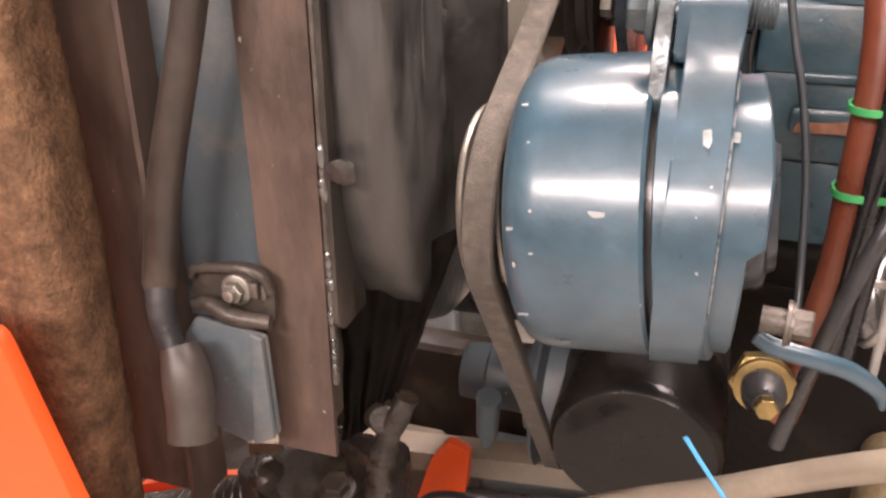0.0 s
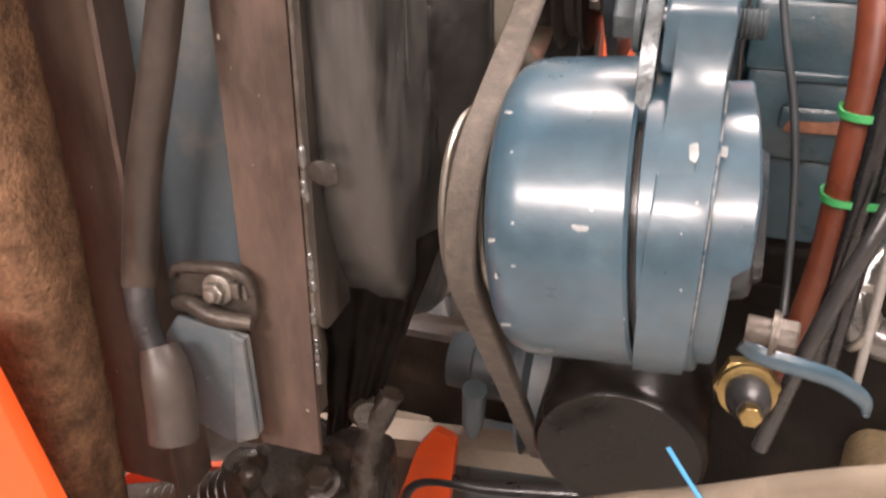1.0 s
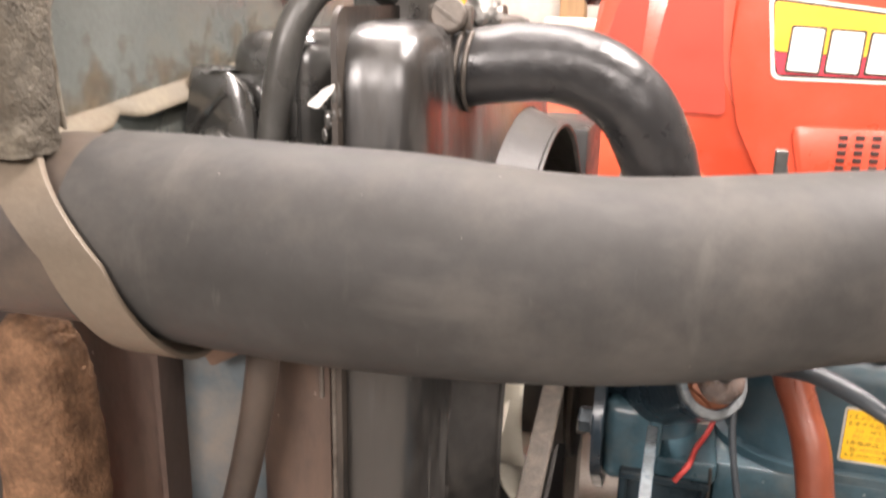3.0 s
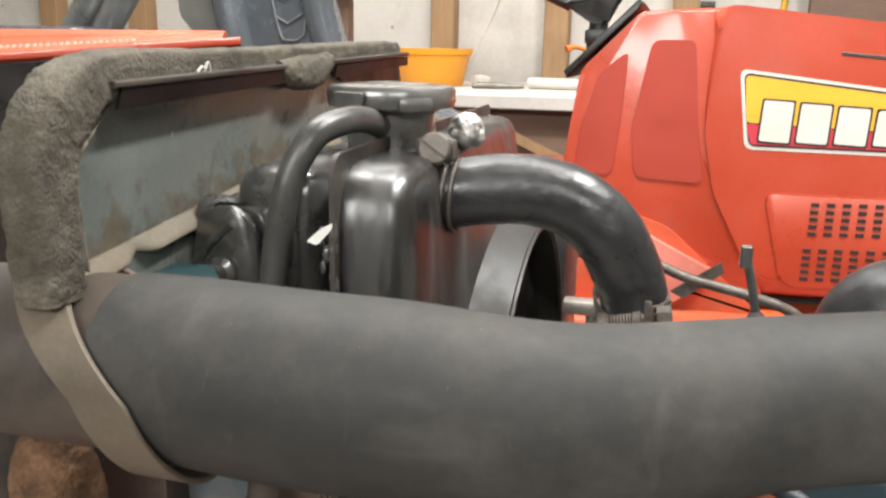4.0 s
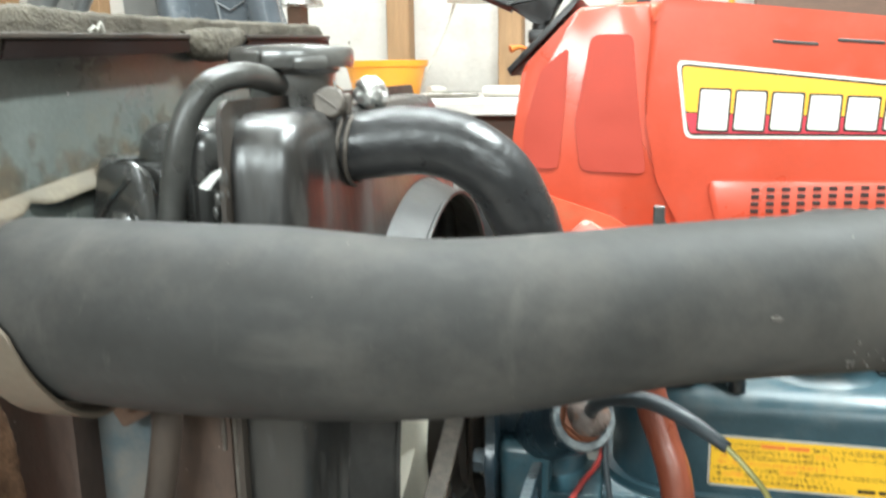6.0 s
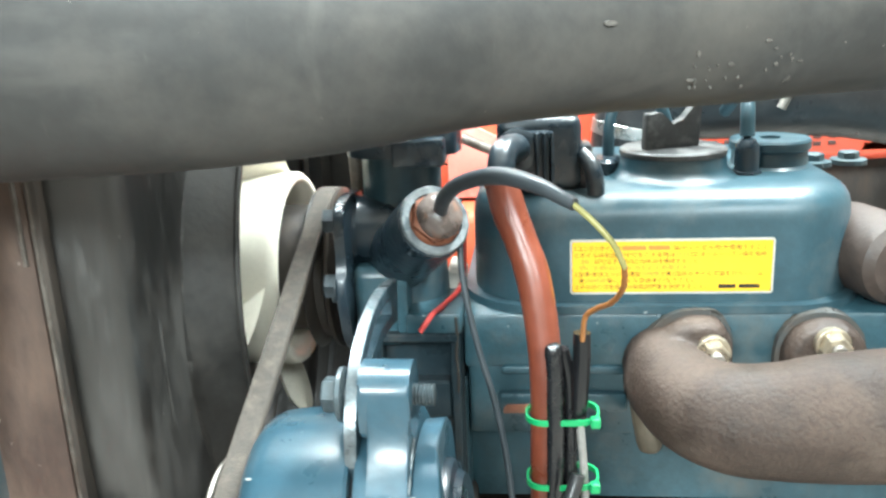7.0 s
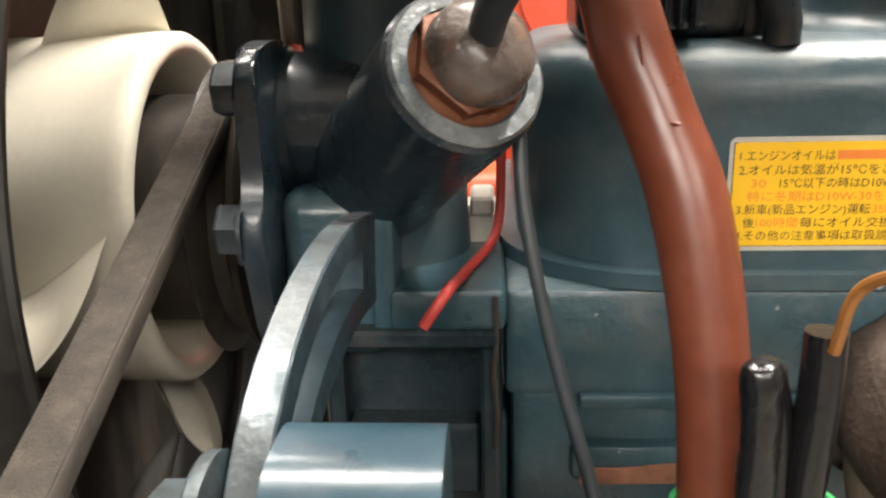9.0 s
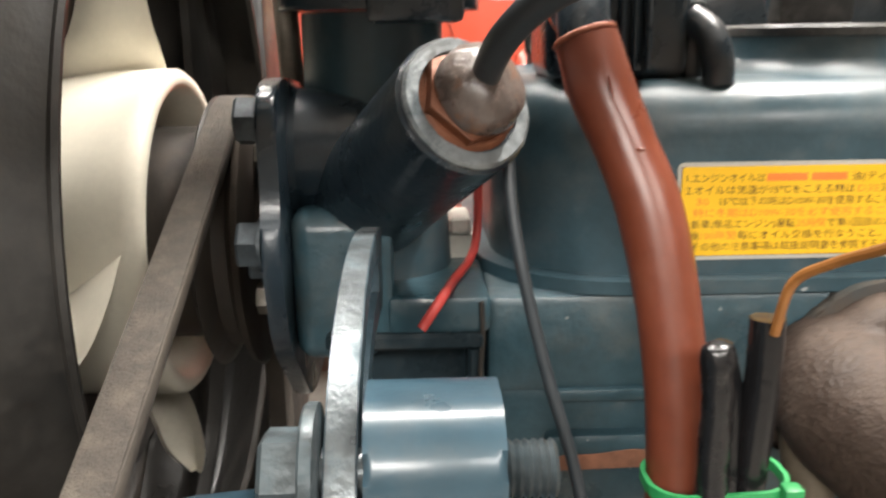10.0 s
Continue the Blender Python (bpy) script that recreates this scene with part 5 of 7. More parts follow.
box(bm, (-0.1075, 0.3735, 1.0305), (-0.0860, 0.3775, 1.0420), 0.0015, 2)
lathe(bm, (-0.0970, 0.3730, 1.0365), (0.15, -1, 0.35), [(0, 0.0084), (0.003, 0.0086), (0.0045, 0.0074), (0.0046, 0.001)], 28)
box(bm, (-0.1040, 0.3672, 1.0373), (-0.0900, 0.3690, 1.0387), 0.0, 1, turn=(0, 35, 0))
part("clamp_screw", bm, GRIMY_STEEL, clamp)
bm = B()
u0 = Vector((0.0035, 0.4085, 0.958))
dirn = Vector((0.004, 0.016, -0.022)).normalized()
side = dirn.cross(X).normalized()
for k, spread in ((-0.0042, 0.0004), (0.0034, -0.0004)):
    loop_ = [u0 + dirn * k + (X * math.sin(radians(g)) + side * math.cos(radians(g))) * (0.0191 + spread * math.cos(radians(2 * g))) for g in range(0, 361, 12)]
    tube(bm, loop_, 0.0011, 8, 2)
tube(bm, [(0.0120, 0.3880, 0.9600), (0.0180, 0.3920, 0.9595), (0.0235, 0.3990, 0.9610)], 0.0012, 8, 4)
clamp2 = part("screw_clamp", bm, GRIMY_STEEL, upper, "grey wire clamp with a threaded bolt")
bm = B()
CB = Vector((1, 0, 0.20)).normalized()
C0 = Vector((-0.0170, 0.3760, 0.9500))
lathe(bm, C0, CB, [(0, 0.0022), (0.0004, 0.0030), (0.0070, 0.0030), (0.0072, 0.0020)], 16)
lathe(bm, C0 + CB * 0.0062, CB, [(0, 0.0040), (0.0006, 0.0064), (0.0030, 0.0066), (0.0050, 0.0058), (0.0060, 0.0046)], 22)
thread(bm, C0 + CB * 0.0110, CB, 0.0054, 0.0125, 0.0014, 20)
lathe(bm, C0 + CB * 0.0235, CB, [(0, 0.0040), (0.0005, 0.0056), (0.0045, 0.0056), (0.0050, 0.0036)], 20)
thread(bm, C0 + CB * 0.0280, CB, 0.0040, 0.0080, 0.0014, 16)
hexagon(bm, C0 + CB * 0.0362, CB, 0.0125, 0.0068, 10)
part("clamp_bolt", bm, GRIMY_STEEL, clamp2)
bm = B()
prism(bm, round_poly([(-0.0018, -0.0125), (0.0030, -0.0125), (0.0020, 0.0060), (0.0008, 0.0115), (-0.0026, 0.0115), (-0.0026, 0.0050)], 0.0010, 3), (0.0140, 0.3715, 0.9570), X, Z, 0.0022, 0.0006)
tube(bm, [(-0.0100, 0.3800, 0.9530), (0.0010, 0.3790, 0.9565), (0.0120, 0.3790, 0.9575)], 0.0017, 10, 4)
part("clamp_ear", bm, GRIMY_STEEL, clamp2)

drain = thing("overflow_hose", "dusty brown-black overflow hose with a flattened tip", "hose", (-0.19, 0.28, 0.70))
bm = B()
tube(bm, [(-0.1575, 0.3060, 0.958), (-0.1545, 0.292, 0.935), (-0.1480, 0.282, 0.910), (-0.1535, 0.280, 0.868), (-0.1680, 0.280, 0.812), (-0.1885, 0.280, 0.747), (-0.1975, 0.280, 0.708), (-0.2010, 0.280, 0.692)], [0.0075, 0.0075, 0.0072, 0.0070, 0.0070, 0.0076, 0.0078, 0.0078], 20)
part("hose_body", bm, HOSE_BROWN, drain)
bm = B()
tube(bm, [(-0.2005, 0.279, 0.694), (-0.1970, 0.274, 0.676), (-0.1900, 0.270, 0.660)], [0.0066, 0.0064, 0.0056], 18)
part("hose_end", bm, RUBBER_CLEAN, drain)
bm = B()
tube(bm, [(-0.1850, 0.266, 0.670), (-0.1800, 0.262, 0.659), (-0.1770, 0.258, 0.643), (-0.1755, 0.254, 0.630)], [0.0085, 0.0108, 0.0112, 0.0110], 20, 6)
part("tip", bm, mat("worn_grey_brown_metal", (0.046, 0.037, 0.031), 0.50, metal=0.1, var=0.25, scale=35, bump=0.05), drain, "grey-brown metal end sleeve")

breather_hose = thing("breather_hose", "orange-brown vinyl breather hose with a small dent", "hose", (0.085, 0.365, 0.70))
bm = B()
HOSE_O = [(0.0695, 0.3905, 0.8870), (0.0730, 0.3865, 0.8745), (0.0785, 0.3815, 0.8605), (0.0845, 0.3755, 0.8430), (0.0890, 0.3680, 0.8150), (0.0905, 0.3620, 0.7850), (0.0900, 0.3590, 0.7500), (0.0895, 0.3590, 0.7100), (0.0860, 0.3620, 0.670), (0.080, 0.37, 0.62)]
tube(bm, HOSE_O, [0.0084, 0.0088, 0.0083, 0.0087, 0.0083, 0.0080, 0.0080, 0.0080, 0.0080, 0.0080], 32, 10)
part("hose_body", bm, TUBE_ORANGE, breather_hose)
bm = B()
ring(bm, (0.0692, 0.3909, 0.8872), (-0.27, 0.30, 0.92), 0.0072, 0.0087, 0.0016, 32, 0.0005)
part("cut_end", bm, mat("fresh_cut_vinyl", (0.27, 0.085, 0.045), 0.5, var=0.2, scale=90, bump=0.05), breather_hose, "paler cut end of the hose")
for p0, p1, width, material in (((0.0727, 0.3777, 0.8785), (0.0737, 0.3768, 0.8720), 0.00045, TUBE_ORANGE), ((0.0790, 0.3720, 0.8610), (0.0812, 0.3714, 0.8606), 0.0004, TUBE_ORANGE),):
    bm = B()
    a, b = Vector(p0), Vector(p1)
    tube(bm, [a, a.lerp(b, 0.5), b], [0.0002, width, 0.0002], 8, 5)
    part("crease", bm, material, breather_hose)

# ---------------------------------------------------------------- wiring
wire = thing("sender_wire", "black sheathed wire turning into a yellow and amber lead", "wire", (0.08, 0.36, 0.83))
bm = B()
tube(bm, [(0.0400, 0.3700, 0.8770), (0.0440, 0.3560, 0.8880), (0.0535, 0.3420, 0.8975), (0.0700, 0.3265, 0.9035), (0.0860, 0.3110, 0.9025), (0.1014, 0.2990, 0.8965)], [0.0036, 0.0037, 0.0037, 0.0039, 0.0036, 0.0026], 20)
part("sheath", bm, WIRE_GREY, wire)
bm = B()
tube(bm, [(0.1008, 0.2994, 0.8968), (0.1085, 0.2945, 0.8905), (0.1160, 0.2920, 0.8820), (0.1205, 0.2945, 0.8720)], 0.00125, 10)
part("lead", bm, WIRE_YELLOW, wire)
bm = B()
tube(bm, [(0.1205, 0.2945, 0.8720), (0.1210, 0.3030, 0.8610), (0.1180, 0.3180, 0.8495), (0.1130, 0.3340, 0.8410), (0.1085, 0.3435, 0.8335), (0.1072, 0.3475, 0.8200)], 0.00125, 10)
part("lead", bm, WIRE_AMBER, wire)
loom = thing("wiring_loom", "bundle of black sleeves and a pale wire tied to the hose", "wires", (0.1, 0.35, 0.70))
bm = B()
tube(bm, [(0.0935, 0.3465, 0.8188), (0.0936, 0.3465, 0.8175), (0.0940, 0.3465, 0.8130), (0.0945, 0.3465, 0.800), (0.0945, 0.3465, 0.770), (0.0940, 0.3475, 0.730), (0.092, 0.352, 0.66)], [0.0022, 0.0042, 0.0047, 0.0044, 0.0046, 0.0046, 0.0046], 24, 8, (1.0, 0.85))
rough_up(bm, 0.004, 0.0005)
part("sleeve", bm, SLEEVE, loom)
bm = B()
tube(bm, [(0.0975, 0.3550, 0.8130), (0.1010, 0.3550, 0.798), (0.1020, 0.3540, 0.780), (0.1015, 0.3540, 0.74), (0.099, 0.356, 0.66)], 0.0038, 14)
part("sleeve", bm, SLEEVE, loom)
bm = B()
tube(bm, [(0.1073, 0.3520, 0.8225), (0.1072, 0.3518, 0.808), (0.1062, 0.3512, 0.790), (0.1058, 0.3510, 0.774)], [0.0042, 0.0043, 0.0042, 0.0036], 16)
part("sleeve", bm, SLEEVE, loom)
bm = B()
tube(bm, [(0.1060, 0.3495, 0.779), (0.1075, 0.3485, 0.762), (0.1085, 0.3485, 0.745), (0.1105, 0.351, 0.70), (0.112, 0.356, 0.65)], 0.0021, 12)
part("pale_wire", bm, mat("pale_wire_insulation", (0.24, 0.23, 0.215), 0.4, var=0.25, bump=0.02), loom, "pale grey insulated wire")


def cable_tie(z, tilt):
    t = thing("cable_tie", "bright green nylon cable tie round hose and wires", "cable tie", (0.1, 0.354, z), "green cable ties")
    bm = B()
    outline = round_rect(-0.0195, -0.0125, 0.0165, 0.0105, 0.0095, 8)
    inner = round_rect(-0.0183, -0.0113, 0.0153, 0.0093, 0.0085, 8)
    lo, hi = -0.0014, 0.0014
    q = [[bm.verts.new((0.0995 + a, 0.3560 + b, z + h + tilt * a)) for a, b in o] for o, h in ((outline, lo), (outline, hi), (inner, hi), (inner, lo))]
    for i in range(4):
        r0, r1 = q[i], q[(i + 1) % 4]
        for k in range(len(r0)):
            bm.faces.new((r0[k], r0[(k + 1) % len(r0)], r1[(k + 1) % len(r0)], r1[k]))
    part("band", bm, GREEN_TIE, t)
    bm = B()
    box(bm, (0.1110, 0.3415, z - 0.0022 + tilt * 0.013), (0.1158, 0.3465, z + 0.0028 + tilt * 0.013), 0.0009, 2)
    part("buckle", bm, GREEN_TIE, t)


cable_tie(0.7790, 0.03)
cable_tie(0.7440, 0.03)
bm = B()
tube(bm, [(0.0475, 0.3905, 0.880), (0.0480, 0.3835, 0.8600), (0.0490, 0.3790, 0.8430), (0.0525, 0.3750, 0.8230), (0.0580, 0.3720, 0.8000), (0.0650, 0.3680, 0.7750), (0.0705, 0.3620, 0.745), (0.074, 0.354, 0.71), (0.075, 0.345, 0.69)], 0.0017, 14)
tagged(part("grey_cable", bm, WIRE_GREY), "dark grey sheathed cable running down beside the engine", "cable")
bm = B()
tube(bm, [(0.0448, 0.445, 0.8445), (0.0433, 0.44, 0.8196), (0.0347, 0.415, 0.8146), (0.0310, 0.3925, 0.8170), (0.0245, 0.3885, 0.8085)], 0.0015, 12)
tagged(part("red_wire", bm, RED_WIRE), "short loose red wire with a cut end", "wire")
bm = B()
tube(bm, [(0.105, 0.338, 0.755), (0.098, 0.331, 0.735), (0.0905, 0.329, 0.709), (0.083, 0.329, 0.676), (0.075, 0.33, 0.63)], 0.0036, 12)
tagged(part("black_cable", bm, RUBBER_CLEAN), "black rubber cable hanging beside the hose", "cable")

# ---------------------------------------------------------------- below the alternator
flt = thing("oil_filter", "dusty black spin-on oil filter below the alternator", "oil filter", (0.02, 0.33, 0.60))
bm = B()
d = Vector((0.0, -1, -0.16)).normalized()
lathe(bm, (0.0145, 0.4185, 0.6326), d, [(0, 0.036), (0.012, 0.0400), (0.092, 0.0405), (0.0965, 0.0398), (0.0990, 0.0375), (0.0985, 0.0350), (0.0995, 0.0300), (0.1005, 0.006)], 56)
part("canister", bm, FILTER_BLACK, flt)
bm = B()
ring(bm, Vector((0.0145, 0.4185, 0.6326)) + d * 0.045, d, 0.0395, 0.0412, 0.004, 56, 0.0008)
part("seam", bm, FILTER_BLACK, flt)
bm = B()
box(bm, (-0.010, 0.36, 0.655), (0.050, 0.43, 0.700), 0.006, 3)
part("filter_head", bm, BLACK_DULL, flt)
sw = thing("oil_pressure_switch", "black and brass oil pressure switch", "switch", (0.065, 0.32, 0.66))
d = Vector((0.03, -1.0, 0.12)).normalized()
c = Vector((0.0630, 0.3200, 0.6700))
bm = B()
hexagon(bm, c, d, 0.0230, 0.007, 8)
lathe(bm, c + d * 0.007, d, [(0, 0.0118), (0.003, 0.0118), (0.0035, 0.010)], 28)
part("hex_body", bm, BRASS, sw, "brass hexagon body")
bm = B()
lathe(bm, c + d * 0.010, d, [(0, 0.0088), (0.008, 0.0088), (0.012, 0.0060), (0.016, 0.0050)], 24)
part("boot", bm, RUBBER_CLEAN, sw)
bm = B()
hexagon(bm, c + d * 0.026, d, 0.008, 0.005, 0)
part("terminal", bm, BRASS, sw)
bm = B()
tube(bm, [(0.0565, 0.300, 0.7000), (0.0640, 0.299, 0.6965), (0.0780, 0.300, 0.6935), (0.0930, 0.304, 0.6880), (0.1050, 0.309, 0.6780), (0.1085, 0.312, 0.6690)], [0.0042, 0.0050, 0.0052, 0.0050, 0.0040, 0.0018], 16, 8, (0.8, 0.5))
tagged(part("blue_lever", bm, BLUE_ALT), "curved flat lever with chipped blue paint", "lever")
bm = B()
tube(bm, [(-0.060, 0.2970, 0.566), (0.0055, 0.2755, 0.622), (0.050, 0.2560, 0.6585), (0.0945, 0.2374, 0.6950), (0.140, 0.2190, 0.7230), (0.20, 0.20, 0.750)], 0.0052, 18)
tagged(part("control_rod", bm, GREY_BAR), "grey-brown steel control rod crossing below the alternator", "rod")
bm = B()
tube(bm, [(0.0350, 0.252, 0.6815), (0.0430, 0.251, 0.6705), (0.0520, 0.250, 0.6590), (0.0600, 0.250, 0.6490)], 0.0009, 8, 4, (1, 0.5))
tagged(part("blue_tie_tail", bm, BLUE_TIE), "light blue nylon cable tie tail", "cable tie")
# frame castings and lower clutter
frame_ = thing("tractor_frame", "grimy orange and black front frame under the engine", "tractor frame", (0.0, 0.45, 0.2))
bm = B()
box(bm, (-0.60, 0.33, 0.30), (0.60, 0.38, 0.47), 0.006)
box(bm, (-0.60, 0.60, 0.30), (0.60, 0.65, 0.47), 0.006)
box(bm, (-0.60, 0.33, 0.28), (-0.26, 0.65, 0.36), 0.006)
part("side_rail", bm, GREASE, frame_)
bm = B()
prism(bm, round_poly([(-0.175, 0.33), (-0.118, 0.33), (-0.109, 0.447), (-0.106, 0.479), (-0.123, 0.486), (-0.136, 0.466), (-0.150, 0.418)], 0.004, 2), (0, 0.476, 0), X, Z, 0.01, 0.002)
part("bracket", bm, ORANGE_NEAR, frame_, "bright orange bracket")
for x0 in (-0.55, 0.55):
    bm = B()
    box(bm, (x0 - 0.04, 0.36, 0.0), (x0 + 0.04, 0.62, 0.31), 0.01)
    part("stand", bm, BLACK_DULL, frame_)
bm = B()
prism(bm, round_poly([(-0.75, 0.36), (-0.118, 0.36), (-0.1870, 0.602), (-0.2140, 0.708), (-0.75, 0.72)], 0.006, 3), (0, 0.208, 0), X, Z, 0.008, 0.002)
box(bm, (-0.60, 0.20, 0.34), (-0.30, 0.34, 0.40), 0.004)
part("side_plate", bm, ORANGE_NEAR, frame_, "bright orange painted front side plate")
mount = thing("radiator_mount", "greasy cast radiator mount with a bolt", "bracket", (-0.14, 0.34, 0.47))
bm = B()
box(bm, (-0.188, 0.315, 0.47), (-0.118, 0.39, 0.548), 0.012, 3)
lathe(bm, (-0.160, 0.335, 0.535), (0.05, -0.3, 1), [(0, 0.037), (0.008, 0.0355), (0.013, 0.031), (0.016, 0.022), (0.020, 0.020)], 32)
lathe(bm, (-0.186, 0.325, 0.548), (-0.3, -0.5, 1), [(0, 0.013), (0.010, 0.0115), (0.014, 0.007)], 20)
lathe(bm, (-0.121, 0.35, 0.594), (0.3, -1, 0.3), [(0, 0.011), (0.014, 0.0095), (0.018, 0.007)], 20)
tube(bm, [(-0.1050, 0.342, 0.610), (-0.1120, 0.338, 0.592), (-0.1180, 0.335, 0.570), (-0.1220, 0.335, 0.545)], [0.007, 0.0065, 0.007, 0.009], 14, 6)
rough_up(bm, 0.010, 0.0022)
rough_up(bm, 0.004, 0.0010, 4)
part("casting", bm, mat("greasy_tan_grey_casting", (0.020, 0.0155, 0.011), 0.30, var=0.45, scale=45, bump=0.4, fine=260, dust=(0.014, 0.010, 0.007), dust_low=0.46, dust_high=0.62, dust_scale=50), mount)
bm = B()
lathe(bm, (-0.1386, 0.321, 0.556), (0, -0.4, 1), [(0, 0.0105), (0.002, 0.0105), (0.003, 0.009)], 24)
hexagon(bm, (-0.1386, 0.3200, 0.5585), (0, -0.4, 1), 0.013, 0.007, 10)
part("bolt", bm, GREASE, mount)
bm = B()
pts = [(-0.275, 0.325, 0.497), (-0.2415, 0.318, 0.5152), (-0.2084, 0.318, 0.5320), (-0.182, 0.322, 0.5450)]
tube(bm, pts, 0.0128, 22)
lower = thing("lower_hose", "ribbed black lower radiator hose", "hose", (-0.20, 0.32, 0.51))
part("hose_body", bm, GREASE, lower)
for k in range(14):
    bm = B()
    ring(bm, curve_points(pts, 5)[k], (0.9, -0.05, 0.46), 0.0120, 0.0132, 0.0032, 22, 0.0006)
    part("rib", bm, GREASE, lower)
bm = B()
prism(bm, round_poly([(-0.30, 0.470), (-0.200, 0.500), (-0.196, 0.530), (-0.264, 0.509), (-0.30, 0.494)], 0.004, 2), (0, 0.356, 0), X, Z, 0.006, 0.001)
part("cross_plate", bm, ORANGE_DIRTY, frame_, "dull orange plate under the hose")
low = thing("front_casting", "grey-blue lower front engine casting", "casting", (-0.07, 0.48, 0.45))
bm = B()
lathe(bm, (-0.0870, 0.440, 0.512), (0.1, -0.3, 1), [(0, 0.004), (0.005, 0.0050), (0.012, 0.0050), (0.013, 0.0072), (0.050, 0.0080)], 20)
part("pillar", bm, BLUE_PANEL, low)
# added dark backing that hides the bright floor behind the gap
bm = B()
box(bm, (-0.32, 0.565, 0.28), (0.06, 0.590, 0.50), 0.004, 1)
part("gap_backing", bm, GREASE, low)
bm = B()
prism(bm, [(-0.30, 0.420), (-0.190, 0.440), (-0.109, 0.4480), (0.03, 0.462), (0.03, 0.482), (-0.049, 0.4730), (-0.109, 0.4655), (-0.190, 0.4570), (-0.30, 0.436)], (0, 0.503, 0), X, Z, 0.025, 0.002)
part("cross_beam", bm, GREY_BAR, frame_, "pale dusty cross beam")
bm = B()
box(bm, (-0.1125, 0.515, 0.33), (0.05, 0.555, 0.438), 0.004, 1)
part("front_plate", bm, BLUE_PANEL, frame_)
bm = B()
box(bm, (-0.215, 0.512, 0.33), (-0.150, 0.55, 0.432), 0.004, 1)
part("front_plate", bm, STRAP, frame_)
bm = B()
tube(bm, [(-0.150, 0.47, 0.36), (-0.148, 0.47, 0.405), (-0.140, 0.47, 0.428), (-0.120, 0.47, 0.438), (-0.080, 0.47, 0.440), (0.0, 0.475, 0.452)], 0.0055, 14)
tagged(part("fuel_line", bm, RUBBER_CLEAN), "bent black rubber fuel line under the pulley", "pipe")
bm = B()
tube(bm, [(0.112, 0.378, 0.712), (0.106, 0.372, 0.702), (0.1055, 0.365, 0.690), (0.113, 0.362, 0.678), (0.15, 0.362, 0.672)], 0.0095, 22)
duct = thing("side_pipe", "glossy dark pipe bend with two clamp bands", "pipe", (0.12, 0.40, 0.66))
part("pipe_bend", bm, BLACK_GLOSS, duct)
for q, ax_ in (((0.1060, 0.3690, 0.695), (0.0, 0.4, 1)), ((0.1120, 0.3620, 0.6785), (-1, 0.1, 0.5))):
    bm = B()
    ring(bm, q, ax_, 0.0092, 0.0110, 0.004, 28)
    part("clamp_band", bm, STEEL_DULL, duct)
bm = B()
box(bm, (0.130, 0.385, 0.44), (0.235, 0.43, 0.590), 0.012, 4)
rough_up(bm, 0.012, 0.003)
tagged(part("pump_casting", bm, mat("greasy_tan_casting", (0.20, 0.15, 0.085), 0.5, var=0.4, scale=30, bump=0.3, dust=(0.05, 0.035, 0.02), dust_low=0.45, dust_high=0.7)), "greasy tan cast pump body low on the engine", "casting")
bm = B()
gus = [[Vector((-0.132, 0.328, 0.676)).lerp(Vector((-0.0750, 0.345, 0.712)), u).lerp(Vector((-0.1400, 0.332, 0.580)).lerp(Vector((-0.1170, 0.345, 0.590)), u), v) for u in [k / 24 for k in range(25)]] for v in [k / 30 for k in range(31)]]
vs = [[bm.verts.new(p + Vector((0, -0.0012 * math.sin(22 * (k / 24 - 0.1 * r / 30)) - 0.004 * noise.noise(p * 45), 0))) for k, p in enumerate(row)] for r, row in enumerate(gus)]
for a, b in zip(vs, vs[1:]):
    for k in range(24):
        bm.faces.new((a[k], a[k + 1], b[k + 1], b[k]))
bmesh.ops.solidify(bm, geom=bm.faces[:], thickness=0.002)
part("gusset", bm, SHADED_GREASE, shroud, "greasy creased lower gusset", 60)

# ---------------------------------------------------------------- baffle with foam edge
baf = thing("radiator_baffle", "grey-green sheet steel baffle with crumbling foam edging", "baffle", (-0.22, 0.46, 0.60))
bm = B()
prism(bm, round_poly([(0.238, 0.976), (0.2414, 1.0496), (0.2617, 1.0708), (0.6407, 1.0818), (0.661, 1.0542), (0.661, 0.64), (0.318, 0.64), (0.318, 0.976)], 0.004, 2), (-0.2120, 0, 0), Y, Z, 0.0025)
part("plate", bm, BAFFLE, baf)
for y0, y1 in ((0.258, 0.4126), (0.4843, 0.6407)):
    bm = B()
    z0, z1 = 1.0685 + 0.029 * (y0 - 0.258), 1.0685 + 0.029 * (y1 - 0.258)
    prism(bm, [(y0, z0), (y1, z1), (y1, z1 + 0.0028), (y0, z0 + 0.0028)], (-0.2120, 0, 0), Y, Z, 0.0155, 0.0006)
    part("folded_lip", bm, BLACK_DULL, baf)
    # dark strip that stands for the shadow under the lip
    bm = B()
    prism(bm, [(y0 + 0.002, z0 - 0.0085), (y1, z1 - 0.0075), (y1, z1 - 0.0004), (y0 + 0.006, z0 - 0.0004)], (-0.1990, 0, 0), Y, Z, 0.0012)
    part("lip_shade_strip", bm, mat("lip_shade_maroon", (0.0085, 0.0050, 0.0045), 0.45, spec=0.25, var=0.4, scale=30, bump=0.06), baf)
bm = B()
ledge_rows = []
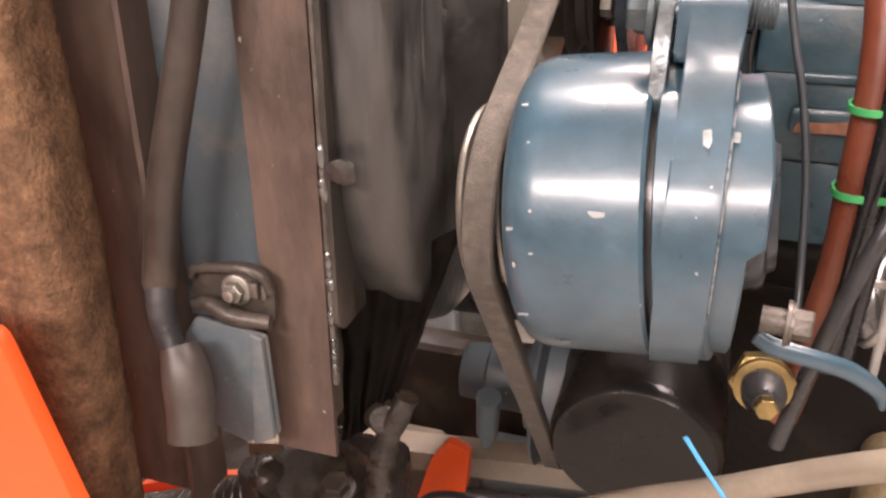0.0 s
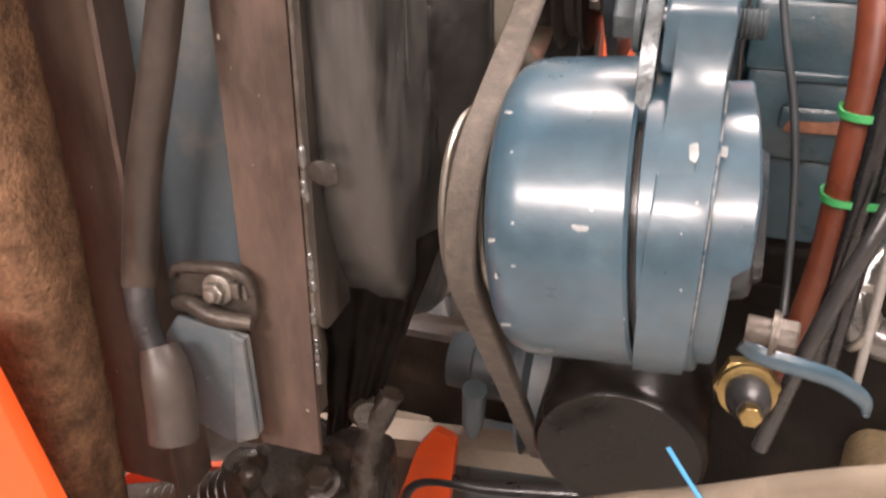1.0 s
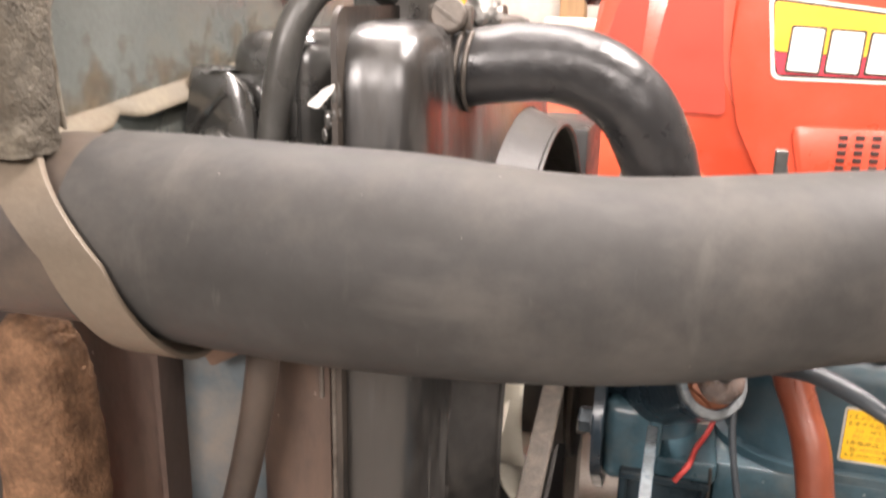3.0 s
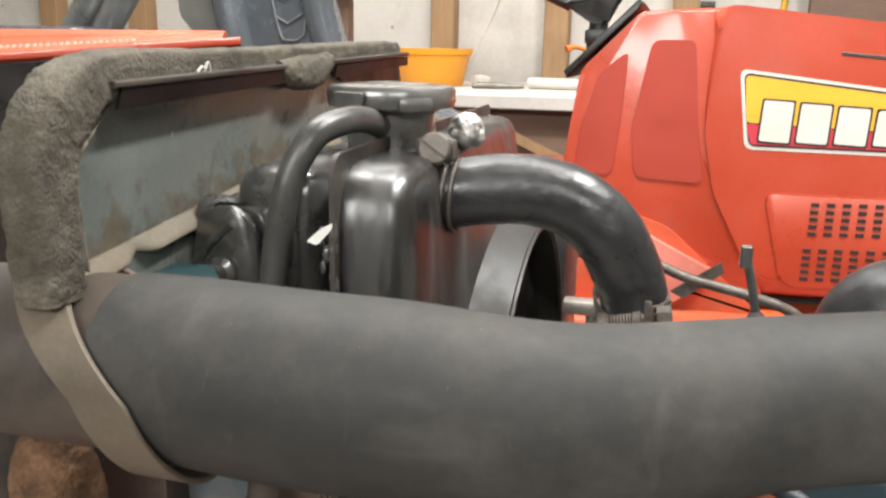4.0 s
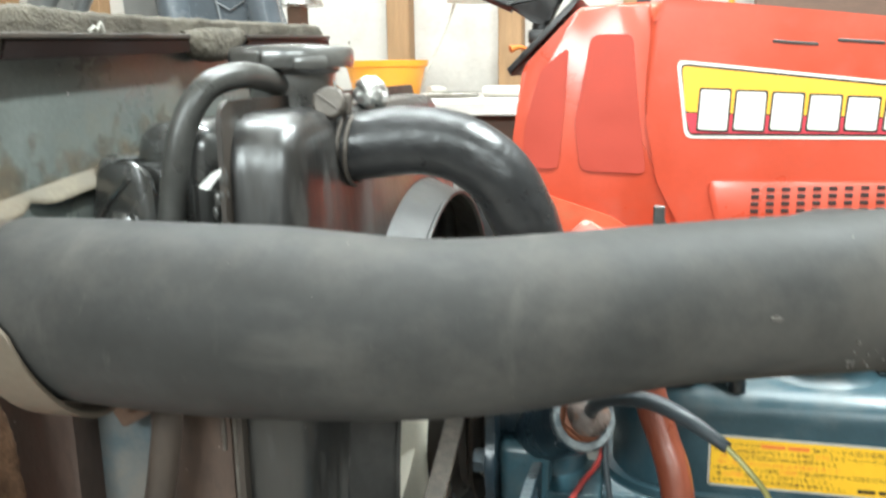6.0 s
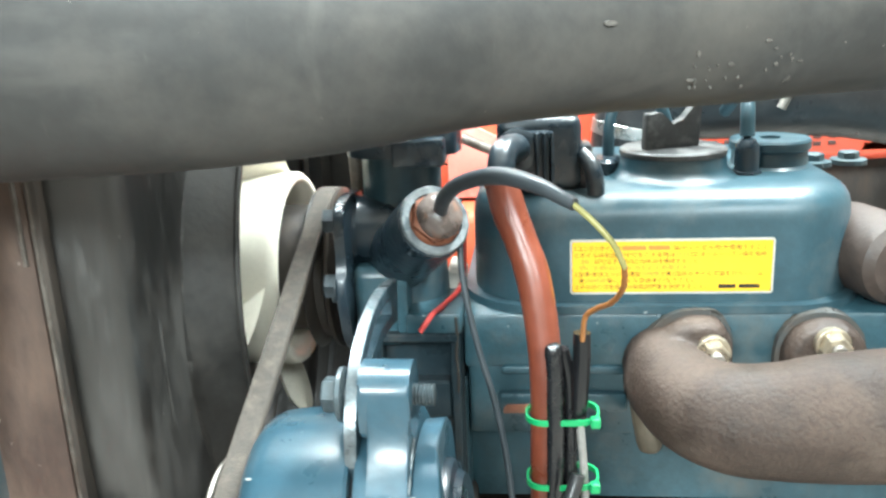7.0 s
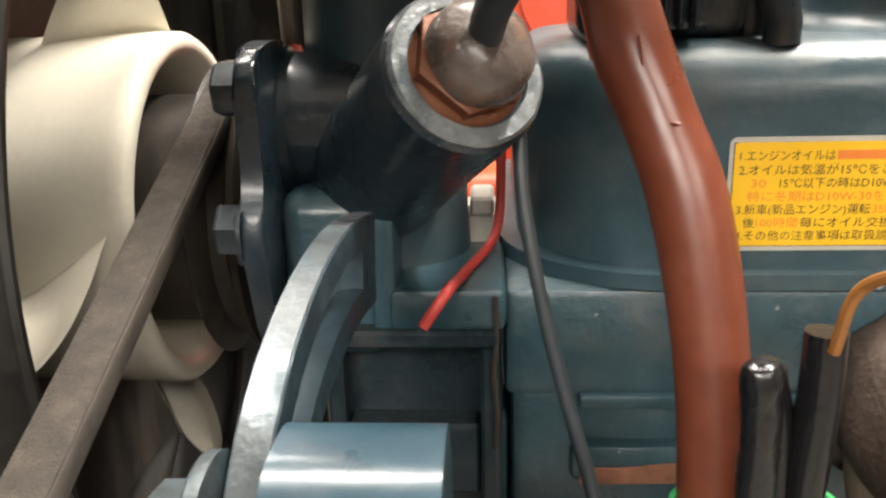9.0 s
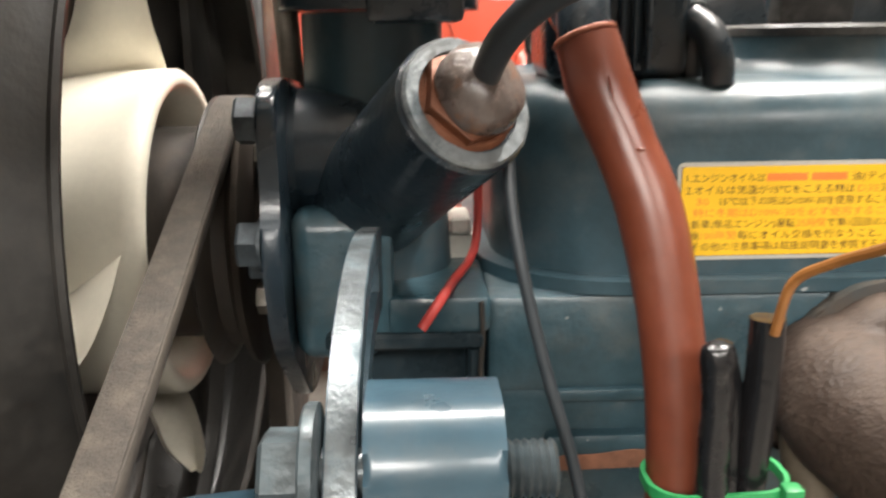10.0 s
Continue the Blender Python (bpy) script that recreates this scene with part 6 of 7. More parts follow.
for k in range(53):
    y = 0.2300 + 0.0055 * k
    bite = 0.75 * math.exp(-((y - 0.279) / 0.006) ** 2)
    wide = 0.0062 * (1 - bite)
    top_, low_ = 0.9980 + 0.10 * (y - 0.238), 0.9912 + 0.0975 * (y - 0.238) + 0.004 * bite
    ledge_rows.append([bm.verts.new((-0.2094 + wide * u, y, top_ + (low_ - top_) * u ** 1.4 + h)) for u, h in ((0, 0), (0.3, 0), (0.6, 0), (0.85, 0), (0.97, 0), (1.0, -0.0010), (0.95, -0.0020), (0.0, -0.0020))])
for a, b in zip(ledge_rows, ledge_rows[1:]):
    for k in range(8):
        bm.faces.new((a[k], a[(k + 1) % 8], b[(k + 1) % 8], b[k]))
bm.faces.new(ledge_rows[0]), bm.faces.new(ledge_rows[-1][::-1])
part("lower_ledge", bm, mat("dusty_tan_ledge", (0.17, 0.145, 0.105), 0.75, var=0.25, scale=30, bump=0.15, dust=(0.13, 0.10, 0.07), dust_low=0.5, dust_high=0.75, dust_scale=40), baf, "dusty tan lower ledge with a ragged end")


# black plate: dark end paint together with the second lip's shadow
bm = B()
prism(bm, [(0.490, 1.0735), (0.6395, 1.0798), (0.6540, 1.046), (0.575, 1.044)], (-0.2080, 0, 0), Y, Z, 0.002)
part("end_shade_plate", bm, BLACK_DULL, baf, "black slanted plate for the lip's shadow and the dark end")


def foam_band(rows, material, seed, power=5.5, seg=44, n=26, label="crumbling foam edging"):
    """A soft squared band along rows of (x, y, z, half width in the baffle's plane, half width across it)."""
    bm = B()
    line_, rings = curve_points(rows, n), []
    for i, q in enumerate(line_):
        t = Vector(line_[min(i + 1, len(line_) - 1)][:3] - line_[max(i - 1, 0)][:3]).normalized()
        across = (X - t * X.dot(t)).normalized()
        inward = t.cross(across)
        row = []
        for k in range(seg):
            g = 2 * math.pi * k / seg
            c, s = math.cos(g), math.sin(g)
            r = 1.0 / (abs(c) ** power + abs(s) ** power) ** (1 / power)
            row.append(bm.verts.new(Vector(q[:3]) + inward * (c * r * q[3]) + across * (s * r * q[4])))
        rings.append(row)
    for r0, r1 in zip(rings, rings[1:]):
        for k in range(seg):
            bm.faces.new((r0[k], r0[(k + 1) % seg], r1[(k + 1) % seg], r1[k]))
    bm.faces.new(rings[0][::-1]), bm.faces.new(rings[-1])
    rough_up(bm, 0.030, 0.0010, seed)
    rough_up(bm, 0.007, 0.0006, seed + 5)
    rough_up(bm, 0.0028, 0.0009, seed + 3)
    return part("foam_edging", bm, material, baf, label, 60)


foam_band([(-0.2040, 0.2210, 0.9905, 0.0108, 0.0092), (-0.2045, 0.2212, 1.0020, 0.0112, 0.0100), (-0.2050, 0.2225, 1.0440, 0.0114, 0.0100), (-0.2055, 0.2360, 1.0630, 0.0122, 0.0104), (-0.2110, 0.2700, 1.0742, 0.0090, 0.0110), (-0.2140, 0.365, 1.0775, 0.0068, 0.0110), (-0.2145, 0.503, 1.0812, 0.0066, 0.0100), (-0.2150, 0.6315, 1.0848, 0.0060, 0.0080), (-0.215, 0.659, 1.0830, 0.0040, 0.0050)], FOAM_GREY, 1)
foam_band([(-0.2040, 0.412, 1.0740, 0.0040, 0.0060), (-0.2010, 0.430, 1.0705, 0.0095, 0.0085), (-0.2000, 0.455, 1.0715, 0.0095, 0.0085), (-0.2030, 0.483, 1.0770, 0.0050, 0.0060)], FOAM_GREY, 4, 2.6)
foam_band([(-0.2580, 0.272, 0.908, 0.008, 0.008), (-0.2560, 0.270, 0.898, 0.015, 0.015), (-0.2520, 0.268, 0.875, 0.0195, 0.0195), (-0.2490, 0.267, 0.80, 0.0210, 0.0205), (-0.2470, 0.266, 0.72, 0.0215, 0.0210), (-0.2500, 0.266, 0.64, 0.0225, 0.0220), (-0.254, 0.266, 0.56, 0.0230, 0.0225), (-0.258, 0.266, 0.50, 0.0230, 0.0225)], FOAM, 7, 2.8)
# the bare front edge of the sheet, dirt lying along its foot
bm = B()
tube(bm, [(-0.2080, 0.2755, 1.0695), (-0.2076, 0.2580, 1.0530), (-0.2072, 0.2440, 1.0385), (-0.2070, 0.2440, 1.0130), (-0.2068, 0.2460, 0.9880)], 0.0013, 8, 4)
part("bare_edge", bm, mat("bare_dusty_sheet_edge", (0.24, 0.22, 0.18), 0.5, metal=0.3, var=0.4, scale=90, bump=0.2, dust=(0.11, 0.09, 0.065), dust_low=0.45, dust_high=0.6, dust_scale=120), baf, "bare dusty front edge of the sheet")
MUD = mat("dried_tan_mud", (0.19, 0.145, 0.092), 0.9, var=0.35, scale=60, bump=0.35, fine=420, dust=(0.10, 0.085, 0.062), dust_low=0.46, dust_high=0.62, dust_scale=70)
nodes, links = MUD.node_tree.nodes, MUD.node_tree.links
where = nodes.new("ShaderNodeTexCoord")
squeeze = nodes.new("ShaderNodeMapping")
squeeze.inputs["Scale"].default_value = (1, 70, 60)
links.new(where.outputs["Object"], squeeze.inputs["Vector"])
patch = nodes.new("ShaderNodeTexNoise")
patch.inputs["Scale"].default_value, patch.inputs["Detail"].default_value = 1.0, 7.0
links.new(squeeze.outputs["Vector"], patch.inputs["Vector"])
split = nodes.new("ShaderNodeSeparateXYZ")
links.new(where.outputs["Object"], split.inputs["Vector"])
fade = nodes.new("ShaderNodeMapRange")
for key, value in (("From Min", 0.0), ("From Max", 0.030), ("To Min", 0.12), ("To Max", -0.20)):
    fade.inputs[key].default_value = value
slope = nodes.new("ShaderNodeMath")
slope.operation = "MULTIPLY_ADD"
links.new(split.outputs["Y"], slope.inputs[0]), links.new(split.outputs["Z"], slope.inputs[2])
slope.inputs[1].default_value = -0.10
lift = nodes.new("ShaderNodeMath")
lift.operation = "SUBTRACT"
links.new(slope.outputs[0], lift.inputs[0])
lift.inputs[1].default_value = 0.4183
links.new(lift.outputs[0], fade.inputs["Value"])
both = nodes.new("ShaderNodeMath")
links.new(patch.outputs["Fac"], both.inputs[0]), links.new(fade.outputs["Result"], both.inputs[1])
cover_ = nodes.new("ShaderNodeMapRange")
cover_.inputs["From Min"].default_value, cover_.inputs["From Max"].default_value = 0.44, 0.98
links.new(both.outputs[0], cover_.inputs["Value"])
links.new(cover_.outputs["Result"], nodes["Principled BSDF"].inputs["Alpha"])
bm = B()
prism(bm, [(0.2450, 0.9970), (0.4400, 1.0160), (0.4400, 1.0500), (0.2450, 1.0310)], (-0.2093, 0, 0), Y, Z, 0.0004)
part("mud_film", bm, MUD, baf, "streaky film of dried tan mud")
bm = B()
prism(bm, [(-0.262, 0.55), (-0.2085, 0.55), (-0.2085, 0.915), (-0.262, 0.915)], (0, 0.305, 0), X, Z, 0.003)
prism(bm, [(-0.0, 0.55), (0.03, 0.55), (0.03, 0.915), (0.0, 0.915)], (-0.2105, 0.29, 0), Y, Z, 0.003)
part("side_flange", bm, BROWN_SHEET, baf, "dirty brown side flange")
bm = B()
prism(bm, round_poly([(-0.204, 0.302), (-0.186, 0.306), (-0.170, 0.285), (-0.170, 0.270), (-0.204, 0.275)], 0.001, 2), (0, 0, 0.9835), X, Y, 0.002, 0.0004)
part("small_tab", bm, mat("dark_teal_paint", (0.022, 0.050, 0.055), 0.4, var=0.25, scale=40, bump=0.06), baf, "small dark teal painted tab")
bm = B()
tube(bm, [(-0.1968, 0.3187, 1.0735), (-0.1958, 0.3215, 1.0760), (-0.1962, 0.3240, 1.0745), (-0.1952, 0.3260, 1.0780), (-0.1958, 0.3285, 1.0740)], 0.0007, 6, 4)
part("lint_thread", bm, PLASTIC_WHITE, baf, "scrap of white lint")
# ---------------------------------------------------------------- the tipped hood of this tractor
own = thing("tipped_hood", "orange tractor hood tipped forward with a perforated top", "hood", (-0.8, 0.6, 0.5))
HOOD_A, HOOD_D = Vector((-0.76, 0.72, 1.0595)), Vector((0.29, 0.14, 0.0268))
HOOD_N = Vector((-0.4348, 0.9005, 0.0))


def hood_point(s, back, up):
    """A point on the hood's face: s along its edge, back from it, up as a share of the face's height."""
    h = 0.039 - 0.0225 * max(s, -0.3)
    return HOOD_A + HOOD_D * s + HOOD_N * back + Vector((0, 0, up if up <= 0 else 0.0082 * min(up, 1.0) / 1.0 if back < 0.013 else 0.0082 + (h - 0.0082) * up))


def hood_sheet(bm, section, s0, s1, n=40):
    rows = [[bm.verts.new(hood_point(s0 + (s1 - s0) * k / n, b, u)) for b, u in section] for k in range(n + 1)]
    for r0, r1 in zip(rows, rows[1:]):
        for k in range(len(section) - 1):
            bm.faces.new((r0[k], r1[k], r1[k + 1], r0[k + 1]))
    bm.faces.new(rows[0]), bm.faces.new(rows[-1][::-1])


bm = B()
hood_sheet(bm, [(0.012, -0.004), (0.0, 0.0), (-0.001, 0.3), (0.0, 0.85), (0.003, 1.0), (0.0125, 0.9), (0.0126, 0.0)], -1.4, 1.0)
part("lip", bm, ORANGE, own, "", 40)
bm = B()
hood_sheet(bm, [(0.014, 0.0), (0.030, 0.16), (0.032, 0.13), (0.040, 0.22), (0.042, 0.36), (0.056, 0.50), (0.058, 0.46), (0.068, 0.58), (0.070, 0.72), (0.088, 0.92), (0.105, 1.0), (0.13, 0.9), (0.14, 0.0)], -1.4, 0.93)
topp = part("top_panel", bm, ORANGE_DIRTY, own, "ridged dusty orange top panel", 20)
slot = B()
box(slot, (-0.0021, -0.0016, -0.0022), (0.0021, 0.0016, 0.0022), 0.0005, 1)
louvre_mesh = bpy.data.meshes.new("louvre")
slot.to_mesh(louvre_mesh)
slot.free()
# light on the louvre edges is put into this pale colour
louvre_mesh.materials.append(mat("pale_lit_louvre_edge", (0.62, 0.42, 0.34), 0.5, var=0.2, bump=0.02))
for back, up in ((0.0345, 0.175), (0.0400, 0.235)):
    for j in range(44):
        ob = new("louvre", louvre_mesh)
        ob.parent = topp
        ob.location = hood_point(-0.35 + 0.0225 * j, back, up) - ORIGIN[topp.name]
bm = B()
hood_sheet(bm, [(0.010, -0.005), (0.012, -0.02), (0.03, -0.40), (0.25, -0.40), (0.16, -0.005)], -1.35, 1.04)
part("inner_shell", bm, PLASTIC_BLACK, own, "dark inside of the hood")
bm = B()
box(bm, (-0.95, 0.76, 0.0), (-0.70, 0.95, 0.80), 0.01)
part("hinge_post", bm, BLACK_DULL, own)

# ---------------------------------------------------------------- the second tractor
trac = thing("orange_tractor", "orange compact tractor with side stickers parked behind", "tractor", (0.3, 1.6, 0.0))
TY = 1.40
bm = B()
hood = round_poly([(0.053, 1.155), (0.10, 1.160), (0.34, 1.132), (0.80, 1.075), (0.95, 1.02), (0.97, 0.72), (0.37, 0.705), (0.17, 0.690), (0.145, 0.75), (0.086, 0.863), (0.066, 0.956)], 0.012, 3)
prism(bm, hood, (0, TY + 0.46, 0), X, Z, 0.46, 0.034, 7)
hoodp = part("hood", bm, ORANGE, trac, "glossy orange hood")
bm = B()
cowl = round_poly([(-0.167, 0.859), (-0.156, 0.950), (-0.141, 1.055), (-0.048, 1.150), (0.068, 1.156), (0.084, 0.956), (0.104, 0.863), (0.160, 0.75), (0.182, 0.690), (0.150, 0.686), (-0.025, 0.805)], 0.010, 3)
prism(bm, cowl, (0, TY + 0.455, 0), X, Z, 0.45, 0.007, 3)
cowlp = part("cowl", bm, ORANGE, trac, "orange dash cowl")
for pts in ([(-0.028, 1.105), (0.040, 1.106), (0.052, 0.985), (0.068, 0.876), (-0.040, 0.880), (-0.052, 0.960)], [(-0.064, 1.088), (-0.110, 1.050), (-0.135, 0.960), (-0.142, 0.885), (-0.080, 0.882), (-0.070, 0.985)]):
    bm = B()
    prism(bm, round_poly(pts, 0.014, 4), (0, TY + 0.0035, 0), X, Z, 0.001)
    part("dark_panel", bm, ORANGE_DARK, cowlp, "darker orange recessed panel")
bm = B()
prism(bm, [(-0.165, 1.040), (-0.060, 1.150), (-0.045, 1.163), (-0.055, 1.170), (-0.172, 1.052)], (0, TY + 0.44, 0), X, Z, 0.42, 0.004)
part("dash_trim", bm, PLASTIC_BLACK, trac)
bm = B()
prism(bm, round_rect(-0.012, -0.006, 0.012, 0.006, 0.003, 3), (0.055, TY + 0.1, 1.158), X, Y, 0.012, 0.002)
part("catch", bm, PLASTIC_BLACK, trac)
# sticker with its plain white blocks
def decal(pts, r, y, material, parent, name):
    bm = B()
    prism(bm, round_poly(pts, r, 5), (0, y, 0), X, Z, 0.0006)
    return part(name, bm, material, parent)


stick = decal([(0.110, 1.063), (0.128, 0.936), (0.760, 0.934), (0.770, 0.985)], 0.014, TY - 0.0002, WHITE_VINYL, hoodp, "side_sticker")
tagged(stick, "white bordered yellow and crimson sticker")
decal([(0.1165, 1.057), (0.1335, 0.9415), (0.755, 0.9395), (0.764, 0.982)], 0.012, TY - 0.001, DECAL_BLACK, stick, "outline")
decal([(0.1195, 1.053), (0.1270, 0.979), (0.748, 0.960), (0.760, 0.979)], 0.008, TY - 0.0018, DECAL_YELLOW, stick, "yellow_field")
decal([(0.1270, 0.977), (0.1365, 0.9445), (0.751, 0.9425), (0.748, 0.958)], 0.004, TY - 0.0018, DECAL_RED, stick, "crimson_field")
for k in range(6):
    a = 0.145 + 0.0555 * k
    t = 1.018 - 0.0035 * k
    decal([(a + 0.003, t), (a + 0.053, t - 0.002), (a + 0.051, 0.946), (a, 0.948)], 0.004, TY - 0.0026, DECAL_BLACK, stick, "block_outline")
    decal([(a + 0.006, t - 0.003), (a + 0.050, t - 0.005), (a + 0.048, 0.949), (a + 0.003, 0.951)], 0.004, TY - 0.0034, WHITE_VINYL, stick, "white_block")
# raised frame round the vents, the vent slots and slits
bm = B()
prism(bm, round_poly([(0.165, 0.868), (0.62, 0.872), (0.62, 0.725), (0.205, 0.716)], 0.02, 5), (0, TY + 0.0005, 0), X, Z, 0.0035, 0.003, 3)
vent_panel = part("vent_panel", bm, ORANGE, hoodp)
sl = B()
box(sl, (-0.0062, -0.001, -0.0033), (0.0062, 0.001, 0.0033), 0.0006, 1)
slot_mesh = bpy.data.meshes.new("vent_slot")
sl.to_mesh(slot_mesh)
sl.free()
slot_mesh.materials.append(mat("dark_vent_opening", (0.030, 0.009, 0.006), 0.7, var=0.2, bump=0.0))
for row in range(10):
    for colm in range(15):
        ob = new("vent_slot", slot_mesh)
        ob.parent = vent_panel
        z = 0.853 - 0.0118 * row if row < 5 else 0.778 - 0.0118 * (row - 5)
        ob.location = Vector((0.243 + 0.0235 * colm - (0.004 if row > 4 else 0), TY - 0.0035, z + 0.0009 * colm)) - ORIGIN[vent_panel.name]
for a in (0.255, 0.350, 0.445):
    bm = B()
    box(bm, (a, TY - 0.001, 1.083), (a + 0.068, TY + 0.004, 1.0885), 0.001, 1, turn=(0, 5, 0))
    part("slit", bm, BLACK_DULL, hoodp)
# faded flank under the cowl, bright post, lower body, rod, wheels
bm = B()
prism(bm, round_poly([(-0.030, 0.800), (0.001, 0.780), (0.103, 0.731), (0.078, 0.704), (0.026, 0.668), (-0.060, 0.668), (-0.060, 0.770)], 0.010, 4), (0, 1.40, 0), X, Z, 0.02, 0.008, 3)
# faded paint, with the flank's pale highlight put into the colour
part("faded_flank", bm, mat("faded_highlit_orange_paint", (0.60, 0.20, 0.155), 0.38, var=0.2, scale=14, bump=0.03, dust=(0.70, 0.48, 0.40), dust_low=0.52, dust_high=0.8, dust_scale=9), trac, "faded pink orange flank with its highlight in the colour")
bm = B()
box(bm, (0.166, 1.28, 0.56), (0.203, 1.31, 0.698), 0.004, 2)
part("bright_post", bm, ORANGE_NEAR, trac)
bm = B()
box(bm, (-0.60, 1.30, 0.52), (0.36, 1.80, 0.66), 0.02, 3)
prism(bm, round_poly([(-0.60, 0.66), (-0.16, 0.66), (0.18, 0.66), (0.02, 0.80), (-0.17, 0.86), (-0.60, 0.86)], 0.02, 3), (0, 1.82, 0), X, Z, 0.42, 0.008)
part("lower_body", bm, ORANGE_DIRTY, trac, "dusty orange lower body")
bm = B()
tube(bm, [(-0.02, 1.22, 0.792), (0.05, 1.21, 0.765), (0.14, 1.20, 0.748), (0.195, 1.19, 0.733), (0.215, 1.19, 0.71), (0.205, 1.20, 0.66), (0.20, 1.32, 0.62)], 0.0078, 14)
part("lever_rod", bm, GRIMY_STEEL, trac)
bm = B()
prism(bm, [(0.03, 0.735), (0.10, 0.785), (0.105, 0.770), (0.05, 0.725)], (0, 1.24, 0), X, Z, 0.006)
part("rod_bracket", bm, GRIMY_STEEL, trac)
bm = B()
box(bm, (0.10, 1.50, 0.30), (1.00, 1.76, 0.72), 0.02, 2)
box(bm, (0.78, 1.28, 0.24), (0.86, 1.98, 0.32), 0.02, 2)
part("chassis", bm, BLACK_DULL, trac)
bm = B()
box(bm, (-0.62, 1.35, 0.28), (-0.48, 1.90, 0.46), 0.02, 2)
part("rear_axle", bm, BLACK_DULL, trac)
for wx, r, w, ys in ((0.82, 0.25, 0.12, (1.24, 2.00)), (-0.55, 0.36, 0.20, (1.30, 1.98))):
    for y0 in ys:
        bm = B()
        lathe(bm, (wx, y0 - w / 2, r), Y, [(0, r * 0.55), (0.01, r * 0.9), (w * 0.25, r), (w * 0.75, r), (w - 0.01, r * 0.9), (w, r * 0.55)], 32)
        wheel = part("tyre", bm, RUBBER, trac)
        bm = B()
        lathe(bm, (wx, y0 - w / 2 + 0.008, r), Y, [(0, r * 0.3), (0.0, r * 0.54), (w - 0.016, r * 0.54), (w - 0.016, r * 0.3)], 28)
        part("rim", bm, ORANGE_DIRTY, wheel)
# steering wheel
sc = Vector((-0.175, 1.63, 1.305))
u_ = Vector((0.91, 0, 0.42)).normalized()
bm = B()
pts = [sc + (u_ * math.cos(radians(g)) + Y * math.sin(radians(g))) * 0.172 for g in range(0, 361, 12)]
tube(bm, pts, 0.0125, 14, 2, None, False)
wheel = part("steering_wheel", bm, PLASTIC_BLACK, trac, "black three-spoke steering wheel")
for line, size in (([(-0.190, 1.63, 1.170), (-0.250, 1.63, 1.194), (-0.304, 1.63, 1.217), (-0.331, 1.63, 1.233)], [0.013, 0.0105, 0.010, 0.009]),
                   ([(-0.108, 1.62, 1.178), (-0.085, 1.605, 1.215), (-0.055, 1.585, 1.275), (-0.035, 1.570, 1.360)], [0.012, 0.010, 0.0095, 0.009]),
                   ([(-0.130, 1.64, 1.175), (-0.140, 1.70, 1.220), (-0.165, 1.76, 1.275), (-0.175, 1.80, 1.303)], [0.012, 0.010, 0.0095, 0.009])):
    bm = B()
    tube(bm, line, size, 12, 5)
    part("spoke", bm, PLASTIC_BLACK, wheel)
bm = B()
prism(bm, round_poly([(-0.205, 1.172), (-0.150, 1.136), (-0.122, 1.134), (-0.092, 1.190), (-0.125, 1.196), (-0.165, 1.190)], 0.008, 3), (0, 1.655, 0), X, Z, 0.05, 0.006, 3)
part("hub", bm, PLASTIC_BLACK, wheel)
bm = B()
tube(bm, [(-0.140, 1.63, 1.070), (-0.137, 1.63, 1.130), (-0.136, 1.63, 1.165)], [0.020, 0.018, 0.017], 16, 3)
box(bm, (-0.160, 1.605, 1.098), (-0.112, 1.655, 1.125), 0.005, 2)
part("steering_column", bm, PLASTIC_BLACK, trac)
bm = B()
tube(bm, [(-0.1365, 1.625, 1.150), (-0.1370, 1.625, 1.25), (-0.1375, 1.625, 1.42)], 0.0135, 16, 2)
lathe(bm, (-0.1375, 1.625, 1.41), Z, [(0, 0.016), (0.012, 0.018), (0.022, 0.012)], 16)
part("throttle_post", bm, PLASTIC_BLACK, trac)
bm = B()
tube(bm, [(-0.150, 1.60, 1.085), (-0.172, 1.58, 1.092), (-0.188, 1.57, 1.088)], [0.004, 0.004, 0.0075], 10, 4)
part("lever", bm, INK_RED, trac, "small lever with a red knob")

# ---------------------------------------------------------------- small things behind the engine
bm = B()
lathe(bm, (0.0872, 0.594, 0.868), Z, [(0, 0.007), (0.010, 0.007), (0.013, 0.0085), (0.026, 0.0088), (0.032, 0.0060), (0.035, 0.0035)], 18)
tube(bm, [(0.0868, 0.594, 0.898), (0.0835, 0.594, 0.915), (0.0775, 0.594, 0.940)], 0.0033, 12, 3)
box(bm, (0.0715, 0.590, 0.935), (0.0800, 0.598, 0.9515), 0.001, 1)
tagged(part("vent_valve", bm, BLACK_GLOSS), "black valve stem with a flat steel tip", "valve")
bm = B()
box(bm, (-0.0375, 0.4440, 0.9340), (-0.0120, 0.4560, 0.9425), 0.002, 2)
tube(bm, [(-0.020, 0.4500, 0.936), (-0.018, 0.4520, 0.90), (-0.016, 0.4540, 0.845)], 0.004, 12, 3)
tagged(part("flat_lever", bm, STEEL_DULL), "flat grey steel lever behind the coolant hose", "lever")
air = thing("intake_elbow", "black rubber intake elbow with a bright clamp ring", "hose", (0.16, 0.63, 0.80))
bm = B()
tube(bm, [(0.165, 0.63, 0.80), (0.166, 0.63, 0.86), (0.172, 0.628, 0.892), (0.192, 0.622, 0.908), (0.225, 0.62, 0.910), (0.30, 0.62, 0.91), (0.36, 0.62, 0.90)], 0.0375, 36, 10)
part("elbow_body", bm, RUBBER_CLEAN, air)
bm = B()
ring(bm, (0.168, 0.63, 0.874), (0.15, 0.0, 1), 0.0375, 0.0392, 0.010, 40, 0.0006)
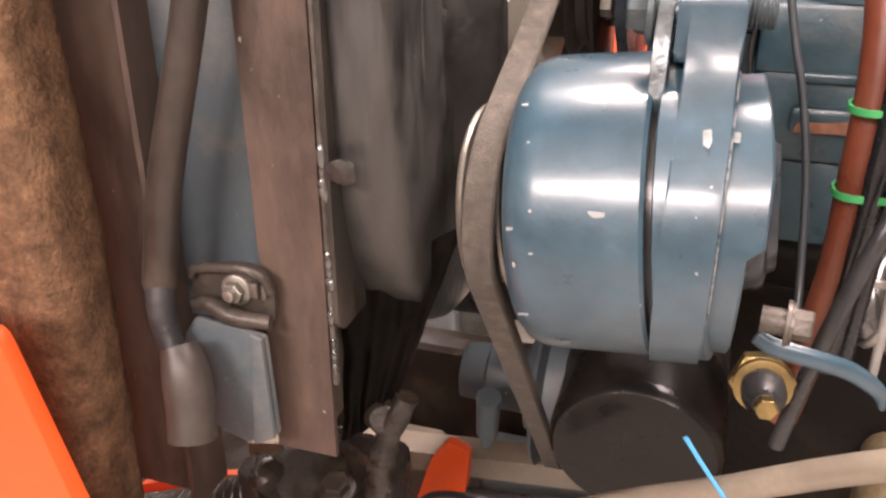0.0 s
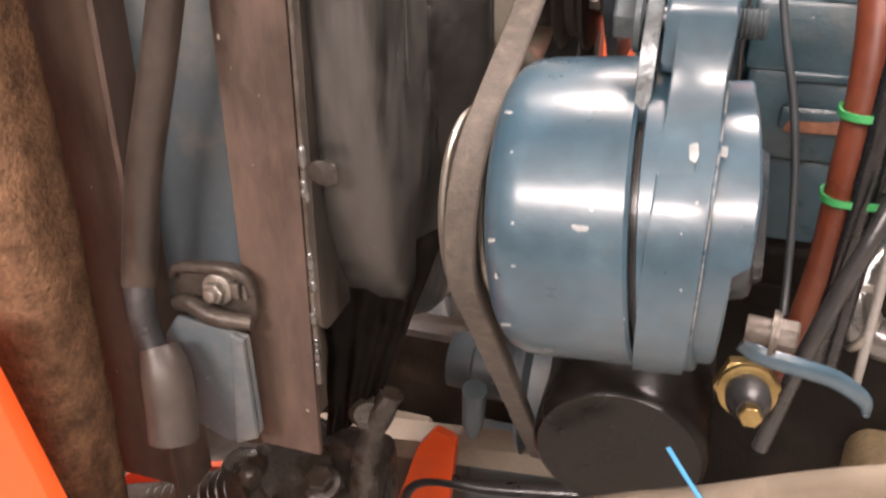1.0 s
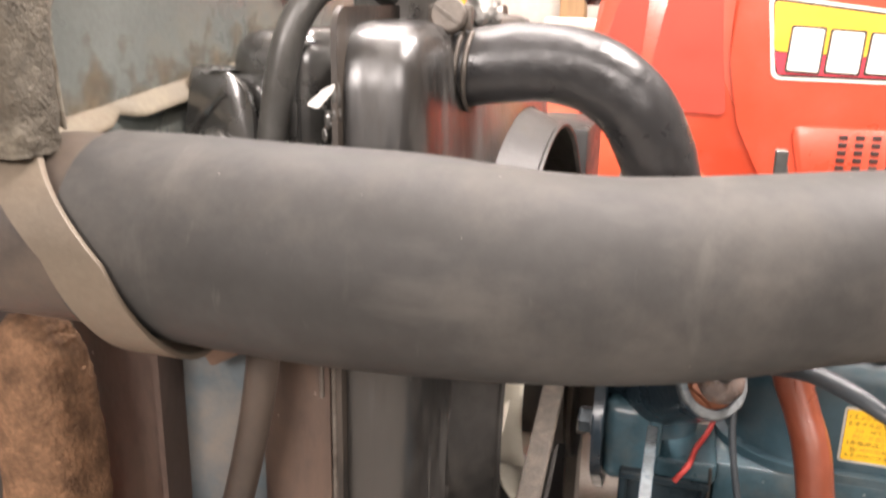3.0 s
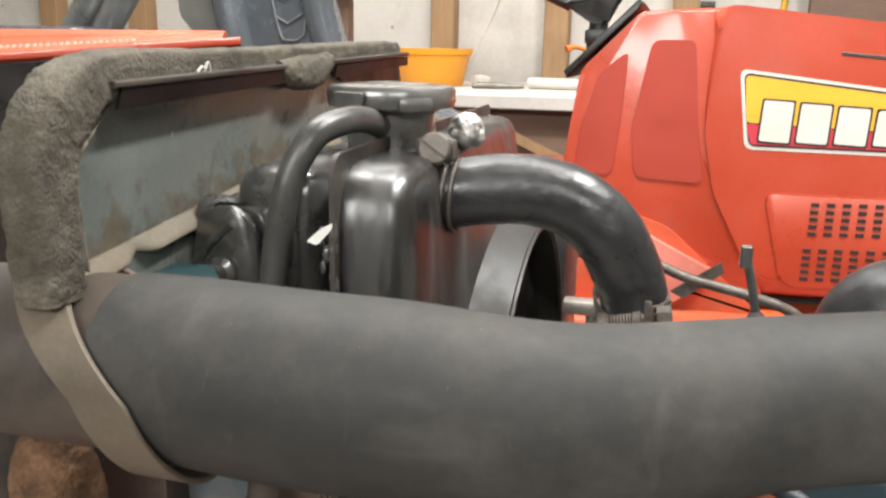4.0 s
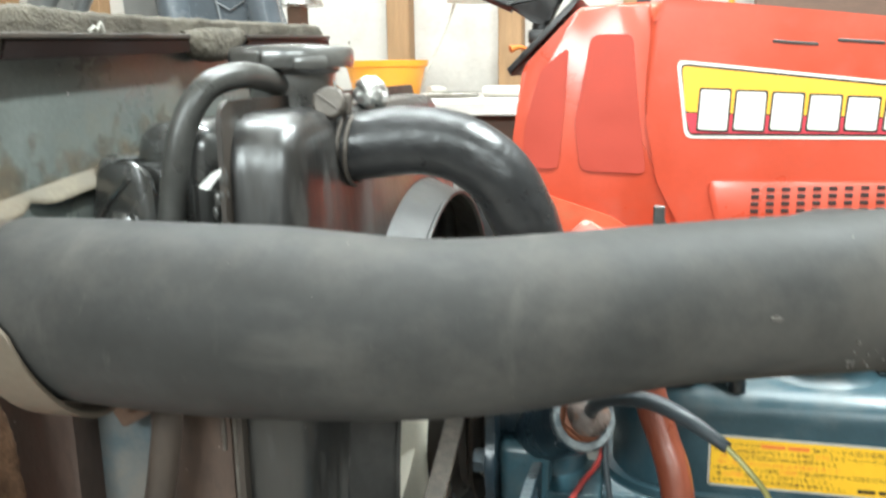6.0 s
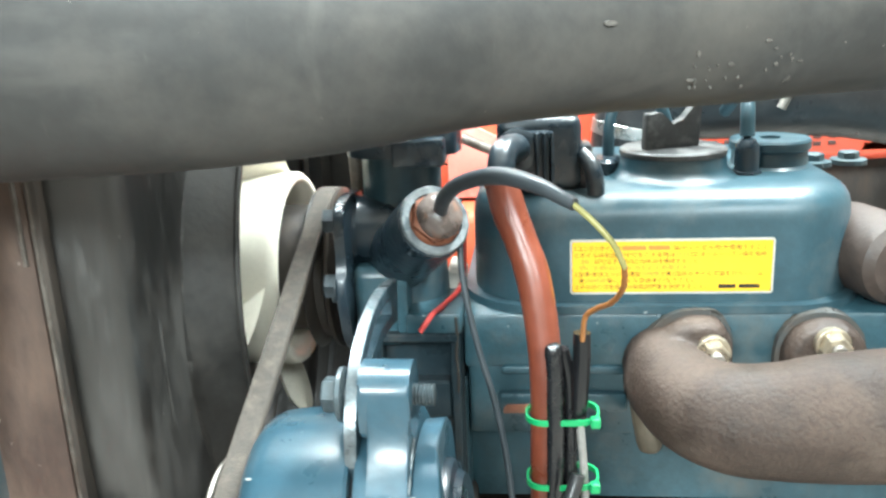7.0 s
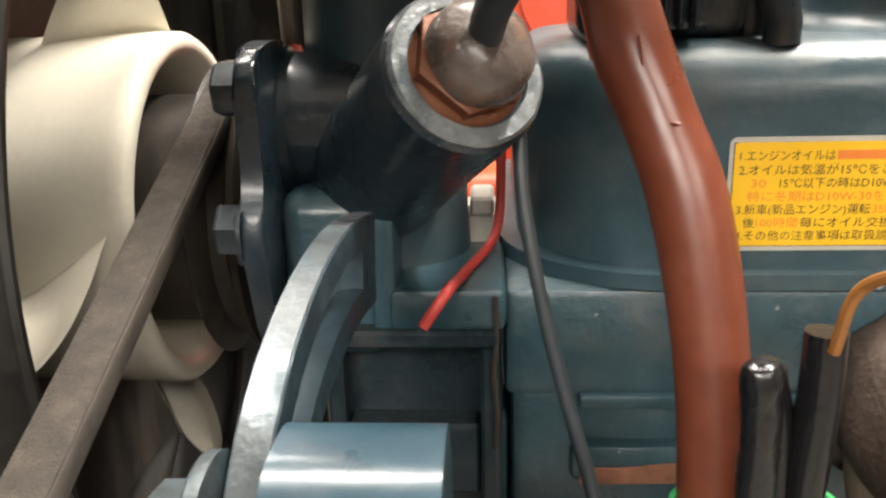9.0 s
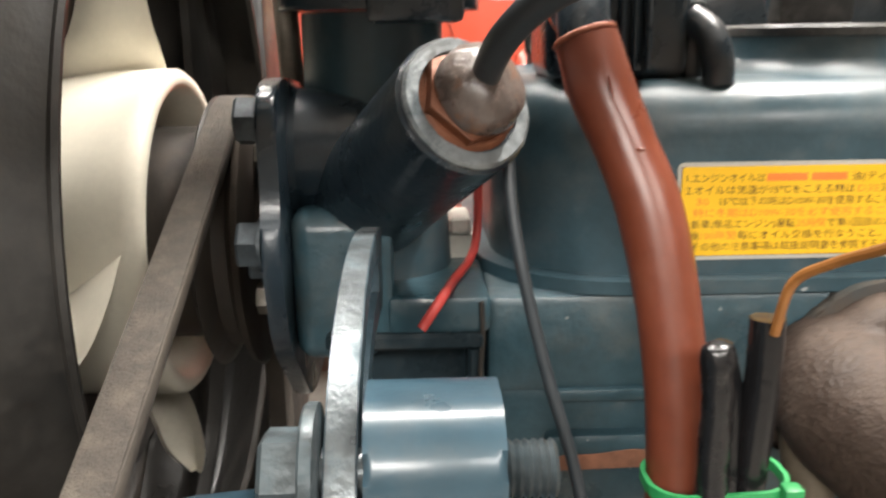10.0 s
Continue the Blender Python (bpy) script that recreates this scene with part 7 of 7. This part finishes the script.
part("clamp_ring", bm, STEEL, air)
bm = B()
thread(bm, (0.255, 0.578, 0.8982), (0.0093, 0.0, 0.0205), 0.0034, 0.0225, 0.0018)
hexagon(bm, (0.2643, 0.578, 0.9187), (0.0093, 0.0, 0.0205), 0.010, 0.005)
part("clamp_bolt", bm, STEEL_DULL, air)
# black box added to stand for the dark space beyond the fan
dark_fill = thing("battery", "plain black box added for the dark space beyond the fan", "battery", (-0.12, 0.72, 0.55))
bm = B()
box(bm, (-0.20, 0.680, 0.47), (-0.064, 0.78, 0.945), 0.004, 2)
part("case", bm, PLASTIC_BLACK, dark_fill)

foil = B()
bmesh.ops.create_icosphere(foil, subdivisions=4, radius=0.0105, matrix=Matrix.Translation((-0.0985, 0.446, 1.0395)))
rough_up(foil, 0.006, 0.003, 3)
rough_up(foil, 0.0025, 0.0009, 9)
tagged(part("crumpled_foil", foil, mat("silver_foil", (0.42, 0.41, 0.39), 0.40, metal=0.5, var=0.1, scale=60, bump=0.1), None, "", 10), "crumpled scrap of silver foil on the radiator tank", "foil")

# ---------------------------------------------------------------- the far wall, bench and clutter
stud = B()
box(stud, (-0.045, -0.04, 0.0), (0.045, 0.04, 2.7), 0.004, 1)
stud_mesh = bpy.data.meshes.new("wall_stud")
stud.to_mesh(stud_mesh)
stud.free()
stud_mesh.materials.append(WOOD)
for x in (-3.2, -2.62, -2.18, -1.55, -0.86, -0.43, 0.02, 0.65, 1.25, 1.9):
    ob = new("wall_stud", stud_mesh)
    ob.location = (x, 3.16, 0.0)
    tagged(ob, "bare pine wall stud", "stud", kind="structure")
bench = thing("work_bench", "white topped work bench with a brown board front", "bench", (-0.6, 2.7, 0.0))
bm = B()
box(bm, (-1.35, 2.25, 0.925), (-0.05, 3.115, 0.965), 0.004, 1)
part("bench_top", bm, WHITE_PAINT, bench)
bm = B()
box(bm, (-1.33, 2.32, 0.0), (-0.07, 2.35, 0.925), 0.002, 1)
part("front_board", bm, PLY, bench)
bm = B()
prism(bm, [(-0.62, 0.925), (-0.30, 0.78), (-0.28, 0.80), (-0.56, 0.925)], (0, 2.31, 0), X, Z, 0.02)
part("brace", bm, WOOD, bench)
bm = B()
lathe(bm, (-0.775, 2.68, 0.965), Z, [(0, 0.104), (0.004, 0.108), (0.098, 0.130), (0.100, 0.138), (0.118, 0.140), (0.119, 0.133), (0.10, 0.126), (0.008, 0.103), (0.006, 0.0)], 40, False)
tagged(part("plastic_basin", bm, BASIN), "orange-yellow plastic basin standing on the bench", "basin")
for x, y, l, turn, m_, nm, lb, ct in ((-0.52, 2.55, 0.16, 12, STEEL_DULL, "hand_tool", "grey steel hand tool lying on the bench", "tool"), (-0.34, 2.62, 0.20, -8, WHITE_VINYL, "paper_roll", "white paper roll lying on the bench", "paper"), (-0.62, 2.75, 0.08, 60, PLASTIC_WHITE, "white_cup", "small white cup on the bench", "cup")):
    bm = B()
    d_ = Vector((math.cos(radians(turn)), math.sin(radians(turn)), 0))
    r_ = 0.010 if nm == "hand_tool" else 0.018
    lathe(bm, Vector((x, y, 0.965 + r_)) - d_ * l / 2, d_, [(0, r_ * 0.8), (0.01, r_), (l * 0.6, r_), (l - 0.01, r_ * 0.7), (l, r_ * 0.5)], 18)
    tagged(part(nm, bm, m_), lb, ct)
lamp = thing("clamp_lamp", "bright metal clamp lamp shade on a brown post", "lamp", (-1.08, 2.75, 0.965))
bm = B()
lathe(bm, (-1.093, 2.70, 1.268), Z, [(0, 0.096), (0.004, 0.094), (0.04, 0.076), (0.08, 0.046), (0.11, 0.028), (0.17, 0.026)], 36)
part("shade", bm, STEEL, lamp)
bm = B()
box(bm, (-1.140, 2.73, 0.965), (-1.085, 2.79, 1.285), 0.004, 1)
part("post", bm, PLY, lamp)
bm = B()
lathe(bm, (-0.500, 2.78, 1.268), Z, [(0, 0.085), (0.004, 0.088), (0.05, 0.080), (0.055, 0.05)], 30)
tube(bm, [(-0.555, 2.78, 1.282), (-0.60, 2.79, 1.18), (-0.66, 2.80, 1.06), (-0.70, 2.80, 0.966)], 0.005, 8)
tagged(part("desk_lamp", bm, PLASTIC_WHITE), "white round lamp head on a thin stalk over the bench", "lamp")
# seat, tubes and guard of a machine at the back
mach = thing("ride_on_seat", "black vinyl seat back with stitched chevrons on a steel frame", "seat", (-0.9, 1.6, 0.0))
bm = B()
seat = round_poly([(-0.79, 1.02), (-0.61, 1.02), (-0.665, 1.20), (-0.715, 1.50), (-0.90, 1.50), (-0.865, 1.20)], 0.03, 5)
prism(bm, seat, (0, 1.60, 0), X, Z, 0.10, 0.040, 7)
sb = part("backrest", bm, VINYL_SEAT, mach)
for rows_ in ([(-0.815, 1.505, 1.04), (-0.838, 1.500, 1.14), (-0.852, 1.498, 1.24), (-0.880, 1.500, 1.42)], [(-0.628, 1.520, 1.04), (-0.655, 1.515, 1.14), (-0.672, 1.512, 1.24), (-0.700, 1.515, 1.42)]):
    bm = B()
    tube(bm, rows_, [0.030, 0.032, 0.032, 0.030], 24, 6)
    part("bolster", bm, VINYL_SEAT, sb, "rounded glossy side bolster")
bm = B()
tube(bm, [(-0.765, 1.498, 1.26), (-0.735, 1.498, 1.115), (-0.715, 1.498, 1.095), (-0.690, 1.498, 1.100), (-0.680, 1.498, 1.130), (-0.690, 1.498, 1.27)], 0.0024, 8, 5)
for k in range(3):
    z = 1.13 + 0.045 * k
    tube(bm, [(-0.745 - 0.008 * k, 1.498, z + 0.012), (-0.716 - 0.006 * k, 1.498, z - 0.004), (-0.686 - 0.002 * k, 1.498, z + 0.014)], 0.0022, 8, 1)
part("chevron_stitching", bm, mat("grey_stitching", (0.13, 0.135, 0.14), 0.5, var=0.1, bump=0.02), sb, "pale grey chevron piping")
bm = B()
prism(bm, round_poly([(-0.99, 1.50), (-0.965, 1.14), (-0.89, 1.06), (-0.855, 1.06), (-0.93, 1.50)], 0.01, 3), (0, 1.54, 0), X, Z, 0.02, 0.003)
part("side_guard", bm, CHROME, mach)
bm = B()
prism(bm, round_poly([(-0.925, 1.50), (-0.862, 1.10), (-0.835, 1.06), (-0.80, 1.06), (-0.885, 1.50)], 0.01, 3), (0, 1.52, 0), X, Z, 0.02, 0.003)
part("trim", bm, BLUE_PANEL, mach)
for dx in (0.0, 0.075):
    bm = B()
    tube(bm, [(-1.30 + dx, 1.58, 1.06), (-1.24 + dx, 1.56, 1.12), (-1.16 + dx, 1.53, 1.20), (-1.11 + dx, 1.52, 1.30), (-1.10 + dx, 1.52, 1.50)], 0.030, 18)
    part("frame_tube", bm, CHROME, mach)
bm = B()
box(bm, (-1.45, 1.45, 0.0), (-0.60, 1.85, 1.03), 0.05, 3)
box(bm, (-1.50, 1.40, 1.02), (-1.12, 1.70, 1.115), 0.03, 4)
part("seat_base", bm, VINYL_SEAT, mach)
bm = B()
lathe(bm, (-0.37, 1.20, 0.93), (0.2, -0.3, 0.9), [(0, 0.10), (0.02, 0.105), (0.045, 0.095), (0.065, 0.06), (0.07, 0.01)], 32)
box(bm, (-0.40, 1.17, 0.0), (-0.34, 1.23, 0.94), 0.01)
tagged(part("round_cushion", bm, VINYL_SEAT), "round dark cushion on a post", "cushion")
bm = B()
tube(bm, [(0.36, 3.187, 2.3), (0.357, 3.187, 1.8), (0.353, 3.187, 1.35), (0.345, 3.187, 1.15), (0.37, 3.187, 0.6), (0.40, 3.187, 0.013)], 0.0105, 12)
tagged(part("yellow_cord", bm, DECAL_YELLOW), "yellow extension cord hanging on the wall", "cord")
bm = B()
box(bm, (0.415, 3.06, 0.6), (1.6, 3.115, 1.9), 0.003, 1)
tagged(part("wall_board", bm, PLY), "reddish brown board leaning on the wall", "board")
bm = B()
lathe(bm, (0.264, 3.20, 1.452), (0, -1, 0), [(0, 0.09), (0.02, 0.09), (0.025, 0.08)], 28)
tagged(part("blue_disc", bm, BLUE_TIE), "light blue round lid hung on the wall", "lid")
